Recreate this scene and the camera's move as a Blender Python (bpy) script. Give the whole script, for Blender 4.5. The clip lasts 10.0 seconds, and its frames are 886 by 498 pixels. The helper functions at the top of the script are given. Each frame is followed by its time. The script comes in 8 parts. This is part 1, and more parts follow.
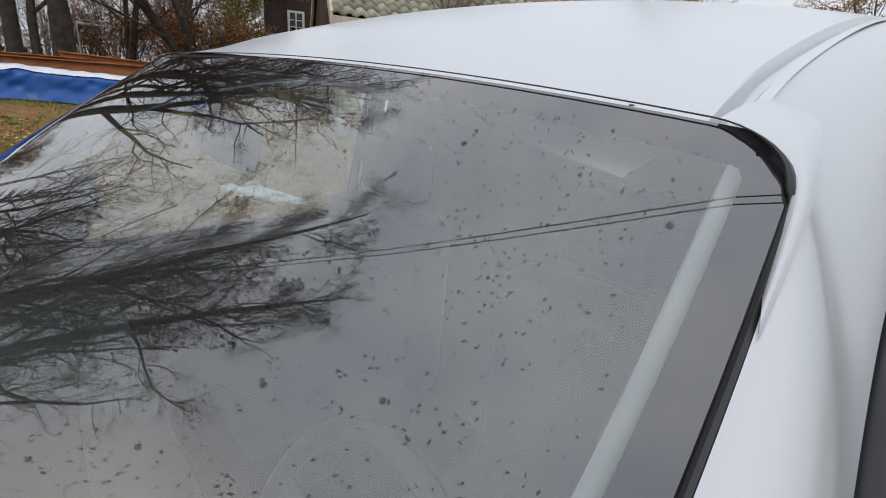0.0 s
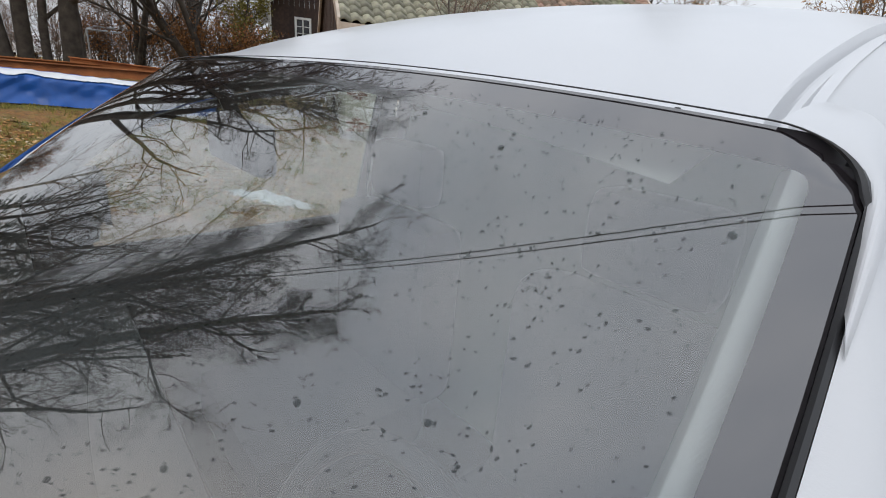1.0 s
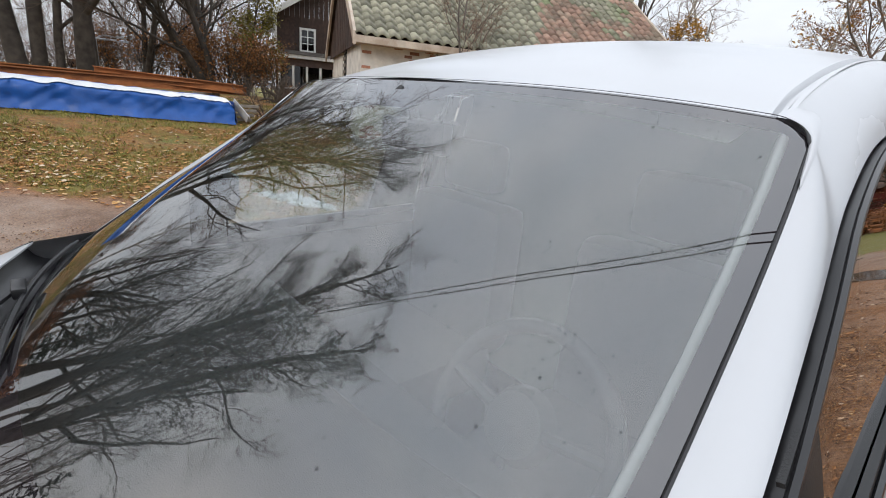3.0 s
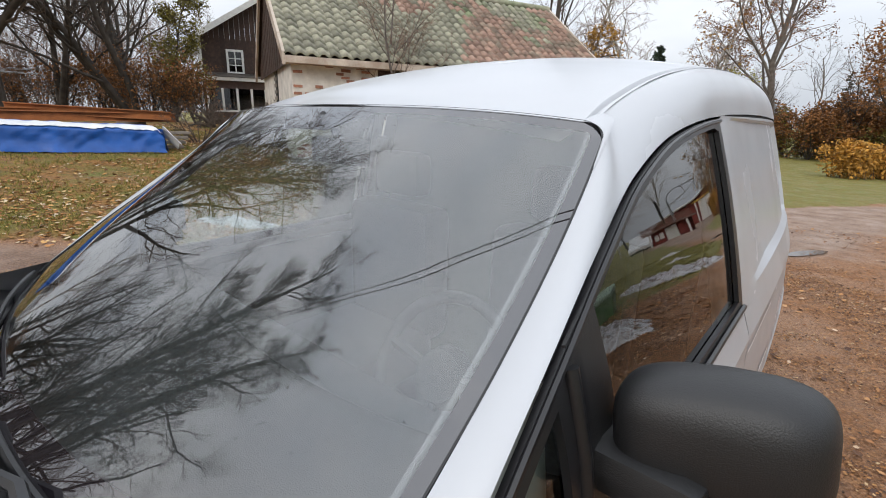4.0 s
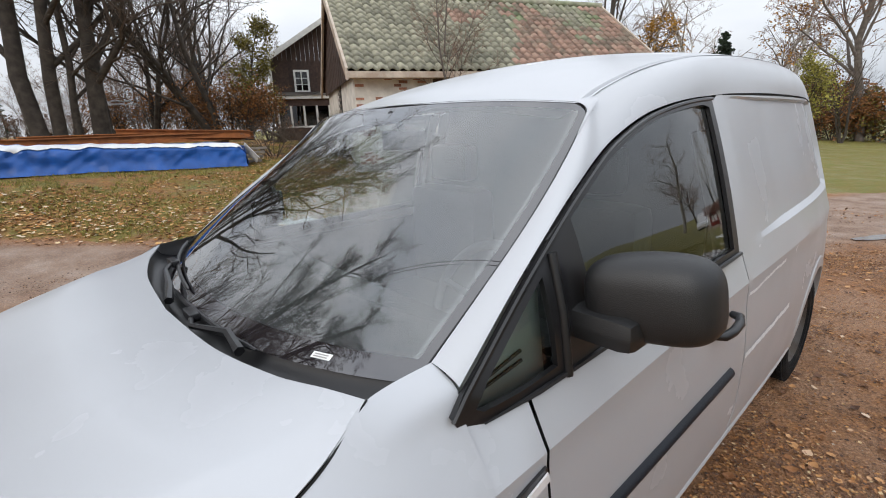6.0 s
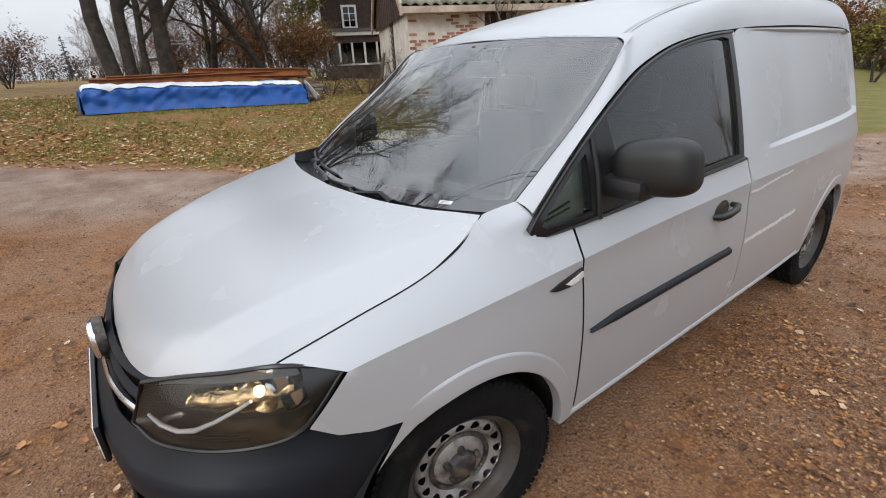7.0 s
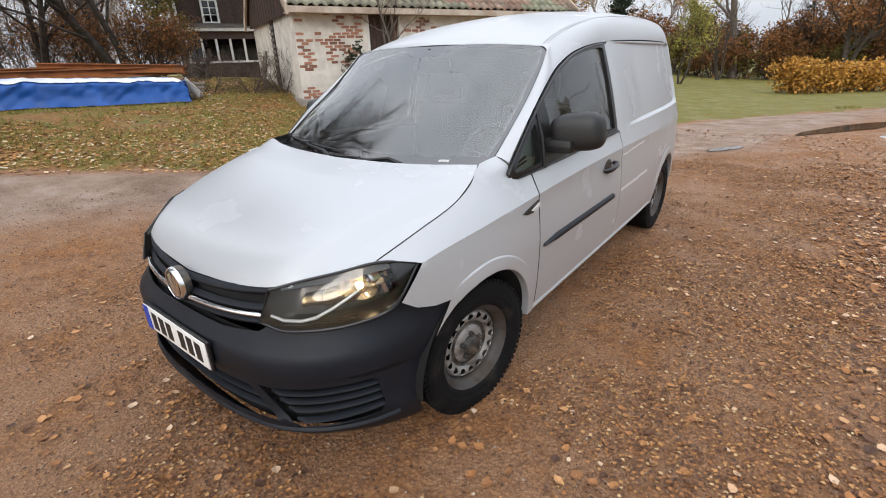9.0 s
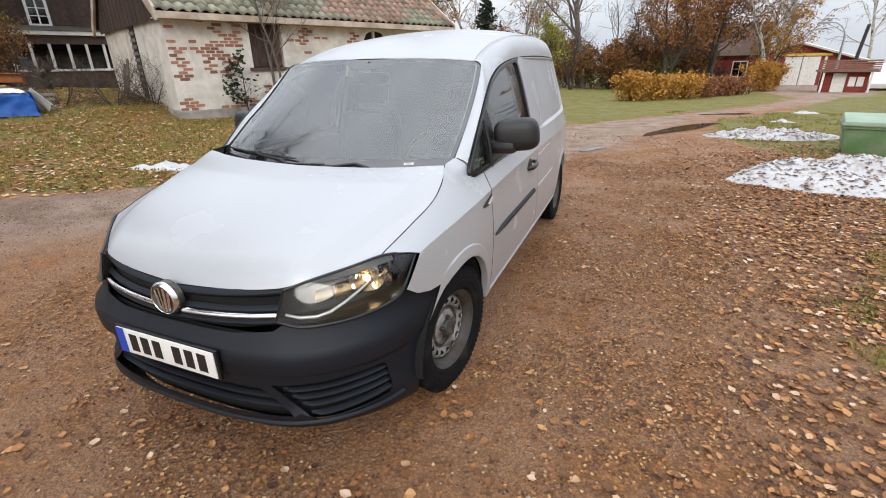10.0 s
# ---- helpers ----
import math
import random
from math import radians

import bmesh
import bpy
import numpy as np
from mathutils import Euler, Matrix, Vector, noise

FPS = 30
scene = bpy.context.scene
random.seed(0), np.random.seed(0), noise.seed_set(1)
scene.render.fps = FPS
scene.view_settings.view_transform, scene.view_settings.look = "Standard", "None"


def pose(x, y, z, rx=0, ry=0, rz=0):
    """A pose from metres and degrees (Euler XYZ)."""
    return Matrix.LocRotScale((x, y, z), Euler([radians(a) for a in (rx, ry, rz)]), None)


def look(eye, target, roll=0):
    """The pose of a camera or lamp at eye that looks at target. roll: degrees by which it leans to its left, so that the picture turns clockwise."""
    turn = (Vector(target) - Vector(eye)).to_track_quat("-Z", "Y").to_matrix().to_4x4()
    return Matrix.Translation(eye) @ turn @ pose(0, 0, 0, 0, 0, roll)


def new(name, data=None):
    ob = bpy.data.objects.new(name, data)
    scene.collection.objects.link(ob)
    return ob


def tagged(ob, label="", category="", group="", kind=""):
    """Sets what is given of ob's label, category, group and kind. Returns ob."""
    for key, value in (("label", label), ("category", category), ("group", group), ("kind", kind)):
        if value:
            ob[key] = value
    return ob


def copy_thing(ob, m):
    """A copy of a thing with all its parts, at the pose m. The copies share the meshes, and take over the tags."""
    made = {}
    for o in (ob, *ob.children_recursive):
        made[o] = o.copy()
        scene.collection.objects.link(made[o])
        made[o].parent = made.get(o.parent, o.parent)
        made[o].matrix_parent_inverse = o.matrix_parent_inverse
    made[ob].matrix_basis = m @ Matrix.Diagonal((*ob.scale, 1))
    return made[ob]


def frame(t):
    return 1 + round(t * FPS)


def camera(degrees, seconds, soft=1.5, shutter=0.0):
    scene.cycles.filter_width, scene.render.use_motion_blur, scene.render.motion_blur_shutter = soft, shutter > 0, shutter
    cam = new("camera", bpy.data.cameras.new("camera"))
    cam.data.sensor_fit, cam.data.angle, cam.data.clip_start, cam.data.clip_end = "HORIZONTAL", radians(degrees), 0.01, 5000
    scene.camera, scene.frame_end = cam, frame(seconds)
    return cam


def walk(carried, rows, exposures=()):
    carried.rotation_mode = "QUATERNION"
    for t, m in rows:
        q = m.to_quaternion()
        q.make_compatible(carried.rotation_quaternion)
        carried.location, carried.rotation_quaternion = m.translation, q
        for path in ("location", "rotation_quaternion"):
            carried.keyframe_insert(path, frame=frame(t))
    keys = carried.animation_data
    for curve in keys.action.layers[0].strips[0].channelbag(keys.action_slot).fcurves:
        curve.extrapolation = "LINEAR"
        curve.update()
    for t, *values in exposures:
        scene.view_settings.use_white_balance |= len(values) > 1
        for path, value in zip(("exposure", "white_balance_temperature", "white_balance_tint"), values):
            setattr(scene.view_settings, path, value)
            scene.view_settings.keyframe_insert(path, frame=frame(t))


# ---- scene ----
cam = camera(88.0, 10.0, soft=1.0)
PATH = [
    (0, (0.733, 0.592, 1.560), (-0.647, 1.882, 0.902), 4.9),
    (0.5, (0.726, 0.611, 1.564), (-0.662, 1.898, 0.918), 5.1),
    (1, (0.711, 0.587, 1.556), (-0.688, 1.867, 0.919), 5.0),
    (1.5, (0.693, 0.532, 1.522), (-0.711, 1.812, 0.897), 5.3),
    (2, (0.675, 0.467, 1.515), (-0.733, 1.745, 0.896), 5.6),
    (3.3, (0.896, 0.098, 1.537), (-0.487, 1.419, 0.954), 4.8),
    (3.5, (0.955, 0.072, 1.537), (-0.381, 1.445, 0.964), 3.4),
    (4, (1.008, 0.074, 1.554), (-0.251, 1.528, 1.006), 1.5),
    (4.5, (0.95, 0.2, 1.586), (-0.318, 1.655, 1.061), -0.0),
    (5, (0.991, 0.218, 1.582), (-0.345, 1.619, 1.079), 0.0),
    (5.5, (1.114, 0.027, 1.555), (-0.229, 1.423, 1.057), -0.5),
    (6, (1.307, -0.171, 1.514), (-0.14, 1.106, 0.99), -2.0),
    (6.2, (1.4, -0.238, 1.492), (-0.108, 0.944, 0.917), -2.8),
    (7.3, (1.752, -0.793, 1.502), (0.254, 0.288, 0.736), -2.8),
    (7.5, (1.797, -0.858, 1.491), (0.295, 0.228, 0.739), -2.9),
    (8, (1.908, -1.017, 1.468), (0.443, 0.111, 0.704), -2.2),
    (8.5, (1.94, -1.166, 1.509), (0.563, 0.058, 0.728), -0.8),
    (9, (1.797, -1.434, 1.512), (0.652, 0.015, 0.744), -1.7),
    (9.5, (1.68, -1.623, 1.54), (0.824, 0.018, 0.784), -0.4),
    (10, (1.571, -1.832, 1.535), (0.844, -0.124, 0.792), -1.1),
]
walk(cam, [(t, look(eye, target, roll)) for t, eye, target, roll in PATH],
     exposures=((0.0, 0.25), (0.8, 0.28), (1.5, 0.42), (2.2, 0.44), (3.4, 0.58), (4.5, 0.55), (5.5, 0.52), (6.2, 0.52), (7.4, 0.50), (8.3, 0.60), (9.0, 0.66), (10.0, 0.68)))

# ---- world, sun, exposure ----
world = bpy.data.worlds.new("overcast_world")
scene.world = world
world.use_nodes = True
wn = world.node_tree.nodes
wl = world.node_tree.links
wbg = wn["Background"]
sky = wn.new("ShaderNodeTexSky")
sky.sky_type = 'NISHITA'
sky.sun_disc = False
sky.sun_elevation = radians(24)
sky.sun_rotation = radians(200)
sky.air_density = 1.0
sky.dust_density = 4.0
# high thin cloud: soft grey breaks over the clear sky
wtc = wn.new("ShaderNodeTexCoord")
wmap = wn.new("ShaderNodeMapping")
wmap.inputs["Scale"].default_value = (1.0, 1.0, 2.6)
wno = wn.new("ShaderNodeTexNoise")
wno.inputs["Scale"].default_value = 2.2
wno.inputs["Detail"].default_value = 6
wramp = wn.new("ShaderNodeValToRGB")
wramp.color_ramp.elements[0].position = 0.3
wramp.color_ramp.elements[0].color = (5.6, 6.1, 6.9, 1)
wramp.color_ramp.elements[1].position = 0.75
wramp.color_ramp.elements[1].color = (8.6, 8.8, 9.2, 1)
wmix = wn.new("ShaderNodeMix")
wmix.data_type = 'RGBA'
wmix.inputs["Factor"].default_value = 0.9
wl.new(wtc.outputs["Generated"], wmap.inputs["Vector"])
wl.new(wmap.outputs["Vector"], wno.inputs["Vector"])
wl.new(wno.outputs["Fac"], wramp.inputs["Fac"])
wl.new(sky.outputs["Color"], wmix.inputs["A"])
wl.new(wramp.outputs["Color"], wmix.inputs["B"])
# an overcast sky is brighter overhead than at the horizon
wsep = wn.new("ShaderNodeSeparateXYZ")
wl.new(wtc.outputs["Generated"], wsep.inputs["Vector"])
wgr = wn.new("ShaderNodeMapRange")
wgr.inputs["From Min"].default_value = 0.0
wgr.inputs["From Max"].default_value = 1.0
wgr.inputs["To Min"].default_value = 0.68
wgr.inputs["To Max"].default_value = 2.0
wl.new(wsep.outputs["Z"], wgr.inputs["Value"])
wmul = wn.new("ShaderNodeVectorMath")
wmul.operation = 'SCALE'
wl.new(wmix.outputs["Result"], wmul.inputs[0])
wl.new(wgr.outputs["Result"], wmul.inputs["Scale"])
wl.new(wmul.outputs["Vector"], wbg.inputs["Color"])
wbg.inputs["Strength"].default_value = 0.1

sun_data = bpy.data.lights.new("sun", 'SUN')
sun_data.energy = 0.8
sun_data.angle = radians(20)
sun_data.color = (1.0, 0.96, 0.9)
sun = new("sun", sun_data)
sun.matrix_world = pose(0, 0, 30, 62, 0, 25)


# ---- materials ----
def material(name, base=(0.5, 0.5, 0.5), rough=0.6, metal=0.0, var=0.0, scale=8.0, bump=0.0, bump_scale=60.0,
             coat=0.0, island=0.0, spec=0.5, second=None, second_scale=2.0, second_pos=(0.45, 0.6)):
    m = bpy.data.materials.new(name)
    m.use_nodes = True
    nt = m.node_tree
    n, l = nt.nodes, nt.links
    b = n["Principled BSDF"]
    b.inputs["Roughness"].default_value = rough
    b.inputs["Metallic"].default_value = metal
    b.inputs["Coat Weight"].default_value = coat
    b.inputs["Coat Roughness"].default_value = 0.04
    b.inputs["Specular IOR Level"].default_value = spec
    tc = n.new("ShaderNodeTexCoord")
    rgb = n.new("ShaderNodeRGB")
    rgb.outputs[0].default_value = (*base, 1)
    out = rgb.outputs[0]
    if second:
        no = n.new("ShaderNodeTexNoise")
        no.inputs["Scale"].default_value = second_scale
        no.inputs["Detail"].default_value = 6
        no.inputs["Roughness"].default_value = 0.65
        l.new(tc.outputs["Object"], no.inputs["Vector"])
        rp = n.new("ShaderNodeMapRange")
        rp.inputs["From Min"].default_value, rp.inputs["From Max"].default_value = second_pos
        l.new(no.outputs["Fac"], rp.inputs["Value"])
        mx = n.new("ShaderNodeMix")
        mx.data_type = 'RGBA'
        l.new(rp.outputs["Result"], mx.inputs["Factor"])
        l.new(out, mx.inputs["A"])
        mx.inputs["B"].default_value = (*second, 1)
        out = mx.outputs["Result"]
    if var or island:
        no = n.new("ShaderNodeTexNoise")
        no.inputs["Scale"].default_value = scale
        no.inputs["Detail"].default_value = 8
        l.new(tc.outputs["Object"], no.inputs["Vector"])
        mr = n.new("ShaderNodeMapRange")
        mr.inputs["From Min"].default_value = 0.3
        mr.inputs["From Max"].default_value = 0.7
        mr.inputs["To Min"].default_value = 1 - var
        mr.inputs["To Max"].default_value = 1 + var
        l.new(no.outputs["Fac"], mr.inputs["Value"])
        val = mr.outputs["Result"]
        if island:
            geo = n.new("ShaderNodeNewGeometry")
            oi = n.new("ShaderNodeObjectInfo")
            ad = n.new("ShaderNodeMath")
            l.new(geo.outputs["Random Per Island"], ad.inputs[0])
            l.new(oi.outputs["Random"], ad.inputs[1])
            fr = n.new("ShaderNodeMath")
            fr.operation = 'FRACT'
            l.new(ad.outputs[0], fr.inputs[0])
            m2 = n.new("ShaderNodeMapRange")
            m2.inputs["To Min"].default_value = 1 - island
            m2.inputs["To Max"].default_value = 1 + island
            l.new(fr.outputs[0], m2.inputs["Value"])
            mu = n.new("ShaderNodeMath")
            mu.operation = 'MULTIPLY'
            l.new(val, mu.inputs[0])
            l.new(m2.outputs["Result"], mu.inputs[1])
            val = mu.outputs[0]
        hsv = n.new("ShaderNodeHueSaturation")
        l.new(out, hsv.inputs["Color"])
        l.new(val, hsv.inputs["Value"])
        out = hsv.outputs["Color"]
    l.new(out, b.inputs["Base Color"])
    if bump:
        nb = n.new("ShaderNodeTexNoise")
        nb.inputs["Scale"].default_value = bump_scale
        nb.inputs["Detail"].default_value = 5
        l.new(tc.outputs["Object"], nb.inputs["Vector"])
        bp = n.new("ShaderNodeBump")
        bp.inputs["Strength"].default_value = bump
        bp.inputs["Distance"].default_value = 0.01
        l.new(nb.outputs["Fac"], bp.inputs["Height"])
        l.new(bp.outputs["Normal"], b.inputs["Normal"])
    return m


def glass_material(name, tint, ior=1.5, gain=1.0):
    """Thin pane: clear and tinted, with mirror gloss by Fresnel."""
    m = bpy.data.materials.new(name)
    m.use_nodes = True
    n, l = m.node_tree.nodes, m.node_tree.links
    n.remove(n["Principled BSDF"])
    tr = n.new("ShaderNodeBsdfTransparent")
    tr.inputs["Color"].default_value = (*tint, 1)
    gl = n.new("ShaderNodeBsdfGlossy")
    gl.inputs["Roughness"].default_value = 0.0
    fr = n.new("ShaderNodeFresnel")
    fr.inputs["IOR"].default_value = ior
    mu = n.new("ShaderNodeMath")
    mu.operation = 'MULTIPLY'
    mu.use_clamp = True
    mu.inputs[1].default_value = gain
    l.new(fr.outputs[0], mu.inputs[0])
    mx = n.new("ShaderNodeMixShader")
    l.new(mu.outputs[0], mx.inputs[0])
    l.new(tr.outputs[0], mx.inputs[1])
    l.new(gl.outputs[0], mx.inputs[2])
    l.new(mx.outputs[0], n["Material Output"].inputs["Surface"])
    return m


def car_paint():
    m = material("silver_paint", (0.42, 0.43, 0.448), 0.42, 0.28, coat=0.55)
    n, l = m.node_tree.nodes, m.node_tree.links
    b = n["Principled BSDF"]
    # metal flake and thin road film
    tc = n.new("ShaderNodeTexCoord")
    no = n.new("ShaderNodeTexNoise")
    no.inputs["Scale"].default_value = 2.3
    no.inputs["Detail"].default_value = 7
    l.new(tc.outputs["Object"], no.inputs["Vector"])
    mr = n.new("ShaderNodeMapRange")
    mr.inputs["From Min"].default_value = 0.35
    mr.inputs["From Max"].default_value = 0.75
    mr.inputs["To Min"].default_value = 0.14
    mr.inputs["To Max"].default_value = 0.34
    l.new(no.outputs["Fac"], mr.inputs["Value"])
    l.new(mr.outputs["Result"], b.inputs["Coat Roughness"])
    fl = n.new("ShaderNodeTexNoise")
    fl.inputs["Scale"].default_value = 900
    fl.inputs["Detail"].default_value = 1
    l.new(tc.outputs["Object"], fl.inputs["Vector"])
    bp = n.new("ShaderNodeBump")
    bp.inputs["Strength"].default_value = 0.05
    bp.inputs["Distance"].default_value = 0.001
    l.new(fl.outputs["Fac"], bp.inputs["Height"])
    l.new(bp.outputs["Normal"], b.inputs["Normal"])
    return m


M_PAINT = car_paint()
M_PLASTIC = material("grey_bumper_plastic", (0.0080, 0.0098, 0.0142), 0.5, spec=0.26, var=0.2, scale=5, bump=0.12, bump_scale=600)
M_MIRRORP = material("black_mirror_plastic", (0.010, 0.010, 0.0105), 0.45, var=0.1, bump=0.15, bump_scale=500)
M_TRIM = material("black_window_trim", (0.008, 0.008, 0.009), 0.35, var=0.1)
# near-black for joints, and for shade in gaps, arches and openings
M_GAPSHADE = material("dark_gap_shade", (0.004, 0.004, 0.004), 0.9)
M_RUBBER = material("tyre_rubber", (0.006, 0.006, 0.0065), 0.85, spec=0.15, var=0.35, scale=14, bump=0.3, bump_scale=90,
                    second=(0.03, 0.024, 0.018), second_scale=7, second_pos=(0.56, 0.85))
M_STEEL = material("grey_wheel_steel", (0.34, 0.33, 0.32), 0.45, 0.5, var=0.2, scale=9,
                   second=(0.05, 0.04, 0.032), second_scale=9, second_pos=(0.46, 0.66))
M_RIM = material("dirty_dark_rim", (0.065, 0.060, 0.056), 0.6, 0.3, var=0.3, scale=9, second=(0.04, 0.03, 0.022), second_scale=8)
M_DARKSTEEL = material("black_hub_steel", (0.02, 0.02, 0.021), 0.55, var=0.3, second=(0.09, 0.07, 0.05), second_scale=20)
M_CHROME = material("chrome", (0.75, 0.76, 0.78), 0.12, 1.0, var=0.05)
M_WHITE = material("white_plate", (0.72, 0.72, 0.70), 0.4, var=0.05)
M_BLACKINK = material("black_ink", (0.01, 0.01, 0.01), 0.5)
M_PALESTRIP = material("pale_strip", (0.62, 0.62, 0.61), 0.7, var=0.1, scale=40)
M_BLUE = material("blue_plate_field", (0.01, 0.05, 0.4), 0.4)
M_SIDEGLASS = glass_material("side_glass", (0.62, 0.69, 0.66), 1.5, 1.5)
M_LENS = glass_material("lamp_lens", (0.9, 0.9, 0.9), 1.45, 1.2)
M_SPOT = glass_material("dried_rain_spot", (0.62, 0.64, 0.64), 1.3, 0.8)
M_DASH = material("dark_dashboard", (0.05, 0.051, 0.053), 0.6, var=0.15, bump=0.2, bump_scale=400)
M_CABIN = material("grey_cabin_lining", (0.42, 0.43, 0.41), 0.8, var=0.08)
M_BULK = material("grey_bulkhead", (0.15, 0.155, 0.155), 0.55, var=0.2, scale=3)
M_SEAT = material("dark_seat_fabric", (0.06, 0.06, 0.063), 0.9, var=0.3, scale=60)


CREASE = {"silver_paint": 16, "grey_bumper_plastic": 22}


# ---- mesh helpers ----
def part(name, bm, mat, parent=None, label="", smooth=True):
    """One mesh object from a bmesh, under a thing or a part."""
    me = bpy.data.meshes.new(name)
    bm.to_mesh(me)
    bm.free()
    for mm in (mat if isinstance(mat, (list, tuple)) else [mat]):
        me.materials.append(mm)
    if smooth:
        me.shade_smooth()
        me.set_sharp_from_angle(angle=radians(CREASE.get(me.materials[0].name, 52)))
    ob = new(name, me)
    if parent is not None:
        ob.parent = parent
    if label:
        tagged(ob, label)
    return ob


def empty(name, at=(0, 0, 0), rz=0.0):
    e = new(name)
    e.empty_display_size = 0.2
    e.matrix_basis = pose(*at, 0, 0, rz)
    return e


def box(bm, lo, hi, bevel=0.0, m=None):
    """A box between two corners, bevelled, added to bm."""
    r = bmesh.ops.create_cube(bm, size=1.0)
    vs = r["verts"]
    for v in vs:
        v.co = Vector([lo[i] + (v.co[i] + 0.5) * (hi[i] - lo[i]) for i in range(3)])
    if bevel:
        es = list({e for v in vs for e in v.link_edges})
        r2 = bmesh.ops.bevel(bm, geom=es, offset=bevel, segments=2, affect='EDGES', profile=0.6)
        vs = list({v for f in r2["faces"] for v in f.verts} | {v for v in vs if v.is_valid})
    if m is not None:
        bmesh.ops.transform(bm, matrix=m, verts=vs)
    return vs


def tube(bm, pts, radii, sides=8, cap=True):
    """A tapered tube along points."""
    rings = []
    n = len(pts)
    up = Vector((0.13, 0.29, 0.94)).normalized()
    for i, p in enumerate(pts):
        d = (Vector(pts[min(i + 1, n - 1)]) - Vector(pts[max(i - 1, 0)]))
        d = d.normalized() if d.length > 1e-9 else Vector((0, 0, 1))
        a = d.cross(up)
        if a.length < 1e-3:
            a = d.cross(Vector((1, 0, 0)))
        a.normalize()
        b = d.cross(a)
        r = radii[i] if isinstance(radii, (list, tuple)) else radii
        rings.append([bm.verts.new(Vector(p) + (a * math.cos(6.28319 * k / sides) + b * math.sin(6.28319 * k / sides)) * r)
                      for k in range(sides)])
    for i in range(n - 1):
        for k in range(sides):
            bm.faces.new((rings[i][k], rings[i][(k + 1) % sides], rings[i + 1][(k + 1) % sides], rings[i + 1][k]))
    if cap and sides > 2:
        bm.faces.new(rings[0][::-1])
        bm.faces.new(rings[-1])


def lathe(bm, profile, axis_point, sides=48, axis='x', flip=False):
    """Turn (radius, offset) pairs about an axis through a point."""
    rings = []
    c = Vector(axis_point)
    for r, o in profile:
        ring = []
        for k in range(sides):
            a = 2 * math.pi * k / sides
            if axis == 'x':
                v = Vector((o, r * math.cos(a), r * math.sin(a)))
            elif axis == 'y':
                v = Vector((r * math.cos(a), o, r * math.sin(a)))
            else:
                v = Vector((r * math.cos(a), r * math.sin(a), o))
            ring.append(bm.verts.new(c + v))
        rings.append(ring)
    for i in range(len(rings) - 1):
        for k in range(sides):
            f = (rings[i][k], rings[i][(k + 1) % sides], rings[i + 1][(k + 1) % sides], rings[i + 1][k])
            bm.faces.new(f[::-1] if flip else f)
    return rings


def grid_patch(fn, nu, nv, thick=0.0, mirror=False):
    """A surface fn(u, v) over the unit square, closed with a rim when it has a thickness."""
    bm = bmesh.new()
    vs = [[bm.verts.new(fn(i / nu, j / nv)) for j in range(nv + 1)] for i in range(nu + 1)]
    for i in range(nu):
        for j in range(nv):
            try:
                bm.faces.new((vs[i][j], vs[i + 1][j], vs[i + 1][j + 1], vs[i][j + 1]))
            except ValueError:
                pass
    bmesh.ops.remove_doubles(bm, verts=bm.verts, dist=1e-6)
    bmesh.ops.recalc_face_normals(bm, faces=bm.faces)
    if thick:
        bmesh.ops.solidify(bm, geom=bm.faces[:], thickness=thick)
        bmesh.ops.recalc_face_normals(bm, faces=bm.faces)
    return bm


def facing(bm, d):
    """Turn an open sheet so that its faces look along d."""
    bm.normal_update()
    if sum((f.normal * f.calc_area() for f in bm.faces), Vector()).dot(Vector(d)) < 0:
        bmesh.ops.reverse_faces(bm, faces=bm.faces)
    return bm


def interp(x, xs, ys):
    """Smooth interpolation through a table (monotone cubic)."""
    n = len(xs)
    if x <= xs[0]:
        return ys[0]
    if x >= xs[-1]:
        return ys[-1]
    i = 0
    while x > xs[i + 1]:
        i += 1
    d = [(ys[k + 1] - ys[k]) / (xs[k + 1] - xs[k]) for k in range(n - 1)]

    def tan(k):
        if k == 0:
            return d[0]
        if k == n - 1:
            return d[-1]
        return 0.0 if d[k - 1] * d[k] <= 0 else 2 * d[k - 1] * d[k] / (d[k - 1] + d[k])
    h = xs[i + 1] - xs[i]
    t = (x - xs[i]) / h
    return ((2 * t ** 3 - 3 * t ** 2 + 1) * ys[i] + (t ** 3 - 2 * t ** 2 + t) * h * tan(i)
            + (-2 * t ** 3 + 3 * t ** 2) * ys[i + 1] + (t ** 3 - t ** 2) * h * tan(i + 1))


def curve3(pts, s):
    """A point on a smooth curve through points, by arc share s."""
    P = [Vector(p) for p in pts]
    L = [0.0]
    for a, b in zip(P, P[1:]):
        L.append(L[-1] + (b - a).length)
    q = s * L[-1]
    return Vector([interp(q, L, [p[k] for p in P]) for k in range(3)])


def inside(p, poly):
    c = False
    n = len(poly)
    for i in range(n):
        x1, y1 = poly[i]
        x2, y2 = poly[(i + 1) % n]
        if (y1 > p[1]) != (y2 > p[1]) and p[0] < (x2 - x1) * (p[1] - y1) / (y2 - y1) + x1:
            c = not c
    return c


def resample(poly, step):
    out = []
    for i in range(len(poly)):
        a, b = Vector(poly[i]), Vector(poly[(i + 1) % len(poly)])
        k = max(1, int((b - a).length / step))
        out += [tuple(a.lerp(b, j / k)) for j in range(k)]
    return out


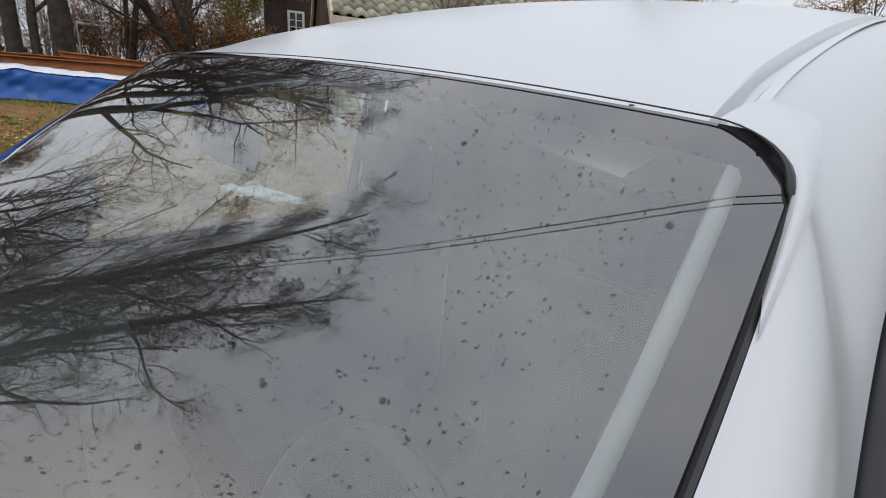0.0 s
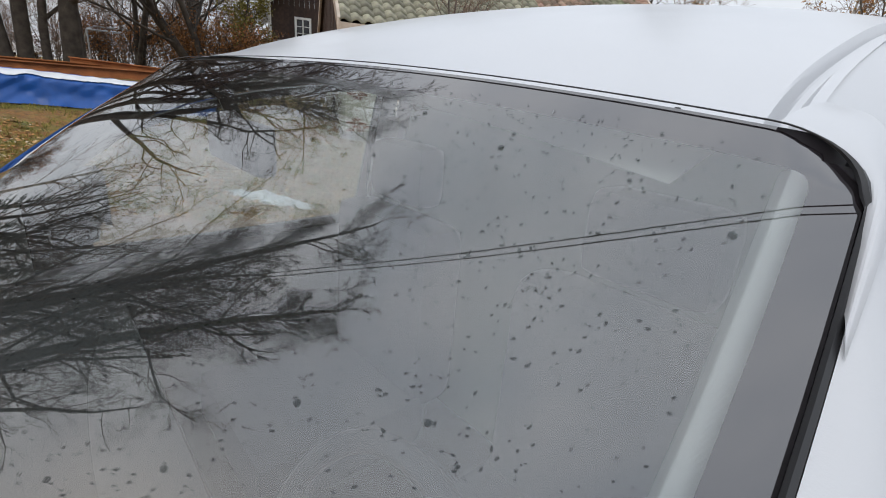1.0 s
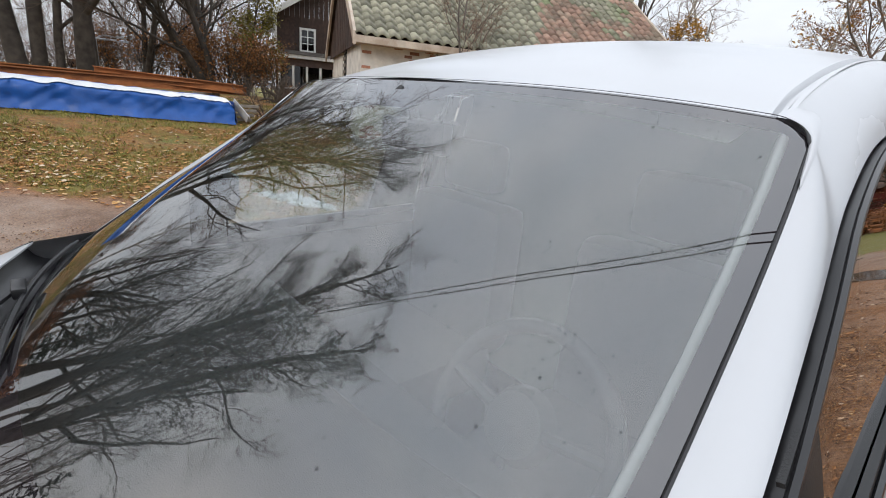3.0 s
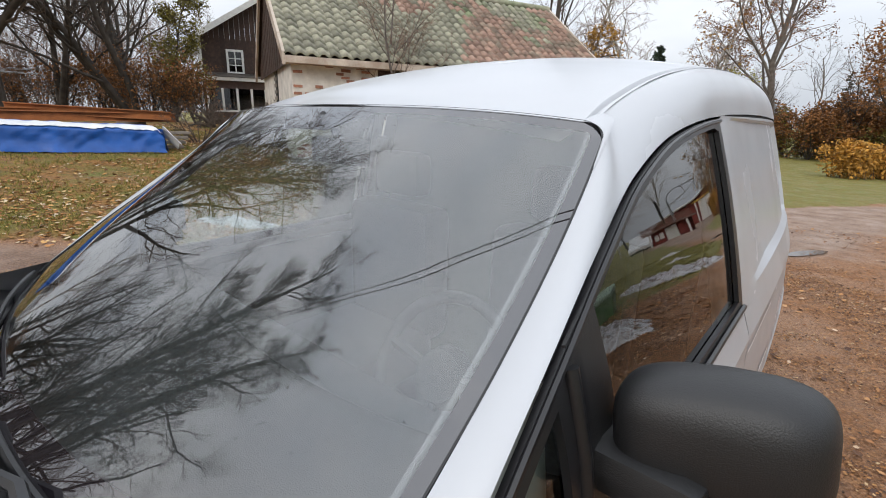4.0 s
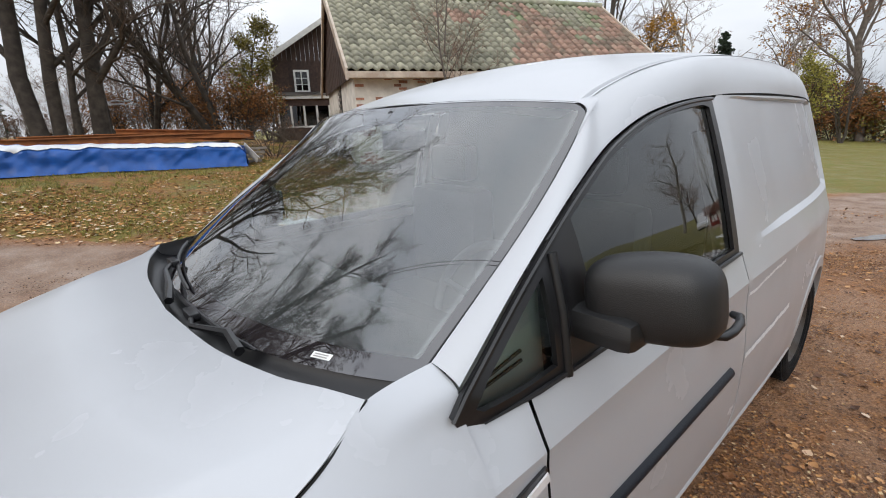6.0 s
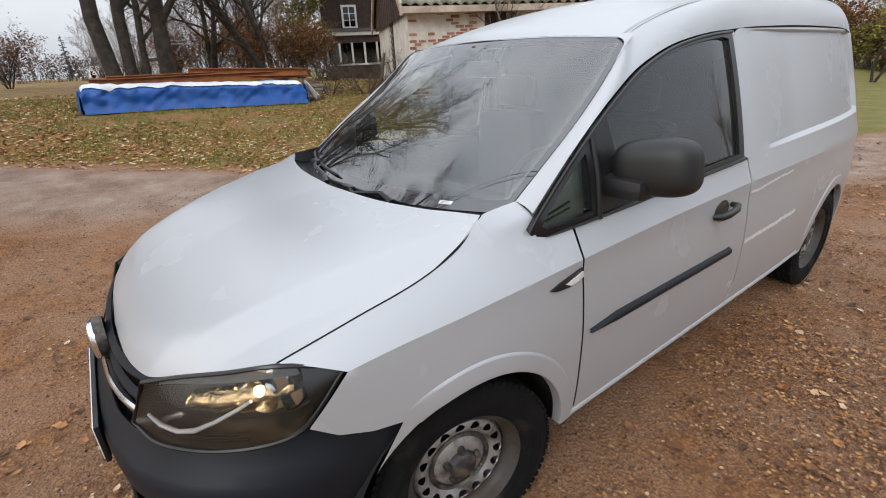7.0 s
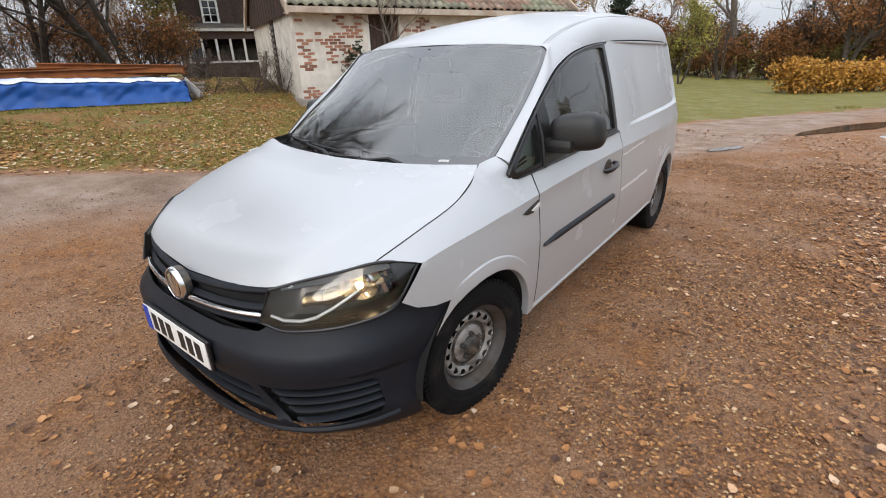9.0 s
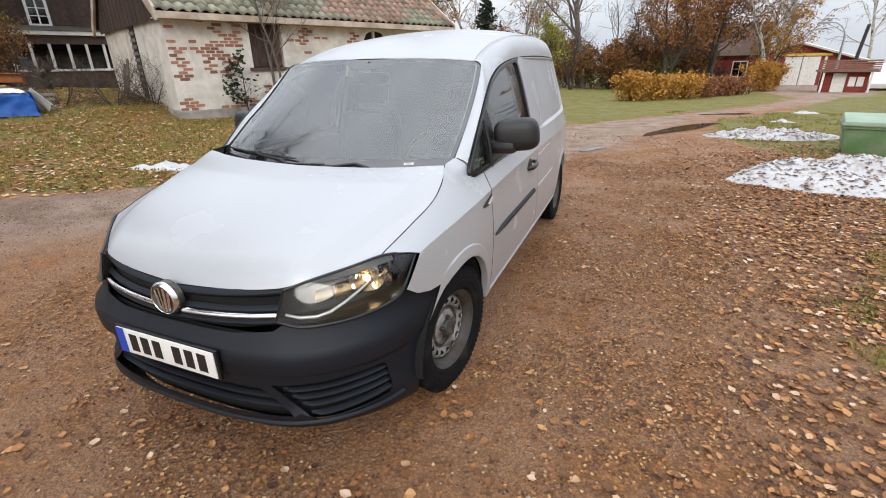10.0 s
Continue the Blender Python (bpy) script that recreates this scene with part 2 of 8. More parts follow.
def sheet(outline, surf, step=0.04, holes=(), thick=0.0, flip=False, lines=()):
    """A panel cut from a surface: a flat outline (with holes and crease loops) lifted by surf(a, b)."""
    from mathutils.geometry import delaunay_2d_cdt
    loops = [resample(outline, step)] + [resample(h, step) for h in holes]
    pts, edges = [], []
    for lp in loops + [resample(q, step) for q in lines]:
        k = len(pts)
        pts += [Vector(p) for p in lp]
        edges += [(k + i, k + (i + 1) % len(lp)) for i in range(len(lp))]
    ring = np.array([tuple(p) for p in pts])
    lo, hi = ring.min(0), ring.max(0)
    for i in range(int((hi[0] - lo[0]) / step) + 1):
        for j in range(int((hi[1] - lo[1]) / step) + 1):
            p = (lo[0] + (i + 0.5) * step, lo[1] + (j + 0.5) * step)
            if sum(inside(p, q) for q in lines) == 1 and len(lines) == 2:
                continue
            if inside(p, loops[0]) and not any(inside(p, h) for h in loops[1:]):
                if np.min(np.abs(ring - p).sum(1)) > step * 0.55:
                    pts.append(Vector(p))
    vv, ee, ff = delaunay_2d_cdt(pts, edges, [], 0, 1e-5)[:3]
    bm = bmesh.new()
    bv = [bm.verts.new(surf(v[0], v[1])) for v in vv]
    for f in ff:
        c = sum((vv[i] for i in f), Vector((0, 0))) / len(f)
        if len(f) == 3 and abs((vv[f[1]] - vv[f[0]]).cross(vv[f[2]] - vv[f[0]])) < 1e-6:
            continue
        if inside(c, loops[0]) and not any(inside(c, h) for h in loops[1:]):
            bm.faces.new([bv[i] for i in (f[::-1] if flip else f)])
    bmesh.ops.delete(bm, geom=[v for v in bm.verts if not v.link_faces], context='VERTS')
    bm.normal_update()
    if thick:
        bmesh.ops.solidify(bm, geom=bm.faces[:], thickness=thick)
        bmesh.ops.recalc_face_normals(bm, faces=bm.faces)
    return bm


def arc(c, r, a0, a1, n, rz=None):
    return [(c[0] + r * math.cos(radians(a0 + (a1 - a0) * i / n)), c[1] + (rz or r) * math.sin(radians(a0 + (a1 - a0) * i / n)))
            for i in range(n + 1)]


# ---- ground ----
EDGE_L = [(-30, -22), (-12, -8), (-6.5, -1.7), (-4.3, 1.3), (-3.75, 2.6), (-2.4, 6.0), (-0.2, 11.4), (2.6, 15.0), (5.9, 20.5), (8.4, 27.0), (9, 60)]
EDGE_R = [(-30, -26), (-9, -10), (1.3, 7.6), (1.9, 9.6), (3.5, 14.3), (7.6, 20.9), (14, 26.5), (30, 30)]


def line_x(edge, y):
    for (x0, y0), (x1, y1) in zip(edge, edge[1:]):
        if y0 <= y <= y1:
            return x0 + (x1 - x0) * (y - y0) / (y1 - y0)
    return edge[0][0] if y < edge[0][1] else edge[-1][0]


def ground_z(x, y):
    """The lie of the land: flat yard, a bank rising to the west."""
    z = interp(-x, [-1, 1.0, 2.5, 4.3, 6.9, 8.0, 12, 20, 40, 80, 200], [0, 0, 0.10, 0.31, 0.64, 0.86, 1.12, 1.25, 1.45, 1.7, 2.2])
    fade = 1.0 if y < 6 else max(0.45, 1 - (y - 6) * 0.05)
    z *= fade
    if y > 14:
        z -= 0.0195 * min(y - 14, 160) * max(0.0, min(1.0, (x + 14) / 9))
    near = max(0.0, 1 - (abs(x) + abs(y - 2)) / 40)
    z += near * 0.018 * noise.noise((x * 0.7, y * 0.7, 0)) + near * 0.008 * noise.noise((x * 2.6, y * 2.6, 3))
    # the track lies a little lower than the lawn beside it
    d = x - line_x(EDGE_L, y)
    if -0.6 < d < 0.5 and y > -8:
        z -= 0.05 * max(0, min(1, (d + 0.25) / 0.4)) * (1 - max(0, d) / 0.5)
    return z


def yard_amount(x, y):
    """1 on the bare track and yard, 0 on grass."""
    w = 0.35 * noise.noise((x * 0.8, y * 0.8, 5)) + 0.2 * noise.noise((x * 2.7, y * 2.7, 9))
    dl = x - line_x(EDGE_L, y) + w
    a = max(0.0, min(1.0, dl / 0.35 + 0.5))
    # grass to the east of the parking yard
    e = interp(y, [-8, -2, 0, 2, 4.5, 7, 9, 12, 15.3, 18.4, 24.2, 32, 42], [3.2, 3.0, 2.9, 3.0, 4.2, 4.2, 3.2, 3.3, 5.0, 6.6, 9.2, 13.0, 17.0]) + 1.6 * w
    b = max(0.0, min(1.0, (e - x) / 0.7 + 0.5))
    return a * b


def track_amount(x, y):
    """1 on the driven grey track."""
    dl = x - line_x(EDGE_L, y)
    dr = line_x(EDGE_R, y) - x
    w = 0.25 * noise.noise((x * 0.6, y * 0.6, 15))
    return max(0.0, min(1.0, (dl + w) / 0.5)) * max(0.0, min(1.0, (dr + w) / 0.8 + 0.3))


def axis_lines(near, far, step):
    out = list(np.arange(near[0], near[1] + 1e-6, step))
    s = step
    a, b = near
    while b < far[1]:
        s *= 1.22
        b += s
        out.append(b)
    s = step
    while a > far[0]:
        s *= 1.22
        a -= s
        out.insert(0, a)
    return out


def ground_material():
    m = bpy.data.materials.new("yard_and_grass")
    m.use_nodes = True
    n, l = m.node_tree.nodes, m.node_tree.links
    b = n["Principled BSDF"]
    tc = n.new("ShaderNodeTexCoord")

    def nz(scale, detail=8, rough=0.6):
        t = n.new("ShaderNodeTexNoise")
        t.inputs["Scale"].default_value = scale
        t.inputs["Detail"].default_value = detail
        t.inputs["Roughness"].default_value = rough
        l.new(tc.outputs["Object"], t.inputs["Vector"])
        return t.outputs["Fac"]

    def ramp(src, stops):
        r = n.new("ShaderNodeValToRGB")
        e = r.color_ramp.elements
        while len(e) < len(stops):
            e.new(0.5)
        for el, (p, c) in zip(e, stops):
            el.position, el.color = p, (*c, 1)
        l.new(src, r.inputs["Fac"])
        return r.outputs["Color"]

    def mix(f, a, c):
        x = n.new("ShaderNodeMix")
        x.data_type = 'RGBA'
        if isinstance(f, float):
            x.inputs["Factor"].default_value = f
        else:
            l.new(f, x.inputs["Factor"])
        l.new(a, x.inputs["A"])
        l.new(c, x.inputs["B"])
        return x.outputs["Result"]

    def span(src, a, c, d=0.0, e=1.0):
        r = n.new("ShaderNodeMapRange")
        for k, v in zip(("From Min", "From Max", "To Min", "To Max"), (a, c, d, e)):
            r.inputs[k].default_value = v
        l.new(src, r.inputs["Value"])
        return r.outputs["Result"]

    yard_a = n.new("ShaderNodeAttribute")
    yard_a.attribute_name = "yard"
    track_a = n.new("ShaderNodeAttribute")
    track_a.attribute_name = "track"
    leafy_a = n.new("ShaderNodeAttribute")
    leafy_a.attribute_name = "litter"
    fine = nz(140, 4, 0.7)
    grit = n.new("ShaderNodeTexVoronoi")
    grit.inputs["Scale"].default_value = 55
    l.new(tc.outputs["Object"], grit.inputs["Vector"])
    patch = nz(1.7, 9, 0.62)
    needles = nz(13, 12, 0.78)
    soil = ramp(fine, [(0.36, (0.14, 0.063, 0.028)), (0.5, (0.43, 0.22, 0.108)), (0.64, (0.62, 0.38, 0.215))])
    rust = ramp(needles, [(0.38, (0.10, 0.036, 0.011)), (0.55, (0.42, 0.16, 0.034)), (0.68, (0.66, 0.34, 0.10))])
    yardc = mix(span(patch, 0.42, 0.62, 0.12, 0.85), soil, rust)
    stone = ramp(grit.outputs["Distance"], [(0.0, (0.48, 0.30, 0.18)), (0.35, (0.31, 0.162, 0.084)), (0.6, (0.11, 0.055, 0.03))])
    yardc = mix(0.38, yardc, stone)
    trackc = ramp(nz(2.3, 9, 0.65), [(0.36, (0.24, 0.158, 0.115)), (0.52, (0.41, 0.295, 0.225)), (0.66, (0.54, 0.425, 0.345))])
    trackc = mix(0.35, trackc, stone)
    bare = mix(track_a.outputs["Fac"], yardc, trackc)
    green = ramp(nz(60, 8, 0.7), [(0.3, (0.055, 0.068, 0.009)), (0.5, (0.155, 0.165, 0.021)), (0.7, (0.29, 0.27, 0.052))])
    straw = ramp(needles, [(0.35, (0.11, 0.045, 0.014)), (0.55, (0.34, 0.155, 0.038)), (0.7, (0.48, 0.26, 0.07))])
    lit = n.new("ShaderNodeMath")
    lit.operation = 'MULTIPLY'
    l.new(span(nz(2.6, 8, 0.7), 0.36, 0.56), lit.inputs[0])
    l.new(leafy_a.outputs["Fac"], lit.inputs[1])
    grassc = mix(lit.outputs[0], green, straw)
    edge_n = n.new("ShaderNodeMath")
    l.new(yard_a.outputs["Fac"], edge_n.inputs[0])
    l.new(span(nz(11, 8, 0.7), 0.3, 0.7, -0.3, 0.3), edge_n.inputs[1])
    l.new(mix(span(edge_n.outputs[0], 0.35, 0.65), grassc, bare), b.inputs["Base Color"])
    l.new(span(patch, 0.35, 0.65, 0.55, 0.95), b.inputs["Roughness"])
    hs = n.new("ShaderNodeMath")
    hs.operation = 'ADD'
    l.new(fine, hs.inputs[0])
    l.new(needles, hs.inputs[1])
    h2 = n.new("ShaderNodeMath")
    h2.operation = 'SUBTRACT'
    l.new(hs.outputs[0], h2.inputs[0])
    l.new(grit.outputs["Distance"], h2.inputs[1])
    bp = n.new("ShaderNodeBump")
    bp.inputs["Strength"].default_value = 0.9
    bp.inputs["Distance"].default_value = 0.022
    l.new(h2.outputs[0], bp.inputs["Height"])
    l.new(bp.outputs["Normal"], b.inputs["Normal"])
    return m


def litter_amount(x, y):
    """How thickly fallen leaves lie: thick under the western trees, thin on the far lawn."""
    if y > 14 or (y > 8 and x > -3):
        return 0.3
    return interp(x, [-30, -9, -5, -3, 2.5, 5, 8], [1.0, 1.0, 0.85, 0.75, 0.8, 0.5, 0.15])


def build_ground():
    xs = axis_lines((-13, 6), (-420, 420), 0.16)
    ys = axis_lines((-4, 13), (-420, 420), 0.16)
    verts = [(x, y, ground_z(x, y)) for x in xs for y in ys]
    k = len(ys)
    faces = [(i * k + j, (i + 1) * k + j, (i + 1) * k + j + 1, i * k + j + 1) for i in range(len(xs) - 1) for j in range(k - 1)]
    me = bpy.data.meshes.new("ground")
    me.from_pydata(verts, [], faces)
    me.materials.append(ground_material())
    for nm, fn in (("yard", yard_amount), ("track", track_amount), ("litter", litter_amount)):
        at = me.attributes.new(nm, 'FLOAT', 'POINT')
        at.data.foreach_set("value", [fn(v[0], v[1]) for v in verts])
    me.shade_smooth()
    tagged(new("ground", me), "damp brown gravel yard and leaf-strewn lawn", "ground", kind="structure")


build_ground()


# ---- the van: its surfaces ----
def side_x(y, z):
    """Half width of the body side at a place along it and a height."""
    w = interp(y, [-0.70, -0.56, -0.44, -0.32, -0.19, 0.0, 0.4, 2.0, 2.7, 3.1, 3.36, 3.53, 3.65, 3.71],
               [0.66, 0.775, 0.818, 0.842, 0.862, 0.882, 0.895, 0.893, 0.880, 0.857, 0.828, 0.79, 0.735, 0.67])
    low = interp(z, [0.18, 0.23, 0.28, 0.33, 0.5, 0.66, 0.78, 0.88], [0.095, 0.06, 0.022, 0.010, -0.006, -0.010, -0.004, 0.006])
    zk = crease_z(y)
    # fuller round the front wheel, below the crease
    x = w - low + 0.012 * math.exp(-(y / 0.30) ** 2) * max(0.0, min(1.0, (zk - z) / 0.20))
    if z > zk:
        xk = w - 0.006
        xt = interp(y, [0.2, 0.6, 1.6, 2.4, 3.0, 3.41, 3.61, 3.71], [0.735, 0.705, 0.700, 0.692, 0.668, 0.628, 0.583, 0.53])
        xb = xk - interp(y, [0.3, 0.44, 0.9, 1.5, 1.9], [0.056, 0.053, 0.040, 0.030, 0.024])
        if z < 1.03:
            x = xk + (xb - xk) * (z - zk) / (1.03 - zk)
        else:
            q = (z - 1.03) / 0.54
            x = xb + (xt - xb) * (0.9 * q + 0.1 * q * q)
    return x


def crease_z(y):
    """Height of the sharp line along the body side."""
    return interp(y, [-0.46, -0.33, -0.16, 0.1, 0.455, 1.0, 1.6, 3.6], [0.82, 0.856, 0.882, 0.905, 0.926, 0.944, 0.952, 0.96])


def side_point(a, b, off=0.0):
    return Vector((side_x(a, b) + off, a, b))


def mirrored(bm):
    b2 = bm.copy()
    bmesh.ops.scale(b2, vec=(-1, 1, 1), verts=b2.verts)
    bmesh.ops.reverse_faces(b2, faces=b2.faces)
    return b2


def both(name, bm, mat, parent, label="", smooth=True):
    b2 = mirrored(bm)
    a = part(name, bm, mat, parent, label, smooth)
    return a, part(name, b2, mat, parent, label, smooth)


WS_EDGE = [(0.737, 0.255, 1.080), (0.733, 0.44, 1.212), (0.717, 0.62, 1.335), (0.699, 0.77, 1.455), (0.682, 0.875, 1.550)]
FRAME_TOP = [(0.803, 0.300, 1.083), (0.787, 0.50, 1.248), (0.760, 0.70, 1.374), (0.731, 0.90, 1.467), (0.713, 1.15, 1.534), (0.708, 1.40, 1.566), (0.700, 1.57, 1.576)]
HOOD_LINE = [(0.741, -0.462, 0.886), (0.768, -0.28, 0.94), (0.782, -0.09, 0.988), (0.770, 0.04, 1.03), (0.742, 0.155, 1.097)]
ROOF_Y = [0.80, 0.9, 1.0, 1.3, 1.5, 1.7, 2.15, 2.7, 3.2, 3.5, 3.67]
ROOF_Z = [1.578, 1.606, 1.642, 1.718, 1.752, 1.778, 1.812, 1.828, 1.815, 1.775, 1.70]


def roof_x(y):
    """Half width of the roof skin."""
    return interp(y, [0.875, 0.95, 1.07, 1.5, 2.8, 3.41, 3.67], [0.654, 0.643, 0.636, 0.624, 0.578, 0.530, 0.47])


def roof_z(x, y):
    q = x / roof_x(y)
    return interp(y, ROOF_Y, ROOF_Z) - (0.045 + 0.02 * max(0.0, min(1.0, (y - 1.2) / 1.4))) * q ** 2 - 0.006 * q ** 6


def windscreen_point(u, v):
    """u from -1 to 1 across, v from 0 at the cowl to 1 at the roof."""
    e = curve3(WS_EDGE, v)
    base_y, base_z = 0.075, 1.065
    cy = base_y + (0.80 - base_y) * v
    cz = base_z + (1.578 - base_z) * v + 0.012 * math.sin(math.pi * v)
    k = abs(u) ** 2.3
    return Vector((u * e.x, cy + (e.y - cy) * k, cz + (e.z - cz) * abs(u) ** 3))


def hood_point(u, v):
    """u from -1 to 1 across, v from 0 at the grille to 1 at the windscreen."""
    a = abs(u)
    # front edge of the bonnet: from the grille's middle to the lamp, then along the lamp's top
    f = curve3([(0, -0.765, 0.775), (0.25, -0.752, 0.79), (0.46, -0.712, 0.81), (0.56, -0.64, 0.835), (0.66, -0.55, 0.862), (0.741, -0.462, 0.886)], a)
    r = curve3([(0, 0.022, 1.078), (0.3, 0.038, 1.083), (0.55, 0.085, 1.09), (0.67, 0.130, 1.095), (0.742, 0.155, 1.097)], a)
    h = curve3(HOOD_LINE, v)
    h0, h1 = Vector(HOOD_LINE[0]), Vector(HOOD_LINE[-1])
    p = f.lerp(r, v)
    d = h - h0.lerp(h1, v)
    p += d * a ** 3
    bow = math.sin(math.pi * min(1, v ** 0.72))
    # fuller middle with a soft crease on each side
    crease = max(0.0, a - (0.625 + 0.34 * v))
    p.z += 0.050 * bow * (1 - a ** 3) + 0.030 * min(1.0, bow * 1.6) * max(0.0, min(1.0, 1 - crease * 6))
    p.y -= 0.012 * math.sin(math.pi * min(1, v * 3)) * (1 - a) if v < 0.33 else 0
    if u < 0:
        p.x = -p.x
    return p


# ---- the van: parts ----
REAR_AXLE = 2.94


def join(*parts_):
    bm = parts_[0]
    for q in parts_[1:]:
        me = bpy.data.meshes.new("piece")
        q.to_mesh(me)
        q.free()
        bm.from_mesh(me)
        bpy.data.meshes.remove(me)
    bmesh.ops.remove_doubles(bm, verts=bm.verts, dist=2e-4)
    bm.normal_update()
    for e in bm.edges:
        if len(e.link_faces) == 2 and e.calc_face_angle(0) > 0.12:
            e.smooth = False
    return bm



van = tagged(empty("van"), "silver panel van with dark grey unpainted bumper and steel wheels", "van")


def van_panels():
    # bonnet
    part("bonnet", grid_patch(lambda a, b: hood_point(a * 2 - 1, b), 180, 44, 0.004), M_PAINT, van)
    # roof skin with a narrow ditch pressed along each side
    def roof(a, b):
        q = abs(a * 2 - 1)
        q = q * 1.8 if q < 0.5 else 0.9 + (q - 0.5) * 0.2
        q = math.copysign(q, a - 0.5)
        y0 = 0.798 + 0.080 * abs(q) ** 2.3
        y = y0 + (3.66 - y0) * b ** 1.3
        ye = 0.878 + 2.782 * b ** 1.3
        x = q * roof_x(ye)
        g = roof_x(max(y, 0.88)) - 0.014
        d = 0.009 * max(0.0, 1 - max(0.0, abs(abs(x) - g) - 0.0025) / 0.005)
        return Vector((x, y, roof_z(x, y) - d + 0.002 * (1 - q ** 4) * max(0, 1 - 12 * b)))
    part("roof", grid_patch(roof, 200, 70), M_PAINT, van)
    # cant rail and windscreen pillar, from the side window to the roof channel
    low = FRAME_TOP + [(0.698, 1.80, 1.588), (0.690, 2.4, 1.597), (0.668, 3.0, 1.592), (0.628, 3.41, 1.572), (0.583, 3.61, 1.54)]
    high = [(0.743, 0.290, 1.110)] + [(p[0] + 0.004, p[1], p[2] + 0.004) for p in WS_EDGE[1:4]] + [(0.694, 0.822, 1.507), (0.680, 0.868, 1.541), (0.661, 0.908, 1.557)] \
        + [(roof_x(y) - 0.003, y, roof_z(roof_x(y), y) - 0.001) for y in (0.955, 1.04, 1.15, 1.4, 1.7, 2.2, 2.7, 3.2, 3.5, 3.63)]
    def rail(a, b):
        # matching stations along the two edges
        pa = curve3(low, interp(a, [0, 0.14, 0.30, 0.45, 1], [0, 0.10, 0.24, 0.43, 1]))
        pb = curve3(high, interp(a, [0, 0.14, 0.25, 0.45, 1], [0, 0.11, 0.235, 0.42, 1]))
        p = pa.lerp(pb, b)
        out = interp(a, [0, 0.2, 0.3, 0.45, 0.9, 1], [0.006, 0.006, 0.009, 0.032, 0.032, 0.022])
        n = Vector((interp(a, [0.28, 0.5], [0.75, 0.22]), -0.10, interp(a, [0.28, 0.5], [0.65, 0.97]))).normalized()
        return p + n * out * 4 * b * (1 - b)
    both("cant_rail", facing(grid_patch(rail, 200, 14), (0.7, -0.1, 0.7)), M_PAINT, van)
    bm = bmesh.new()
    lathe(bm, [(0.0, 0.0012), (0.0016, 0.001), (0.0022, -0.0005)], (0.588, 0.876, roof_z(0.588, 0.876)), 12, 'z')
    part("rubber_plug", bm, M_TRIM, van, "small black plug in the roof edge")
    # wing: flat lower part round the wheel arch, rounded shoulder above the crease
    arch = arc((0.0, 0.325), 0.372, 174, 0, 30)
    cr = [(-0.335 + 0.771 * q / 16, crease_z(-0.335 + 0.771 * q / 16)) for q in range(17)]
    lower = cr + [(0.436, 0.6), (0.436, 0.345), (0.374, 0.335)] + arch[::-1][1:26] + [(-0.225, 0.672), (-0.30, 0.677), (-0.38, 0.70), (-0.44, 0.742)]
    top = HOOD_LINE + [(0.738, 0.205, 1.102), (0.743, 0.290, 1.110)]
    def crease_at(y):
        return side_point(y, crease_z(y))
    # outline of the pillar foot, from the crease up round the window's tip to the glass
    toe = [crease_at(0.30), (0.842, 0.297, 0.985), (0.812, 0.294, 1.036), (0.796, 0.299, 1.074), (0.770, 0.296, 1.095), (0.743, 0.290, 1.110)]
    def shoulder(a, b):
        c0 = crease_at(-0.335 + 0.635 * interp(a, [0, 0.3, 0.6, 1], [0, 0.36, 0.68, 1]))
        t0 = curve3(top, a)
        p = c0.lerp(t0, b) + Vector((0.55, -0.1, 0.8)) * 0.005 * 4 * b * (1 - b)
        w = max(0.0, min(1.0, (a - 0.72) / 0.28))
        w = w * w * (3 - 2 * w)
        return p + (curve3(toe, b) - toe[0].lerp(Vector(toe[-1]), b)) * w
    t1 = curve3(toe, 0.56)
    belt = [tuple(t1), (0.824, 0.37, 1.022), (0.838, 0.436, 1.022)]
    def rear(a, b):
        p = crease_at(0.30 + 0.136 * a).lerp(curve3(belt, a), b)
        return p + (curve3(toe, 0.56 * b) - toe[0].lerp(t1, b)) * (1 - a) ** 2
    both("front_wing", join(sheet(lower, side_point, 0.03), facing(grid_patch(shoulder, 70, 22), (1, 0, 0.5)), facing(grid_patch(rear, 12, 12), (1, 0, 0.3))), M_PAINT, van)
    # dark shut line between bonnet and wing
    bm = bmesh.new()
    line = [curve3(top[:5], q / 40) for q in range(41)]
    tube(bm, [p + Vector((0.0005, 0, 0.0005)) for p in line], [0.0021] * 41, 6)
    both("shut_line", bm, M_GAPSHADE, van)
    # front door, with the crease across it
    cd = [(0.444 + 1.159 * q / 20, crease_z(0.444 + 1.159 * q / 20)) for q in range(21)]
    dlow = cd + [(1.60, 0.46), (1.57, 0.368), (1.2, 0.362), (0.444, 0.352), (0.444, 0.6)]
    dtop = [(0.444, 1.02), (0.9, 1.033), (1.55, 1.052), (1.60, 1.045)] + cd[::-1]
    both("front_door_skin", join(sheet(dlow, side_point, 0.03), sheet(dtop, side_point, 0.03)), M_PAINT, van)
    # load-space side, with a shallow pressed panel
    rim_out = [(1.70, 1.062), (3.405, 1.083), (3.425, 1.11), (3.415, 1.3), (3.345, 1.558), (3.30, 1.574), (1.70, 1.580)]
    rim_in = [(1.715, 1.078), (3.390, 1.099), (3.406, 1.124), (3.395, 1.3), (3.328, 1.548), (3.290, 1.562), (1.715, 1.570)]
    rim_mid = [((p[0] + q[0]) / 2, (p[1] + q[1]) / 2) for p, q in zip(rim_out, rim_in)]
    def load_side(a, b):
        p = side_point(a, b)
        if inside((a, b), rim_mid):
            p.x -= 0.022 * max(0, min(1, (a - 1.715) / 0.5))
        return p
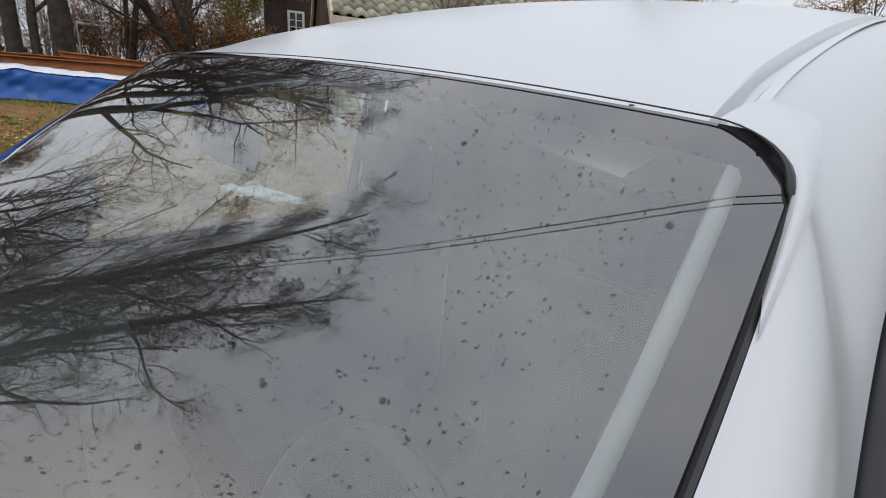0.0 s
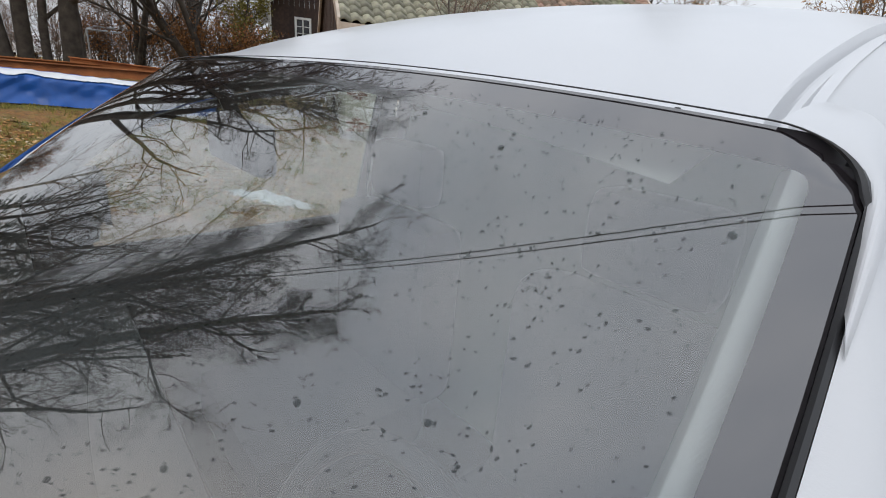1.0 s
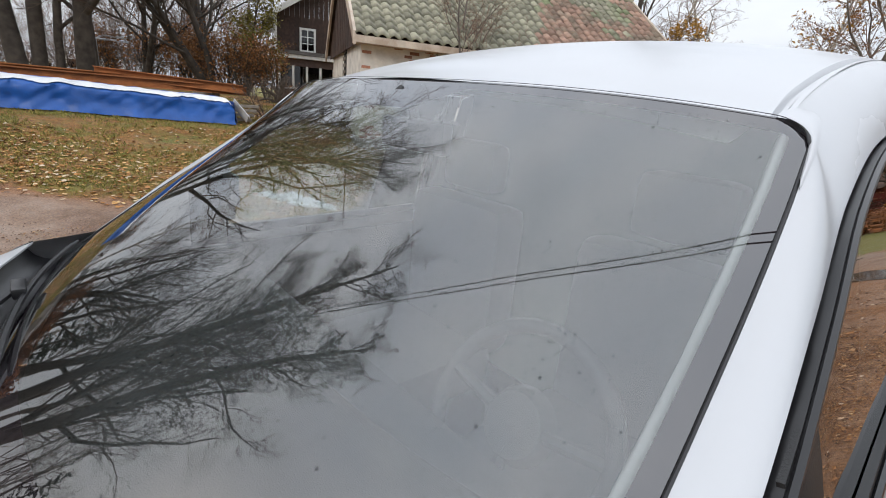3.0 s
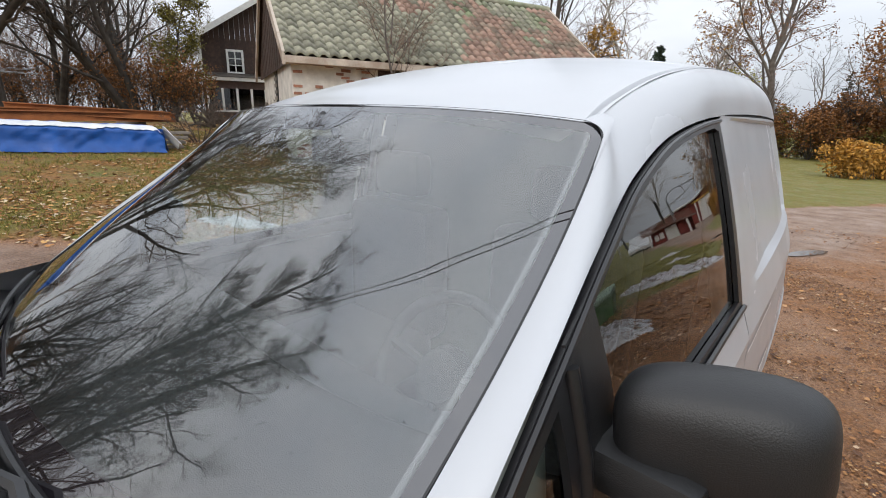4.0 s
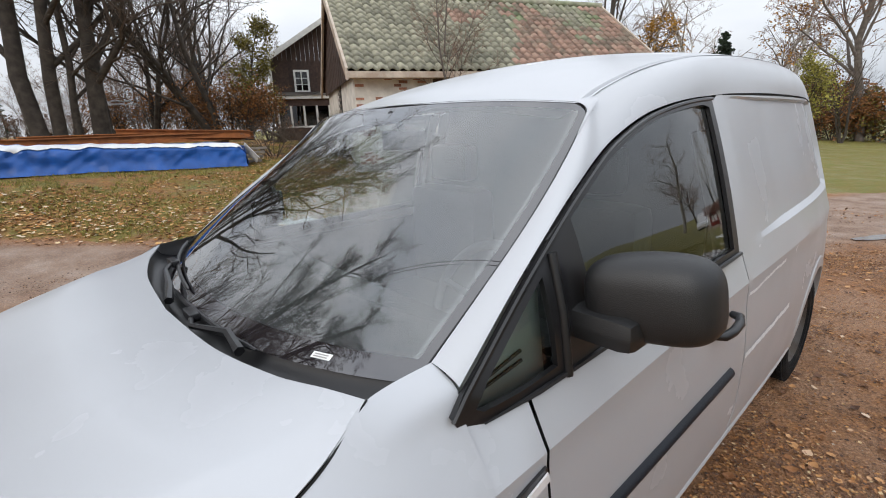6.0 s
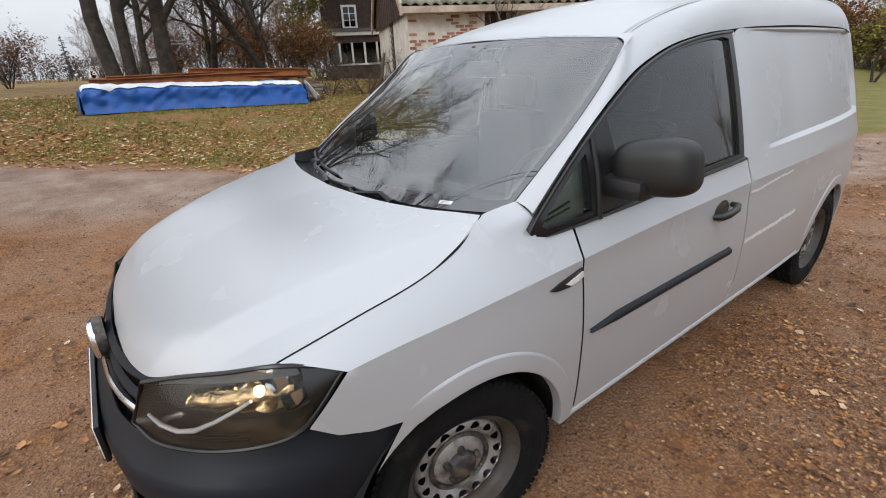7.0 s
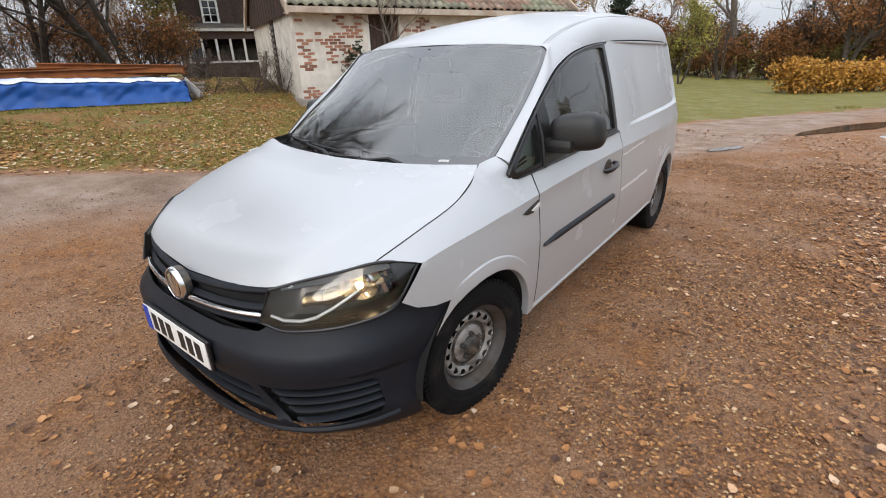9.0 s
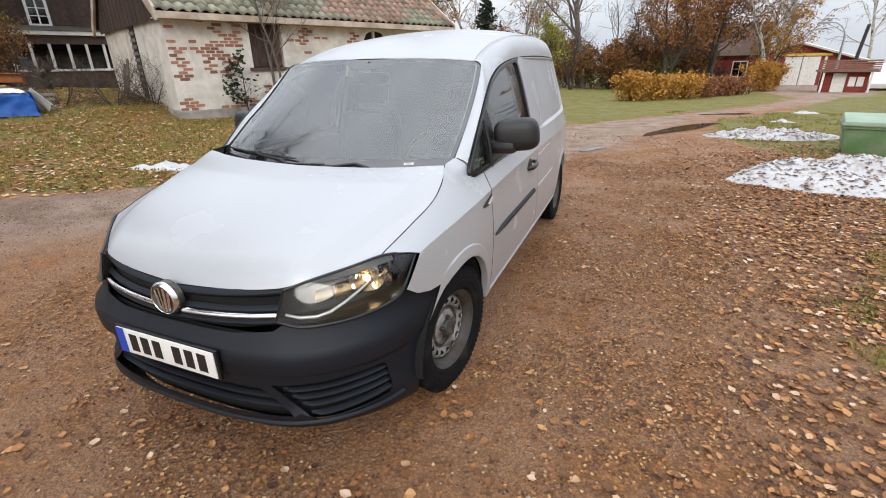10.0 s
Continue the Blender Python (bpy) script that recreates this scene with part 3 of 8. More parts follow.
    rarch = arc((REAR_AXLE, 0.325), 0.365, 174, 2, 32)
    side = [(1.61, 1.06), (1.612, 1.30), (1.615, 1.56), (1.66, 1.582), (1.80, 1.588), (2.4, 1.597), (3.0, 1.592), (3.41, 1.572), (3.59, 1.54),
            (3.64, 1.2), (3.695, 0.9), (3.70, 0.55), (3.695, 0.36), (3.33, 0.345)] + rarch[::-1] + [(2.55, 0.378), (1.585, 0.368), (1.612, 0.45), (1.612, 0.8)]
    both("load_side", sheet(side, load_side, 0.03, thick=0.004, lines=[rim_out, rim_in]), M_PAINT, van)
    # seam between the roof rail and the pressed panel, its shade a dark strip
    def seam(a, b):
        y = 1.72 + 1.66 * a
        return side_point(y, 1.590 - 0.008 * b + 0.006 * math.sin(math.pi * a) - 0.02 * max(0, a - 0.9) * 10 * a, 0.0012)
    both("panel_seam_shade", grid_patch(seam, 40, 2, 0.002), M_GAPSHADE, van)
    # pillar behind the door window
    both("door_pillar", sheet([(1.555, 1.058), (1.604, 1.056), (1.604, 1.572), (1.545, 1.568)], lambda a, b: side_point(a, b, 0.004), 0.03, thick=0.004), M_PAINT, van)
    # sill under the door
    def sill(a, b):
        y = 0.385 + 2.19 * a
        z = 0.352 + 0.018 * a - 0.048 * b
        return Vector((side_x(y, 0.34) - 0.004 + 0.014 * math.sin(math.pi * b) - 0.03 * b * b, y, z))
    both("sill", grid_patch(sill, 40, 6, 0.004), M_PAINT, van)
    # inner body, coloured near-black for the shade in shut lines, arches and below
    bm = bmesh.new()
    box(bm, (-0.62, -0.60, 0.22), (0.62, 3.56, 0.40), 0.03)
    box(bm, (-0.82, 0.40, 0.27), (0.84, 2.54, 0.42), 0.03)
    part("floor_pan", bm, M_GAPSHADE, van)
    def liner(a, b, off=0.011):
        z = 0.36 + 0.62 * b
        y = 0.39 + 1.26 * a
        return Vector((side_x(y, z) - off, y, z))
    both("door_inner", grid_patch(liner, 24, 12), M_GAPSHADE, van)
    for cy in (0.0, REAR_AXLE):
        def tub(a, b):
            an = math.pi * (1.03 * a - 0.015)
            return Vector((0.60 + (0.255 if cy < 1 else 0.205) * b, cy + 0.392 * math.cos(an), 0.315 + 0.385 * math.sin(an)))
        both("wheel_arch_liner", grid_patch(tub, 24, 4), M_GAPSHADE, van)
    # tail closed off
    def tail(a, b):
        q = a * 2 - 1
        top = roof_z(q * roof_x(3.66), 3.66)
        z = 0.32 + (top - 0.32) * b
        y = interp(z, [0.3, 0.9, 1.2, 1.54, 1.70], [3.693, 3.698, 3.66, 3.630, 3.658])
        x = min(side_x(min(y, 3.71), min(z, 1.56)), 0.82)
        if z > 1.54:
            x = x + (roof_x(3.66) - x) * min(1, (z - 1.54) / 0.12)
        return Vector((q * x, y, z))
    part("tail", grid_patch(tail, 16, 16), M_PAINT, van)


def windscreen_material():
    """Laminated glass with the printed black border and its dotted edge."""
    m = glass_material("windscreen_glass", (0.80, 0.87, 0.86), 1.9, 1.55)
    n, l = m.node_tree.nodes, m.node_tree.links
    out = n["Material Output"]
    final = out.inputs["Surface"].links[0].from_node
    clear = final.inputs[1].links[0].from_node
    at = n.new("ShaderNodeAttribute")
    at.attribute_name = "pane"
    sep = n.new("ShaderNodeSeparateXYZ")
    l.new(at.outputs["Vector"], sep.inputs[0])

    def op(kind, a, b=None, clamp=False):
        x = n.new("ShaderNodeMath")
        x.operation = kind
        x.use_clamp = clamp
        for i, q in enumerate((a, b)):
            if q is None:
                continue
            if isinstance(q, (int, float)):
                x.inputs[i].default_value = q
            else:
                l.new(q, x.inputs[i])
        return x.outputs[0]
    ax = op('ABSOLUTE', sep.outputs["X"])
    # distance inside the printed border, with rounded corners
    ds = op('SUBTRACT', op('SUBTRACT', 0.70, ax), 0.020)
    bump = op('MULTIPLY', op('SUBTRACT', 0.19, ax), 3.0, True)
    bump = op('MINIMUM', op('MULTIPLY', bump, 0.28), 0.085)
    dt = op('SUBTRACT', op('SUBTRACT', op('SUBTRACT', 0.95, sep.outputs["Y"]), 0.030), bump)
    db = op('SUBTRACT', sep.outputs["Y"], 0.06)
    dots = op('MULTIPLY', op('SINE', op('MULTIPLY', op('ADD', sep.outputs["X"], op('MULTIPLY', sep.outputs["Y"], 0.5)), 2400)),
              op('SINE', op('MULTIPLY', op('SUBTRACT', sep.outputs["Y"], op('MULTIPLY', sep.outputs["X"], 0.5)), 2400)))
    d = n.new("ShaderNodeMath")
    d.operation = 'SMOOTH_MIN'
    l.new(ds, d.inputs[0])
    l.new(dt, d.inputs[1])
    d.inputs[2].default_value = 0.02
    edge = op('MINIMUM', d.outputs[0], db)
    mask = op('SUBTRACT', 1.0, op('MULTIPLY', op('ADD', edge, 0.0002), 5000, True), True)
    ink = n.new("ShaderNodeBsdfDiffuse")
    ink.inputs["Color"].default_value = (0.014, 0.012, 0.014, 1)
    mx = n.new("ShaderNodeMixShader")
    l.new(mask, mx.inputs[0])
    # strip of fine pale dots inside the border's sides
    strip = op('MULTIPLY', op('LESS_THAN', ds, 0.0085), op('GREATER_THAN', dots, op('SUBTRACT', 0.75, op('MULTIPLY', ds, 300.0))))
    strip = op('MULTIPLY', strip, 0.22)
    # pale diffuse film, stronger over the driver's half of the pane, thinner elsewhere
    film = n.new("ShaderNodeBsdfDiffuse")
    film.inputs["Color"].default_value = (0.50, 0.54, 0.54, 1)
    fm = n.new("ShaderNodeMixShader")
    tcw = n.new("ShaderNodeTexCoord")
    now = n.new("ShaderNodeTexNoise")
    now.inputs["Scale"].default_value = 3.0
    now.inputs["Detail"].default_value = 4
    l.new(tcw.outputs["Object"], now.inputs["Vector"])
    fr2 = n.new("ShaderNodeMapRange")
    fr2.inputs["From Min"].default_value = 0.3
    fr2.inputs["From Max"].default_value = 0.7
    fr2.inputs["To Min"].default_value = 0.6
    fr2.inputs["To Max"].default_value = 1.2
    l.new(now.outputs["Fac"], fr2.inputs["Value"])
    fog = n.new("ShaderNodeMapRange")
    fog.interpolation_type = 'SMOOTHSTEP'
    for k, v in (("From Min", -0.10), ("From Max", 0.42), ("To Min", 0.012), ("To Max", 0.045)):
        fog.inputs[k].default_value = v
    l.new(sep.outputs["X"], fog.inputs["Value"])
    haze = op('MULTIPLY', fog.outputs["Result"], fr2.outputs["Result"])
    l.new(op('MAXIMUM', haze, strip), fm.inputs[0])
    l.new(clear.outputs[0], fm.inputs[1])
    l.new(film.outputs[0], fm.inputs[2])
    l.new(fm.outputs[0], mx.inputs[1])
    l.new(ink.outputs[0], mx.inputs[2])
    l.new(mx.outputs[0], final.inputs[1])
    return m


STICKER = (0.70, 0.022)


def van_glass():
    nu, nv = 72, 48
    bm = bmesh.new()
    lay = bm.verts.layers.float_vector.new("pane")
    vs = []
    for i in range(nu + 1):
        row = []
        for j in range(nv + 1):
            u, v = i / nu * 2 - 1, j / nv
            out = math.hypot(max(0.0, (abs(u) - 0.938) / 0.062), max(0.0, (v - 0.95) / 0.05))
            # the pane's corners are tucked under the painted ones
            w = bm.verts.new(windscreen_point(u, v) - Vector((0, -0.55, 0.83)) * 0.02 * max(0.0, min(1.0, (out - 1.25) / 0.15)))
            w[lay] = (u * 0.70, v * 0.95, 0)
            row.append(w)
        vs.append(row)
    for i in range(nu):
        for j in range(nv):
            bm.faces.new((vs[i][j], vs[i + 1][j], vs[i + 1][j + 1], vs[i][j + 1]))
    ws = part("windscreen", bm, windscreen_material(), van, "curved windscreen with a black printed border")
    # painted corners over the glass, and the rubber seal that follows them
    ru, rv = 0.062, 0.050
    def turn(q):
        return 1 - ru + ru * math.cos(q), 1 - rv + rv * math.sin(q)
    up = Vector((0, -0.55, 0.83))
    over = [(0.702, 0.790, 1.478), (0.697, 0.838, 1.518), (0.684, 0.892, 1.549), (0.667, 0.930, 1.564), (0.646, 0.938, roof_z(0.646, 0.938) + 0.001)]
    def corner(a, b):
        if a < 0.3:
            p = windscreen_point(1.003 - 0.003 * a / 0.3, 0.885 + 0.065 * a / 0.3)
        else:
            p = windscreen_point(*turn(math.pi / 2 * 0.95 * (a - 0.3) / 0.7))
        return (p + up * 0.003).lerp(curve3(over, a) + up * 0.001, b) + up * 0.003 * 4 * b * (1 - b)
    both("glass_corner", facing(grid_patch(corner, 30, 8), (0.2, -0.5, 1)), M_PAINT, van)
    bm = bmesh.new()
    half = [(1.003, 0.95 * q / 24) for q in range(25)] + [turn(math.pi / 2 * q / 10) for q in range(1, 11)] + [((1 - ru) * (1 - q / 20), 1.0) for q in range(1, 21)]
    loop = [windscreen_point(u, v) + up * 0.003 for u, v in half] + [windscreen_point(-u, v) + up * 0.003 for u, v in half[::-1][1:]]
    nh = len(half)
    tube(bm, loop, [interp(min(q, len(loop) - 1 - q), [0, 25, 31], [0.0023, 0.0022, 0.0005]) for q in range(len(loop))], 6)
    part("windscreen_seal", bm, M_TRIM, ws)
    # pale label behind the glass at its foot
    def label_at(a, b):
        return windscreen_point(STICKER[0] + 0.062 * a, STICKER[1] + 0.016 * b) + up * 0.0012
    lab = part("sticker", facing(grid_patch(label_at, 6, 2), (0, -0.5, 1)), M_WHITE, ws, "small pale label with unreadable print")
    for q in range(2):
        part("print_bar", facing(grid_patch(lambda a, b: windscreen_point(STICKER[0] + 0.008 + 0.044 * a, STICKER[1] + 0.003 + 0.006 * q + 0.003 * b) + up * 0.002, 6, 1), (0, -0.5, 1)), M_STEEL, lab)
    # dried rain spots on the glass
    rng = random.Random(4)
    v, f = [], []
    for k in range(15000):
        uu, vv = rng.uniform(-0.95, 0.95), rng.uniform(0.06, 0.98)
        big = rng.random() < 0.022
        r = rng.uniform(0.0010, 0.0021) if big else rng.uniform(0.00035, 0.00075)
        st = 1.0 if big else rng.uniform(1.0, 2.4)
        p = windscreen_point(uu, vv)
        e1 = (windscreen_point(uu + 0.01, vv) - p).normalized()
        e2 = (windscreen_point(uu, vv + 0.01) - p).normalized()
        nn = e1.cross(e2).normalized()
        an = rng.gauss(0.9, 0.5)
        c1, c2 = e1 * math.cos(an) + e2 * math.sin(an), e2 * math.cos(an) - e1 * math.sin(an)
        i = len(v)
        m = 8 if big else 5
        for q in range(m):
            t = 2 * math.pi * q / m
            v.append(p + nn * 0.0006 + c1 * r * st * math.cos(t) * rng.uniform(0.85, 1.1) + c2 * r * math.sin(t))
        v.append(p + nn * 0.0006)
        f += [(i + q, i + (q + 1) % m, i + m) for q in range(m)]
    me = bpy.data.meshes.new("rain_speckle")
    me.from_pydata([tuple(q) for q in v], [], f)
    me.materials.append(M_SPOT)
    me.shade_smooth()
    sp_ob = tagged(new("rain_speckle", me), "dried rain spots on the windscreen", kind="stuff")
    sp_ob.parent = ws
    # cowl below the glass
    def cowl(a, b):
        u = a * 2 - 1
        p, q = hood_point(u, 1.0), windscreen_point(u * 0.99, 0.03)
        w = p.lerp(q, -0.15 + 1.15 * b)
        w.z -= 0.045 * math.sin(math.pi * min(1, b * 1.0)) ** 0.6 + 0.012 * (1 - b)
        return w
    part("cowl", grid_patch(cowl, 40, 8), M_TRIM, van, "black plastic cowl under the windscreen")
    # wipers
    for u0, u1, v0, lift in ((-0.93, -0.10, 0.034, 0.010), (-0.30, 0.52, -0.004, 0.004)):
        bm = bmesh.new()
        P = [windscreen_point(u0 + (u1 - u0) * q / 16, v0 + 0.01 * math.sin(q / 16 * 3.14)) + Vector((0, -lift * 0.5, lift)) for q in range(17)]
        tube(bm, P, [0.003] + [0.006] * 15 + [0.003], 6)
        wb = part("wiper", bm, M_TRIM, van, "black wiper blade and arm")
        bm = bmesh.new()
        A = [windscreen_point(u1 - 0.02, 0.0) + Vector((0, -0.03, 0.005)), windscreen_point(u1 - 0.12, 0.01) + Vector((0, -0.02, 0.018)),
             windscreen_point(u0 + (u1 - u0) * 0.62, v0 - 0.02) + Vector((0, -0.02, 0.018 + lift)), windscreen_point(u0 + (u1 - u0) * 0.5, v0) + Vector((0, -0.012, 0.012 + lift))]
        tube(bm, A, [0.012, 0.010, 0.007, 0.006], 6)
        part("wiper_arm", bm, M_TRIM, wb)
        bm = bmesh.new()
        c = windscreen_point((u0 + u1) / 2, v0) + Vector((0, -0.012, 0.008 + lift))
        box(bm, c - Vector((0.035, 0.012, 0.01)), c + Vector((0.035, 0.012, 0.012)), 0.005)
        part("wiper_clip", bm, M_TRIM, wb)


# ---- nose ----
PLAN = [(0, -0.868), (0.14, -0.866), (0.26, -0.858), (0.45, -0.825), (0.60, -0.755), (0.71, -0.655), (0.785, -0.53), (0.825, -0.40), (0.848, -0.28), (0.862, -0.18)]
PLAN_L = [0.0]
for p_, q_ in zip(PLAN, PLAN[1:]):
    PLAN_L.append(PLAN_L[-1] + math.dist(p_, q_))


def plan_at(a):
    s = abs(a)
    x = interp(s, PLAN_L, [p[0] for p in PLAN])
    y = interp(s, PLAN_L, [p[1] for p in PLAN])
    return x, y


def plan_from_y(y):
    """Arc length along the nose at which it has come back to y."""
    return interp(y, [p[1] for p in PLAN], PLAN_L)


def nose_point(a, z, inset=0.0):
    x, y = plan_at(a)
    x2, y2 = plan_at(abs(a) + 0.01)
    x1, y1 = plan_at(max(0, abs(a) - 0.01))
    tx, ty = x2 - x1, y2 - y1
    k = math.hypot(tx, ty) or 1
    nx, ny = ty / k, -tx / k
    if abs(a) < 0.02:
        nx, ny = 0.0, -1.0
    d = interp(z, [0.17, 0.22, 0.265, 0.31, 0.34, 0.42, 0.485, 0.505, 0.58, 0.597, 0.64, 0.68, 0.74], [0.13, 0.06, 0.025, 0.010, 0.026, 0.033, 0.031, 0.005, 0.0, 0.012, 0.045, 0.068, 0.09])
    side = min(1.0, max(0.0, (abs(a) - 0.75) / 0.45))
    d = d * (1 - 0.85 * side) - 0.001 * side + inset
    return Vector((math.copysign(1, a) * (x - nx * d) if a else 0.0, y - ny * d, z))


def van_nose():
    def end(z):
        r = 0.376
        return plan_from_y(-math.sqrt(max(0.0, r * r - (z - 0.325) ** 2)))
    right = [(end(z), z) for z in (0.19, 0.25, 0.32, 0.40, 0.48, 0.55, 0.61, 0.655)]
    top = [(plan_from_y(-0.20), 0.668), (plan_from_y(-0.30), 0.674), (plan_from_y(-0.38), 0.698), (plan_from_y(-0.445), 0.742), (plan_from_y(-0.53), 0.705), (plan_from_y(-0.62), 0.69),
           (0.66, 0.69), (0.53, 0.690), (0.47, 0.660), (0.30, 0.645)]
    half = right + top
    outline = half + [(-a, z) for a, z in half[::-1]]
    fr0, fr1 = plan_from_y(-0.555), plan_from_y(-0.515)
    fog = [(0.43, 0.440), (fr0, 0.458), (fr0 + 0.022, 0.448), (fr1, 0.335), (fr1 - 0.02, 0.314), (0.605, 0.290)]
    fogl = [(-a, z) for a, z in fog]
    mid = [(-0.38, 0.43), (0.38, 0.43), (0.52, 0.315), (-0.52, 0.315)]
    bumper = part("front_bumper", sheet(outline, nose_point, 0.03, [fog, fogl, mid], 0.006, lines=[[(-0.8, z), (0.8, z), (0.8, z + 0.006), (-0.8, z + 0.006)] for z in (0.483, 0.503, 0.594)]), M_PLASTIC, van, "dark grey unpainted plastic bumper")
    # near-black sheet puts the shade behind the bumper's openings into colour
    part("bumper_backing", grid_patch(lambda a, b: nose_point((a * 2 - 1) * 1.02, 0.165 + 0.465 * b, 0.050), 40, 12), M_GAPSHADE, bumper)
    # slats in the openings
    for k in range(3):
        z0 = 0.335 + 0.036 * k
        w = 0.515 - 0.04 * k
        bm = grid_patch(lambda a, b: nose_point((a * 2 - 1) * w, z0 + 0.016 * b, 0.028 - 0.018 * math.sin(math.pi * b)), 40, 4, 0.006)
        part("grille_slat", bm, M_PLASTIC, bumper)
    for k in range(4):
        q = 0.16 + 0.215 * k
        for sg in (-1, 1):
            a0, a1 = 0.43 + 0.175 * q + 0.01, fr0 + 0.02 + (fr1 - fr0 - 0.02) * q + 0.004
            bm = grid_patch(lambda a, b: nose_point(sg * (a0 + (a1 - a0) * a), 0.440 - 0.150 * q + 0.020 * a - 0.020 * b, 0.024 - 0.020 * math.sin(math.pi * b) * min(1, 8 * a)), 18, 4, 0.006)
            part("grille_slat", bm, M_PLASTIC, bumper)
    # lower lip
    bm = grid_patch(lambda a, b: nose_point((a * 2 - 1) * 0.98, 0.262 + 0.03 * b, -0.012 * math.sin(math.pi * b)), 60, 6, 0.006)
    part("bumper_lip", bm, M_PLASTIC, bumper)
    # upper grille: two dark bars, bright strips
    def upper(a, z, off=0.0):
        q = abs(a)
        x = interp(q, [0, 0.49], [0, 0.485])
        y = interp(q, [0, 0.2, 0.35, 0.49], [-0.802, -0.792, -0.770, -0.728]) + interp(z, [0.64, 0.70, 0.80], [-0.012, 0.0, 0.028])
        return Vector((math.copysign(x, a), y - off, z))
    def ztop(a):
        return interp(abs(a), [0, 0.25, 0.46, 0.49], [0.778, 0.790, 0.812, 0.82])
    def zbot(a):
        return interp(abs(a), [0, 0.3, 0.49], [0.632, 0.645, 0.68])
    # sheet behind the bars, near-black for the shade inside the grille
    grille = part("radiator_grille", grid_patch(lambda a, b: upper((a * 2 - 1) * 0.49, zbot((a * 2 - 1) * 0.49) + (ztop((a * 2 - 1) * 0.49) - zbot((a * 2 - 1) * 0.49)) * b, -0.03), 36, 8), M_GAPSHADE, van,
                  "black two-bar grille with bright strips")
    for z0, h, o in ((0.748, 0.030, 0.004), (0.694, 0.030, 0.0), (0.652, 0.028, 0.004)):
        bm = grid_patch(lambda a, b: upper((a * 2 - 1) * 0.487, z0 + 0.034 * abs(a * 2 - 1) ** 1.5 * (1.0 if z0 > 0.7 else 0.7) + h * b, o + 0.014 * math.sin(math.pi * b) - 0.01), 40, 6, 0.005)
        part("grille_bar", bm, M_PLASTIC, grille)
    for sg in (-1, 1):
        bm = grid_patch(lambda a, b: upper(sg * (0.072 + 0.395 * a), 0.688 + 0.020 * a + (0.021 - 0.004 * a) * b, 0.016 + 0.007 * math.sin(math.pi * b)), 20, 5, 0.004)
        part("bright_strip", bm, M_CHROME, grille, "chrome strip")
    # round badge
    bm = bmesh.new()
    c = Vector((0, -0.822, 0.738))
    lathe(bm, [(0.0, -0.002), (0.046, -0.004), (0.050, -0.010), (0.058, -0.013), (0.066, -0.008), (0.069, 0.004), (0.066, 0.03)], c, 40, 'y')
    bmesh.ops.recalc_face_normals(bm, faces=bm.faces)
    badge = part("badge", bm, M_DARKSTEEL, van, "round chrome badge")
    bm = bmesh.new()
    lathe(bm, [(0.053, -0.008), (0.058, -0.0145), (0.065, -0.011), (0.070, 0.002)], c, 40, 'y')
    bmesh.ops.recalc_face_normals(bm, faces=bm.faces)
    part("badge_ring", bm, M_CHROME, badge)
    for x0, z0, x1, z1 in ((-0.034, 0.036, -0.022, -0.042), (-0.012, 0.048, -0.006, -0.050), (0.012, 0.048, 0.006, -0.050), (0.034, 0.036, 0.022, -0.042)):
        bm = bmesh.new()
        tube(bm, [c + Vector((x0, -0.009, z0)), c + Vector((x1, -0.009, z1))], 0.0052, 6)
        part("badge_bar", bm, M_CHROME, badge)
    # number plate: white field, blue end, dark bars for the characters
    bm = bmesh.new()
    box(bm, (-0.272, -0.876, 0.474), (0.272, -0.862, 0.60), 0.004)
    plate = part("plate_holder", bm, M_TRIM, van, "front plate in a black holder")
    bm = bmesh.new()
    box(bm, (-0.26, -0.880, 0.481), (0.26, -0.8745, 0.593), 0.002)
    part("plate", bm, M_WHITE, plate)
    bm = bmesh.new()
    box(bm, (-0.26, -0.8825, 0.482), (-0.218, -0.8802, 0.592), 0.0)
    part("blue_field", bm, M_BLUE, plate)
    for k, x in enumerate((-0.168, -0.103, -0.038, 0.068, 0.133, 0.198)):
        bm = bmesh.new()
        box(bm, (x - 0.021, -0.8822, 0.499), (x + 0.021, -0.8803, 0.575), 0.0)
        part("plate_bar", bm, M_BLACKINK, plate)


M_REFLECT = material("lamp_reflector", (0.8, 0.8, 0.8), 0.08, 1.0)
# chrome tinted amber to stand for the bulb's reflected light
M_GLOWCHROME = material("bulb_glow_reflector", (0.50, 0.36, 0.19), 0.22, 1.0, var=0.25, scale=30, bump=0.8, bump_scale=55)
M_LAMPDARK = material("smoked_lamp_housing", (0.075, 0.066, 0.055), 0.25, 0.5, var=0.2, scale=12)


def lit_material(name, colour, power):
    m = bpy.data.materials.new(name)
    m.use_nodes = True
    b = m.node_tree.nodes["Principled BSDF"]
    b.inputs["Base Color"].default_value = (*colour, 1)
    b.inputs["Emission Color"].default_value = (*colour, 1)
    b.inputs["Emission Strength"].default_value = power
    return m


M_BULB = lit_material("lit_bulb", (1.0, 0.74, 0.42), 22.0)
M_BEZEL = material("grey_lamp_bezel", (0.20, 0.205, 0.21), 0.3, 0.4, var=0.1)
M_DRL = material("white_light_guide", (0.8, 0.8, 0.8), 0.15, 0.3)

LAMP_TOP = [(0.488, -0.722, 0.812), (0.56, -0.650, 0.834), (0.66, -0.558, 0.860), (0.742, -0.470, 0.882), (0.812, -0.330, 0.858)]
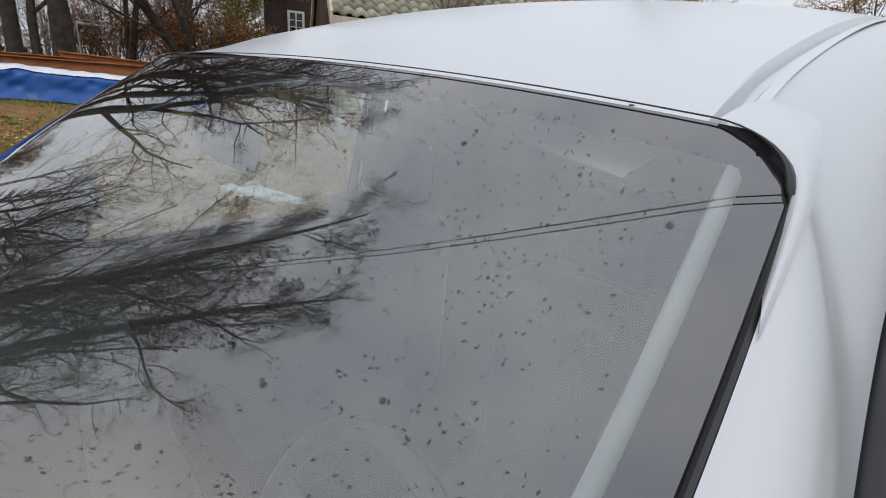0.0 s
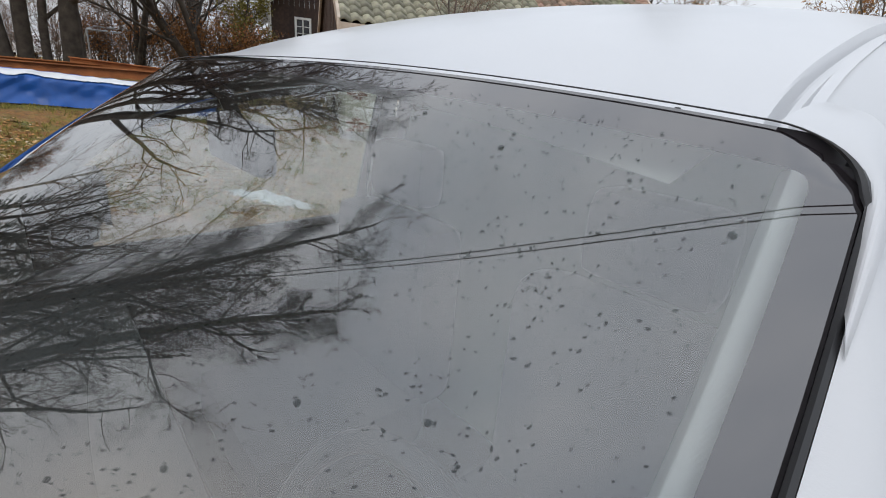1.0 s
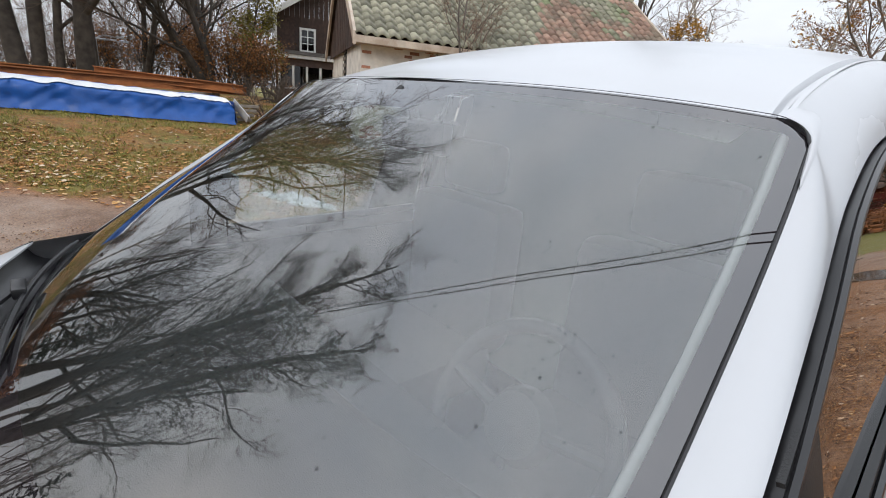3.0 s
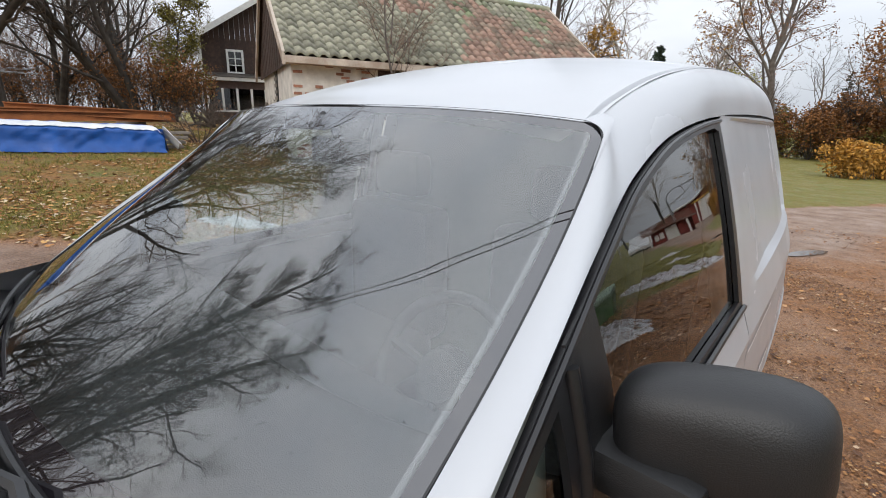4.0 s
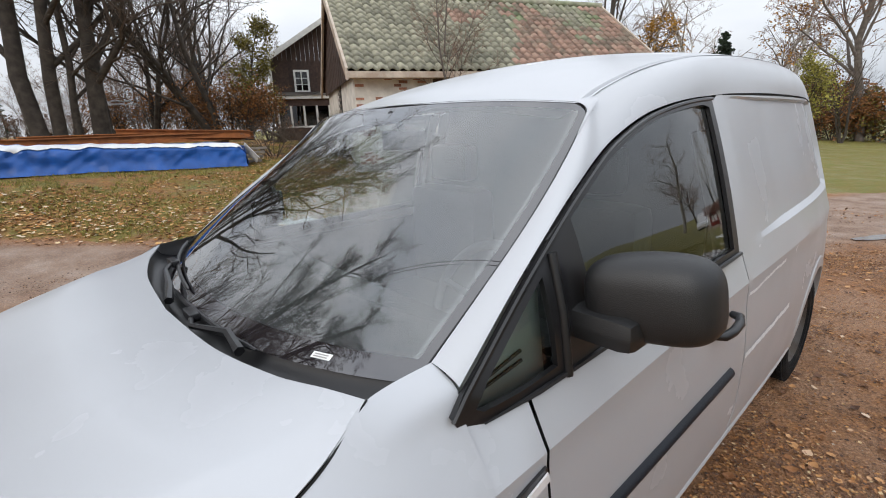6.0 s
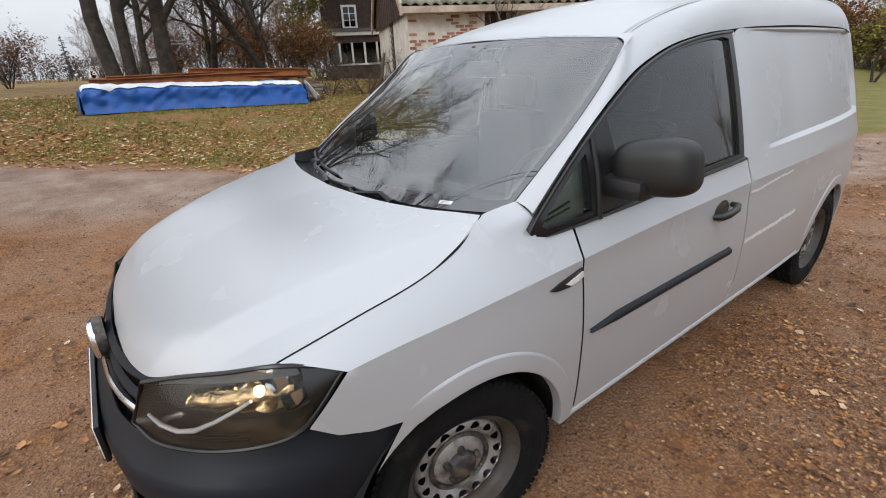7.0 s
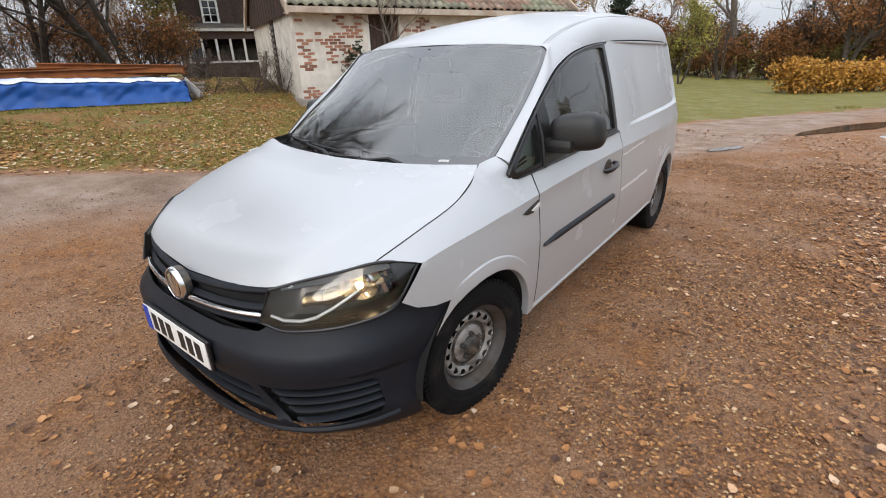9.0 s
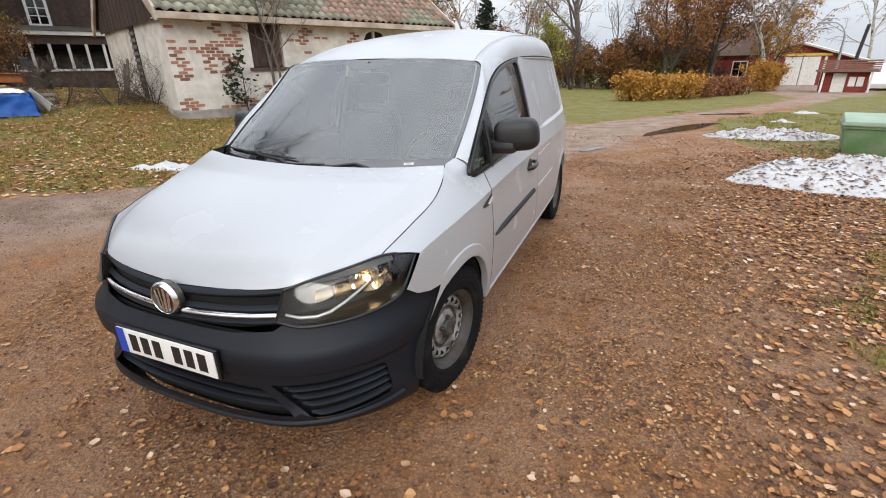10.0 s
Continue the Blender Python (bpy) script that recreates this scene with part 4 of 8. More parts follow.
LAMP_LOW = [(0.470, -0.765, 0.704), (0.56, -0.727, 0.680), (0.66, -0.650, 0.683), (0.755, -0.540, 0.700), (0.812, -0.445, 0.742), (0.816, -0.332, 0.852)]


def lamp_point(a, b, off=0.0):
    p = curve3(LAMP_TOP, a).lerp(curve3(LAMP_LOW, a), b)
    n = Vector((0.62 * (0.4 + 0.8 * a), -0.75, 0.15)).normalized()
    return p + n * (0.014 * math.sin(math.pi * a) * math.sin(math.pi * b) + off)


def van_lamps():
    for sg in (1, -1):
        fl = (lambda v: v) if sg > 0 else (lambda v: Vector((-v.x, v.y, v.z)))
        lamp = part("headlamp", grid_patch(lambda a, b: fl(lamp_point(a, b, -0.075 * min(1, 6 * b * (1 - b), 9 * a * (1 - a)))), 26, 14), M_LAMPDARK, van,
                    "headlamp with smoked housing and lit warm bulb")
        part("lens", facing(grid_patch(lambda a, b: fl(lamp_point(a, b, 0.002)), 26, 14), (sg * 0.4, -1, 0.3)), M_LENS, lamp, "clear lens")
        # black rim
        bm = bmesh.new()
        loop = [fl(lamp_point(q / 24, 0.0, 0.002)) for q in range(25)] + [fl(lamp_point(1 - q / 24, 1.0, 0.002)) for q in range(25)]
        tube(bm, loop + [loop[0]], 0.0055, 6, cap=False)
        part("lamp_rim", bm, M_TRIM, lamp)
        # main reflector bowl
        cx = Vector((0.702, -0.525, 0.795))
        ax = Vector((0.5, -0.85, 0.02)).normalized()
        e1 = ax.cross(Vector((0, 0, 1))).normalized()
        e2 = e1.cross(ax)
        def bowl(a, b):
            r = 0.058 * b
            an = 2 * math.pi * a
            return fl(cx + (e1 * math.cos(an) * 1.15 + e2 * math.sin(an) * 0.82) * r - ax * (0.055 * (1 - b * b) + 0.012))
        part("reflector", grid_patch(bowl, 28, 10), M_REFLECT, lamp, "bright reflector bowl")
        bm = bmesh.new()
        bmesh.ops.create_uvsphere(bm, u_segments=12, v_segments=8, radius=0.014)
        bmesh.ops.translate(bm, vec=fl(cx - ax * 0.028), verts=bm.verts)
        part("bulb", bm, M_BULB, lamp, "lit warm bulb")
        # inner reflector facets between grille and bowl, the bulb's amber glow in their colour
        for k in range(4):
            a0 = 0.20 + 0.13 * k
            bm = grid_patch(lambda a, b: fl(lamp_point(a0 + 0.115 * a, 0.32 - 0.03 * k + (0.30 + 0.05 * k) * b, -0.058 + 0.018 * math.sin(math.pi * b) - 0.012 * a)), 6, 8)
            part("reflector_facet", bm, M_GLOWCHROME, lamp)
        # bezel along the upper edge, and mirror facets beside the bowl
        bm = grid_patch(lambda a, b: fl(lamp_point(0.06 + 0.72 * a, 0.03 + (0.10 + 0.08 * a) * b, -0.010 - 0.012 * b)), 20, 3)
        part("bezel", bm, M_BEZEL, lamp, "grey bezel along the lamp's top")
        for a0, b0, a1, b1, tip in ((0.60, 0.16, 0.69, 0.44, -0.030), (0.705, 0.14, 0.775, 0.36, -0.018), (0.66, 0.46, 0.765, 0.74, -0.026), (0.44, 0.22, 0.49, 0.42, -0.040)):
            bm = grid_patch(lambda a, b: fl(lamp_point(a0 + (a1 - a0) * a, b0 + (b1 - b0) * b, tip - 0.020 * abs(a - 0.4) - 0.014 * b)), 4, 4)
            part("mirror_facet", bm, M_REFLECT, lamp, smooth=False)
        # light guide: low bar that turns up towards the bowl
        G = [fl(lamp_point(a, b, -0.018)) for a, b in ((0.035, 0.80), (0.12, 0.82), (0.22, 0.83), (0.30, 0.78), (0.40, 0.64), (0.50, 0.50), (0.56, 0.42))]
        bm = bmesh.new()
        tube(bm, G, [0.005, 0.0065, 0.0065, 0.0065, 0.0055, 0.005, 0.004], 8)
        part("light_guide", bm, M_DRL, lamp, "white light guide")
        # ribbed floor of the housing
        for k in range(4):
            bm = grid_patch(lambda a, b: fl(lamp_point(0.12 + 0.40 * a, 0.86 + 0.03 * k + 0.016 * b, -0.03 + 0.004 * k)), 12, 2)
            part("housing_rib", bm, M_LAMPDARK, lamp)
        # blanked indicator end
        bm = grid_patch(lambda a, b: fl(lamp_point(0.80 + 0.18 * a, 0.04 + 0.90 * b, -0.012)), 8, 8)
        part("lamp_end", bm, M_TRIM, lamp)


def wheel_mesh(name, at):
    """A tyre with a pressed steel rim; outer face to +x."""
    w = empty(name, at)
    w.parent = van
    R = 0.318
    bm = bmesh.new()
    prof = [(0.195, -0.19), (0.245, -0.205), (0.285, -0.20), (0.305, -0.188)]
    xs = -0.185
    tread = []
    for g in range(5):
        tread += [(R, xs), (R, xs + 0.028), (R - 0.008, xs + 0.030), (R - 0.008, xs + 0.036)]
        xs += 0.038
    prof += tread[:-2] + [(0.308, 0.010), (0.298, 0.018), (0.275, 0.026), (0.245, 0.027), (0.238, 0.0235), (0.215, 0.020), (0.203, 0.010), (0.196, -0.004), (0.19, -0.02)]
    lathe(bm, prof, (0, 0, 0), 72)
    bmesh.ops.recalc_face_normals(bm, faces=bm.faces)
    part("tyre", bm, M_RUBBER, w, "worn muddy black tyre", smooth=False)
    # shoulder tread blocks
    bm = bmesh.new()
    for k in range(72):
        an = 2 * math.pi * k / 72
        m = Matrix.Rotation(an, 4, 'X')
        box(bm, (-0.012, -0.0085, 0.3035), (0.0135, 0.0085, 0.3195), 0.0, m)
        box(bm, (-0.196, -0.0085, 0.3035), (-0.172, 0.0085, 0.3195), 0.0, m)
    bmesh.ops.recalc_face_normals(bm, faces=bm.faces)
    tagged(part("tread", bm, M_RUBBER, w, "worn tread blocks", smooth=False), kind="stuff")
    bm = bmesh.new()
    lathe(bm, [(0.190, -0.18), (0.172, -0.16), (0.168, -0.04), (0.176, -0.012), (0.186, -0.006), (0.196, 0.004), (0.202, 0.010), (0.204, 0.006), (0.2, -0.004)], (0, 0, 0), 64)
    bmesh.ops.recalc_face_normals(bm, faces=bm.faces)
    part("rim", bm, M_RIM, w, "dirty dark grey steel rim")

    def face(a, b):
        r = math.hypot(a, b)
        return Vector((interp(r, [0, 0.03, 0.075, 0.088, 0.100, 0.112, 0.140, 0.158, 0.172], [-0.030, -0.030, -0.034, -0.040, -0.052, -0.040, -0.026, -0.034, -0.065]), a, b))
    circ = [(0.172 * math.cos(2 * math.pi * k / 64), 0.172 * math.sin(2 * math.pi * k / 64)) for k in range(64)]
    holes = []
    for k in range(16):
        ca, sa = math.cos(2 * math.pi * k / 16), math.sin(2 * math.pi * k / 16)
        holes.append([((0.1375 + 0.0165 * math.cos(q * math.pi / 5)) * ca - 0.0180 * math.sin(q * math.pi / 5) * sa,
                       (0.1375 + 0.0165 * math.cos(q * math.pi / 5)) * sa + 0.0180 * math.sin(q * math.pi / 5) * ca) for q in range(10)])
    part("wheel_disc", sheet(circ, face, 0.011, holes, 0.004), M_STEEL, w, "pressed steel disc with round holes")
    # black disc stands in for the shade behind the wheel's holes
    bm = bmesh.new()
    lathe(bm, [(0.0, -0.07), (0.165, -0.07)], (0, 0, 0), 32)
    part("brake_shadow", bm, M_GAPSHADE, w)
    bm = bmesh.new()
    lathe(bm, [(0.0, -0.004), (0.034, -0.006), (0.046, -0.013), (0.050, -0.034)], (0, 0, 0), 24)
    bmesh.ops.recalc_face_normals(bm, faces=bm.faces)
    part("hub_cap", bm, M_DARKSTEEL, w)
    bm = bmesh.new()
    lathe(bm, [(0.092, -0.0405), (0.098, -0.046), (0.104, -0.047), (0.110, -0.0395)], (0, 0, 0), 48)
    part("disc_groove", bm, M_DARKSTEEL, w)
    for k in range(5):
        an = 2 * math.pi * k / 5 + 0.3
        bm = bmesh.new()
        lathe(bm, [(0.0, -0.012), (0.010, -0.013), (0.0125, -0.020), (0.013, -0.036)], (0, 0.056 * math.cos(an), 0.056 * math.sin(an)), 8)
        bmesh.ops.recalc_face_normals(bm, faces=bm.faces)
        part("wheel_bolt", bm, M_DARKSTEEL, w, smooth=False)
    return w


def van_wheels():
    w = wheel_mesh("wheel", (0.832, 0, 0.318))
    for x, y, rz in ((0.828, REAR_AXLE, 0), (-0.832, 0, 171), (-0.828, REAR_AXLE, 180)):
        copy_thing(w, pose(x, y, 0.318, 0, 0, rz))
    w.matrix_basis = pose(0.832, 0, 0.318, 0, 0, -9)


def van_doors():
    for sg in (1, -1):
        fl = (lambda v: v) if sg > 0 else (lambda v: Vector((-v.x, v.y, v.z)))
        def surf(off):
            def q(a, b):
                ft = interp(a, [p[1] for p in FRAME_TOP], [p[2] for p in FRAME_TOP])
                xt = interp(a, [p[1] for p in FRAME_TOP], [p[0] for p in FRAME_TOP])
                x0 = interp(a, [0.26, 0.45, 0.9, 1.6], [0.806, 0.836, 0.850, 0.858])
                k = max(0.0, min(1.0, (b - 1.02) / max(0.05, ft - 1.02)))
                x = x0 + (xt - x0) * k + 0.010 * 4 * k * (1 - k)
                return fl(Vector((x + off, a, b)))
            return q
        def ft(y):
            return interp(y, [p[1] for p in FRAME_TOP], [p[2] for p in FRAME_TOP])
        rise = [(0.300 + 1.266 * q / 26, ft(0.300 + 1.266 * q / 26) - 0.003) for q in range(27)]
        outer = [(0.264, 1.046)] + rise + [(1.561, 1.3), (1.556, 1.050), (0.9, 1.030), (0.444, 1.014), (0.32, 1.006), (0.280, 1.016)]
        quarter = [(0.312, 1.046)] + [(0.345 + 0.175 * q / 6, ft(0.345 + 0.175 * q / 6) - 0.036) for q in range(7)] + [(0.524, 1.050), (0.42, 1.040), (0.33, 1.034)]
        main = [(0.585, 1.064)] + [(0.588 + 0.935 * q / 18, ft(0.588 + 0.935 * q / 18) - 0.024 - 0.010 * (q == 18)) for q in range(19)] + [(1.518, 1.30), (1.512, 1.084), (1.0, 1.068)]
        frm = part("window_frame", sheet(outer, surf(0.010), 0.025, [quarter, main], 0.012, flip=sg < 0), M_TRIM, van, "black window surround")
        part("door_window", facing(sheet(main, surf(-0.004), 0.05), (sg, 0, 0)), M_SIDEGLASS, van, "side window glass")
        part("quarter_window", facing(sheet(quarter, surf(-0.004), 0.05), (sg, 0, 0)), M_SIDEGLASS, van, "small front quarter glass")
        # rubber strips that stand proud of the surround
        bm = bmesh.new()
        top = [surf(0.012)(a, b - 0.006) for a, b in outer[0:28]]
        tube(bm, top, 0.0055, 6)
        part("window_seal", bm, M_TRIM, frm)
        bm = bmesh.new()
        tube(bm, [surf(0.015)(a, b) for a, b in ((0.33, 1.012), (0.46, 1.024), (0.9, 1.041), (1.3, 1.056), (1.555, 1.062))], [0.002, 0.006, 0.007, 0.007, 0.007], 6)
        part("belt_seal", bm, M_TRIM, frm)
        bm = bmesh.new()
        tube(bm, [surf(0.012)(a, b) for a, b in ((0.553, 1.02), (0.555, 1.15), (0.557, 1.265))], 0.011, 8)
        part("window_bar", bm, M_TRIM, frm)
        part("mirror_sail", sheet([(0.56, 1.03), (0.56, 1.29), (0.64, 1.335), (0.67, 1.10), (0.68, 1.03)], surf(0.010), 0.03, thick=0.006, flip=sg < 0), M_MIRRORP, van)

        # door mirror
        def housing(a, b):
            an, bn = (a - 0.5) * math.pi, b * 2 * math.pi
            def se(v, e):
                return math.copysign(abs(v) ** e, v)
            x = 0.117 * se(math.sin(an), 0.55)
            y = 0.072 * se(math.cos(an), 0.6) * se(math.cos(bn), 0.75)
            z = 0.088 * se(math.cos(an), 0.55) * se(math.sin(bn), 0.62)
            if y > 0:
                y *= 0.55
            z *= 1.0 - 0.10 * (x < 0) * abs(x / 0.113)
            z += 0.008 * (x / 0.113)
            return fl(Vector((0.953 + x - 0.012 * (z / 0.088), 0.685 + y + 0.028 * x / 0.113, 1.178 + z)))
        mir = part("door_mirror", grid_patch(housing, 26, 36), M_MIRRORP, van, "black plastic door mirror")
        bm = bmesh.new()
        box(bm, (0.800, 0.580, 1.082), (0.965, 0.695, 1.152), 0.030)
        if sg < 0:
            bmesh.ops.scale(bm, vec=(-1, 1, 1), verts=bm.verts)
            bmesh.ops.reverse_faces(bm, faces=bm.faces)
        part("mirror_arm", bm, M_MIRRORP, mir)
        bm = bmesh.new()
        box(bm, (0.877, 0.712, 1.115), (1.020, 0.728, 1.228), 0.002)
        if sg < 0:
            bmesh.ops.scale(bm, vec=(-1, 1, 1), verts=bm.verts)
            bmesh.ops.reverse_faces(bm, faces=bm.faces)
        part("mirror_glass", bm, M_REFLECT, mir)
        # repeater, handle and rubbing strip
        sp = lambda a, b, o=0.0: fl(side_point(a, b, o))
        rep = part("side_repeater", sheet([(0.285, 0.869), (0.33, 0.882), (0.428, 0.902), (0.434, 0.872), (0.37, 0.857), (0.31, 0.860)], lambda a, b: sp(a, b, 0.007), 0.02, thick=0.006, flip=sg < 0), M_TRIM, van, "clear repeater in a black mount", smooth=False)
        part("repeater_lens", sheet([(0.35, 0.872), (0.426, 0.893), (0.431, 0.874), (0.37, 0.863)], lambda a, b: sp(a, b, 0.012), 0.02, thick=0.004, flip=sg < 0), M_DRL, rep, smooth=False)
        bm = bmesh.new()
        H = [sp(y, z, o) for y, z, o in ((1.275, 0.866, 0.004), (1.29, 0.868, 0.03), (1.33, 0.874, 0.042), (1.39, 0.882, 0.042), (1.425, 0.888, 0.03), (1.435, 0.889, 0.004))]
        tube(bm, H, [0.012, 0.015, 0.015, 0.015, 0.015, 0.012], 8)
        part("door_handle", bm, M_TRIM, van, "black door handle")
        # flat dark oval painted for the shade in the handle's dish
        dish = [(1.35 + 0.062 * math.cos(q * math.pi / 12), 0.877 + 0.045 * math.sin(q * math.pi / 12)) for q in range(24)]
        part("handle_recess_shade", sheet(dish, lambda a, b: sp(a, b, 0.0015 + 0.0), 0.02, thick=0.001, flip=sg < 0), M_DARKSTEEL, van)
        def strip(a, b):
            y = 0.475 + 0.985 * a
            h = 0.020 * min(1.0, 0.25 + a * 5)
            z = 0.664 + (b - 0.5) * 2 * h + 0.006 * a
            return sp(y, z, 0.016 * math.sin(math.pi * b) ** 0.6)
        part("rubbing_strip", grid_patch(strip, 40, 8), M_PLASTIC, van, "black side rubbing strip")
        # pale strips with ragged edges, laid just off the body side
        def side_strip(y0, y1, z0, z1, h, seed):
            def torn(a, b):
                y = y0 + (y1 - y0) * a
                z = z0 + (z1 - z0) * a + h * (b - 0.5) * (1 + 0.5 * noise.noise((y * 30, seed, b * 3))) + 0.006 * noise.noise((y * 9, seed, 0))
                return sp(y, z, 0.0022)
            return facing(grid_patch(torn, 60, 3), (sg, 0, 0))
        part("ragged_strip", side_strip(1.615, 2.22, 0.672, 0.690, 0.020, 3.0 + sg), M_PALESTRIP, van, "pale ragged strip low on the load side")
        part("ragged_strip", side_strip(1.62, 2.10, 0.900, 0.925, 0.012, 8.0 + sg), M_PALESTRIP, van, "thin pale ragged strip below the crease")
        # lid over the sliding rail and wheel lip
        for cy in (0.0, REAR_AXLE):
            rr = 0.372 if cy < 1 else 0.365
            def flare(a, b):
                an = radians(178 - 176 * a) if cy > 1 else radians(119 - 119 * a)
                r = rr + interp(b, [0, 0.2, 0.35, 0.8, 1], [-0.004, -0.004, 0.0, 0.050, 0.058])
                o = interp(b, [0, 0.2, 0.35, 0.8, 1], [-0.030, 0.002, 0.006, 0.005, 0.0005]) * (1 if b < 0.2 else min(1, 9 * a))
                y, z = cy + r * math.cos(an), 0.325 + r * math.sin(an)
                return fl(Vector((side_x(y, min(z, crease_z(y))) + o, y, z)))
            part("arch_lip", facing(grid_patch(flare, 36, 10), (sg, 0, 0)), M_PAINT, van)


M_WHEEL = material("grey_wheel_rim", (0.045, 0.045, 0.048), 0.5, var=0.1)


def van_cabin():
    bm = grid_patch(lambda a, b: Vector(((a * 2 - 1) * 0.74, 0.10 + 0.14 * (a * 2 - 1) ** 2 + 0.52 * b, 0.985 + 0.035 * math.sin(math.pi * b) - 0.10 * max(0, b - 0.8) * 5 * 0.6)), 30, 16)
    dash = part("dashboard", bm, M_DASH, van, "dark grey dashboard")
    bm = bmesh.new()
    box(bm, (-0.72, 0.55, 0.62), (0.72, 0.72, 0.96), 0.05)
    part("dash_front", bm, M_DASH, dash)
    bm = bmesh.new()
    m = Matrix.Translation((0.40, 0.78, 0.985)) @ Matrix.Rotation(radians(62), 4, 'X')
    pts = [m @ Vector((0.185 * math.cos(q * math.pi / 24), 0.185 * math.sin(q * math.pi / 24), 0)) for q in range(49)]
    tube(bm, pts, 0.016, 8, cap=False)
    wheel_ob = part("steering_wheel", bm, M_WHEEL, van, "grey steering wheel behind the windscreen")
    bm = bmesh.new()
    lathe(bm, [(0.0, 0.02), (0.06, 0.015), (0.075, -0.02)], (0, 0, 0), 20, 'z')
    bmesh.ops.transform(bm, matrix=m, verts=bm.verts)
    part("steering_hub", bm, M_DASH, wheel_ob)
    for an in (10, 170, 270):
        bm = bmesh.new()
        c, s = math.cos(radians(an)), math.sin(radians(an))
        tube(bm, [m @ Vector((0.06 * c, 0.06 * s, 0)), m @ Vector((0.18 * c, 0.18 * s, 0))], 0.013, 6)
        part("steering_spoke", bm, M_DASH, wheel_ob)
    for sx in (-0.38, 0.38):
        bm = bmesh.new()
        box(bm, (sx - 0.25, 0.85, 0.55), (sx + 0.25, 1.35, 0.72), 0.05)
        seat = part("seat", bm, M_SEAT, van, "dark fabric seat")
        bm = bmesh.new()
        box(bm, (sx - 0.24, 1.30, 0.66), (sx + 0.24, 1.46, 1.22), 0.06)
        part("backrest", bm, M_SEAT, seat)
        bm = bmesh.new()
        box(bm, (sx - 0.13, 1.36, 1.24), (sx + 0.13, 1.46, 1.42), 0.04)
        part("headrest", bm, M_SEAT, seat)
    def wall(a, b):
        z = 0.42 + 1.20 * b
        x = min(0.72, side_x(1.67, min(z, 1.56)) - 0.05)
        return Vector(((a * 2 - 1) * x, 1.66, min(z, roof_z((a * 2 - 1) * x * 0.9, 1.66) - 0.03)))
    bm = grid_patch(wall, 20, 14, 0.02)
    bulk = part("bulkhead", bm, M_BULK, van, "grey steel bulkhead behind the seats")
    # four short white marks on the bulkhead
    for x, z in ((-0.276, 1.209), (-0.413, 1.214), (0.261, 1.161), (0.403, 1.156)):
        bm = bmesh.new()
        box(bm, (x - 0.006, 1.650, z - 0.030), (x + 0.006, 1.6545, z + 0.030), 0.0, Matrix.Translation((x, 0, z)) @ Matrix.Rotation(radians(-8), 4, 'Y') @ Matrix.Translation((-x, 0, -z)))
        part("white_mark", bm, M_WHITE, bulk, "short white upright mark")
    bm = grid_patch(lambda a, b: Vector(((a * 2 - 1) * 0.60, 0.86 + 0.78 * b, roof_z((a * 2 - 1) * 0.6, 0.86 + 0.78 * b) - 0.035)), 10, 10)
    part("headlining", bm, M_CABIN, van)
    for sg in (1, -1):
        bm = bmesh.new()
        tube(bm, [Vector((sg * (p[0] - 0.026), p[1] + 0.018, p[2] - 0.022)) for p in WS_EDGE], 0.013, 8)
        part("pillar_trim", bm, M_CABIN, van, "light grey pillar trim")
        bm = bmesh.new()
        tube(bm, [Vector((sg * (side_x(1.55, z) - 0.05), 1.57, z)) for z in (0.5, 0.9, 1.06, 1.3, 1.46)], 0.028, 8)
        part("pillar_trim", bm, M_CABIN, van)
        bm = grid_patch(lambda a, b: Vector((sg * (side_x(0.5 + 1.05 * a, 0.45 + 0.56 * b) - 0.06), 0.5 + 1.05 * a, 0.45 + 0.56 * b)), 10, 6)
        part("door_card", bm, M_DASH, van)
    for sg in (1, -1):
        def side_trim(a, b):
            return Vector((sg * (0.775 + 0.03 * a - 0.03 * b), 0.30 + 0.24 * a, 1.00 + 0.18 * b * (0.35 + a)))
        trim = part("dash_side", facing(grid_patch(side_trim, 8, 6), (sg, 0, 0)), M_CABIN, van, "pale grey side of the dashboard")
        for q in range(2):
            bm = bmesh.new()
            tube(bm, [side_trim(0.35, 0.28 + 0.10 * q) + Vector((sg * 0.004, 0, 0)), side_trim(0.75, 0.30 + 0.10 * q) + Vector((sg * 0.004, 0, 0))], 0.004, 6)
            part("vent_slot", bm, M_TRIM, trim)
    bm = bmesh.new()
    box(bm, (-0.11, 0.80, 1.43), (0.11, 0.83, 1.50), 0.012)
    im = part("cabin_mirror", bm, M_TRIM, van)
    bm = bmesh.new()
    tube(bm, [(0, 0.815, 1.49), (0, 0.80, 1.53), (0, 0.765, 1.555)], 0.012, 6)
    part("mirror_stalk", bm, M_TRIM, im)


van_panels()
van_glass()
van_nose()
van_lamps()
van_wheels()
van_doors()
van_cabin()


# ---- buildings ----
M_PLASTER = material("stained_white_render", (0.62, 0.58, 0.52), 0.9, var=0.18, scale=3.5, bump=0.35, bump_scale=25,
                     second=(0.36, 0.32, 0.27), second_scale=1.6, second_pos=(0.5, 0.78))
M_BRICK = material("old_red_brick", (0.27, 0.125, 0.08), 0.9, var=0.3, scale=20, bump=0.4, bump_scale=60, island=0.35)
M_TILE = material("mossy_roof_tile", (0.25, 0.235, 0.18), 0.85, var=0.35, scale=6, bump=0.4, bump_scale=40, island=0.3,
                  second=(0.15, 0.175, 0.095), second_scale=1.2, second_pos=(0.42, 0.62))
M_TILERED = material("worn_red_roof_tile", (0.29, 0.185, 0.14), 0.85, var=0.35, scale=6, bump=0.4, bump_scale=40, island=0.3,
                     second=(0.2, 0.16, 0.12), second_scale=2.0)
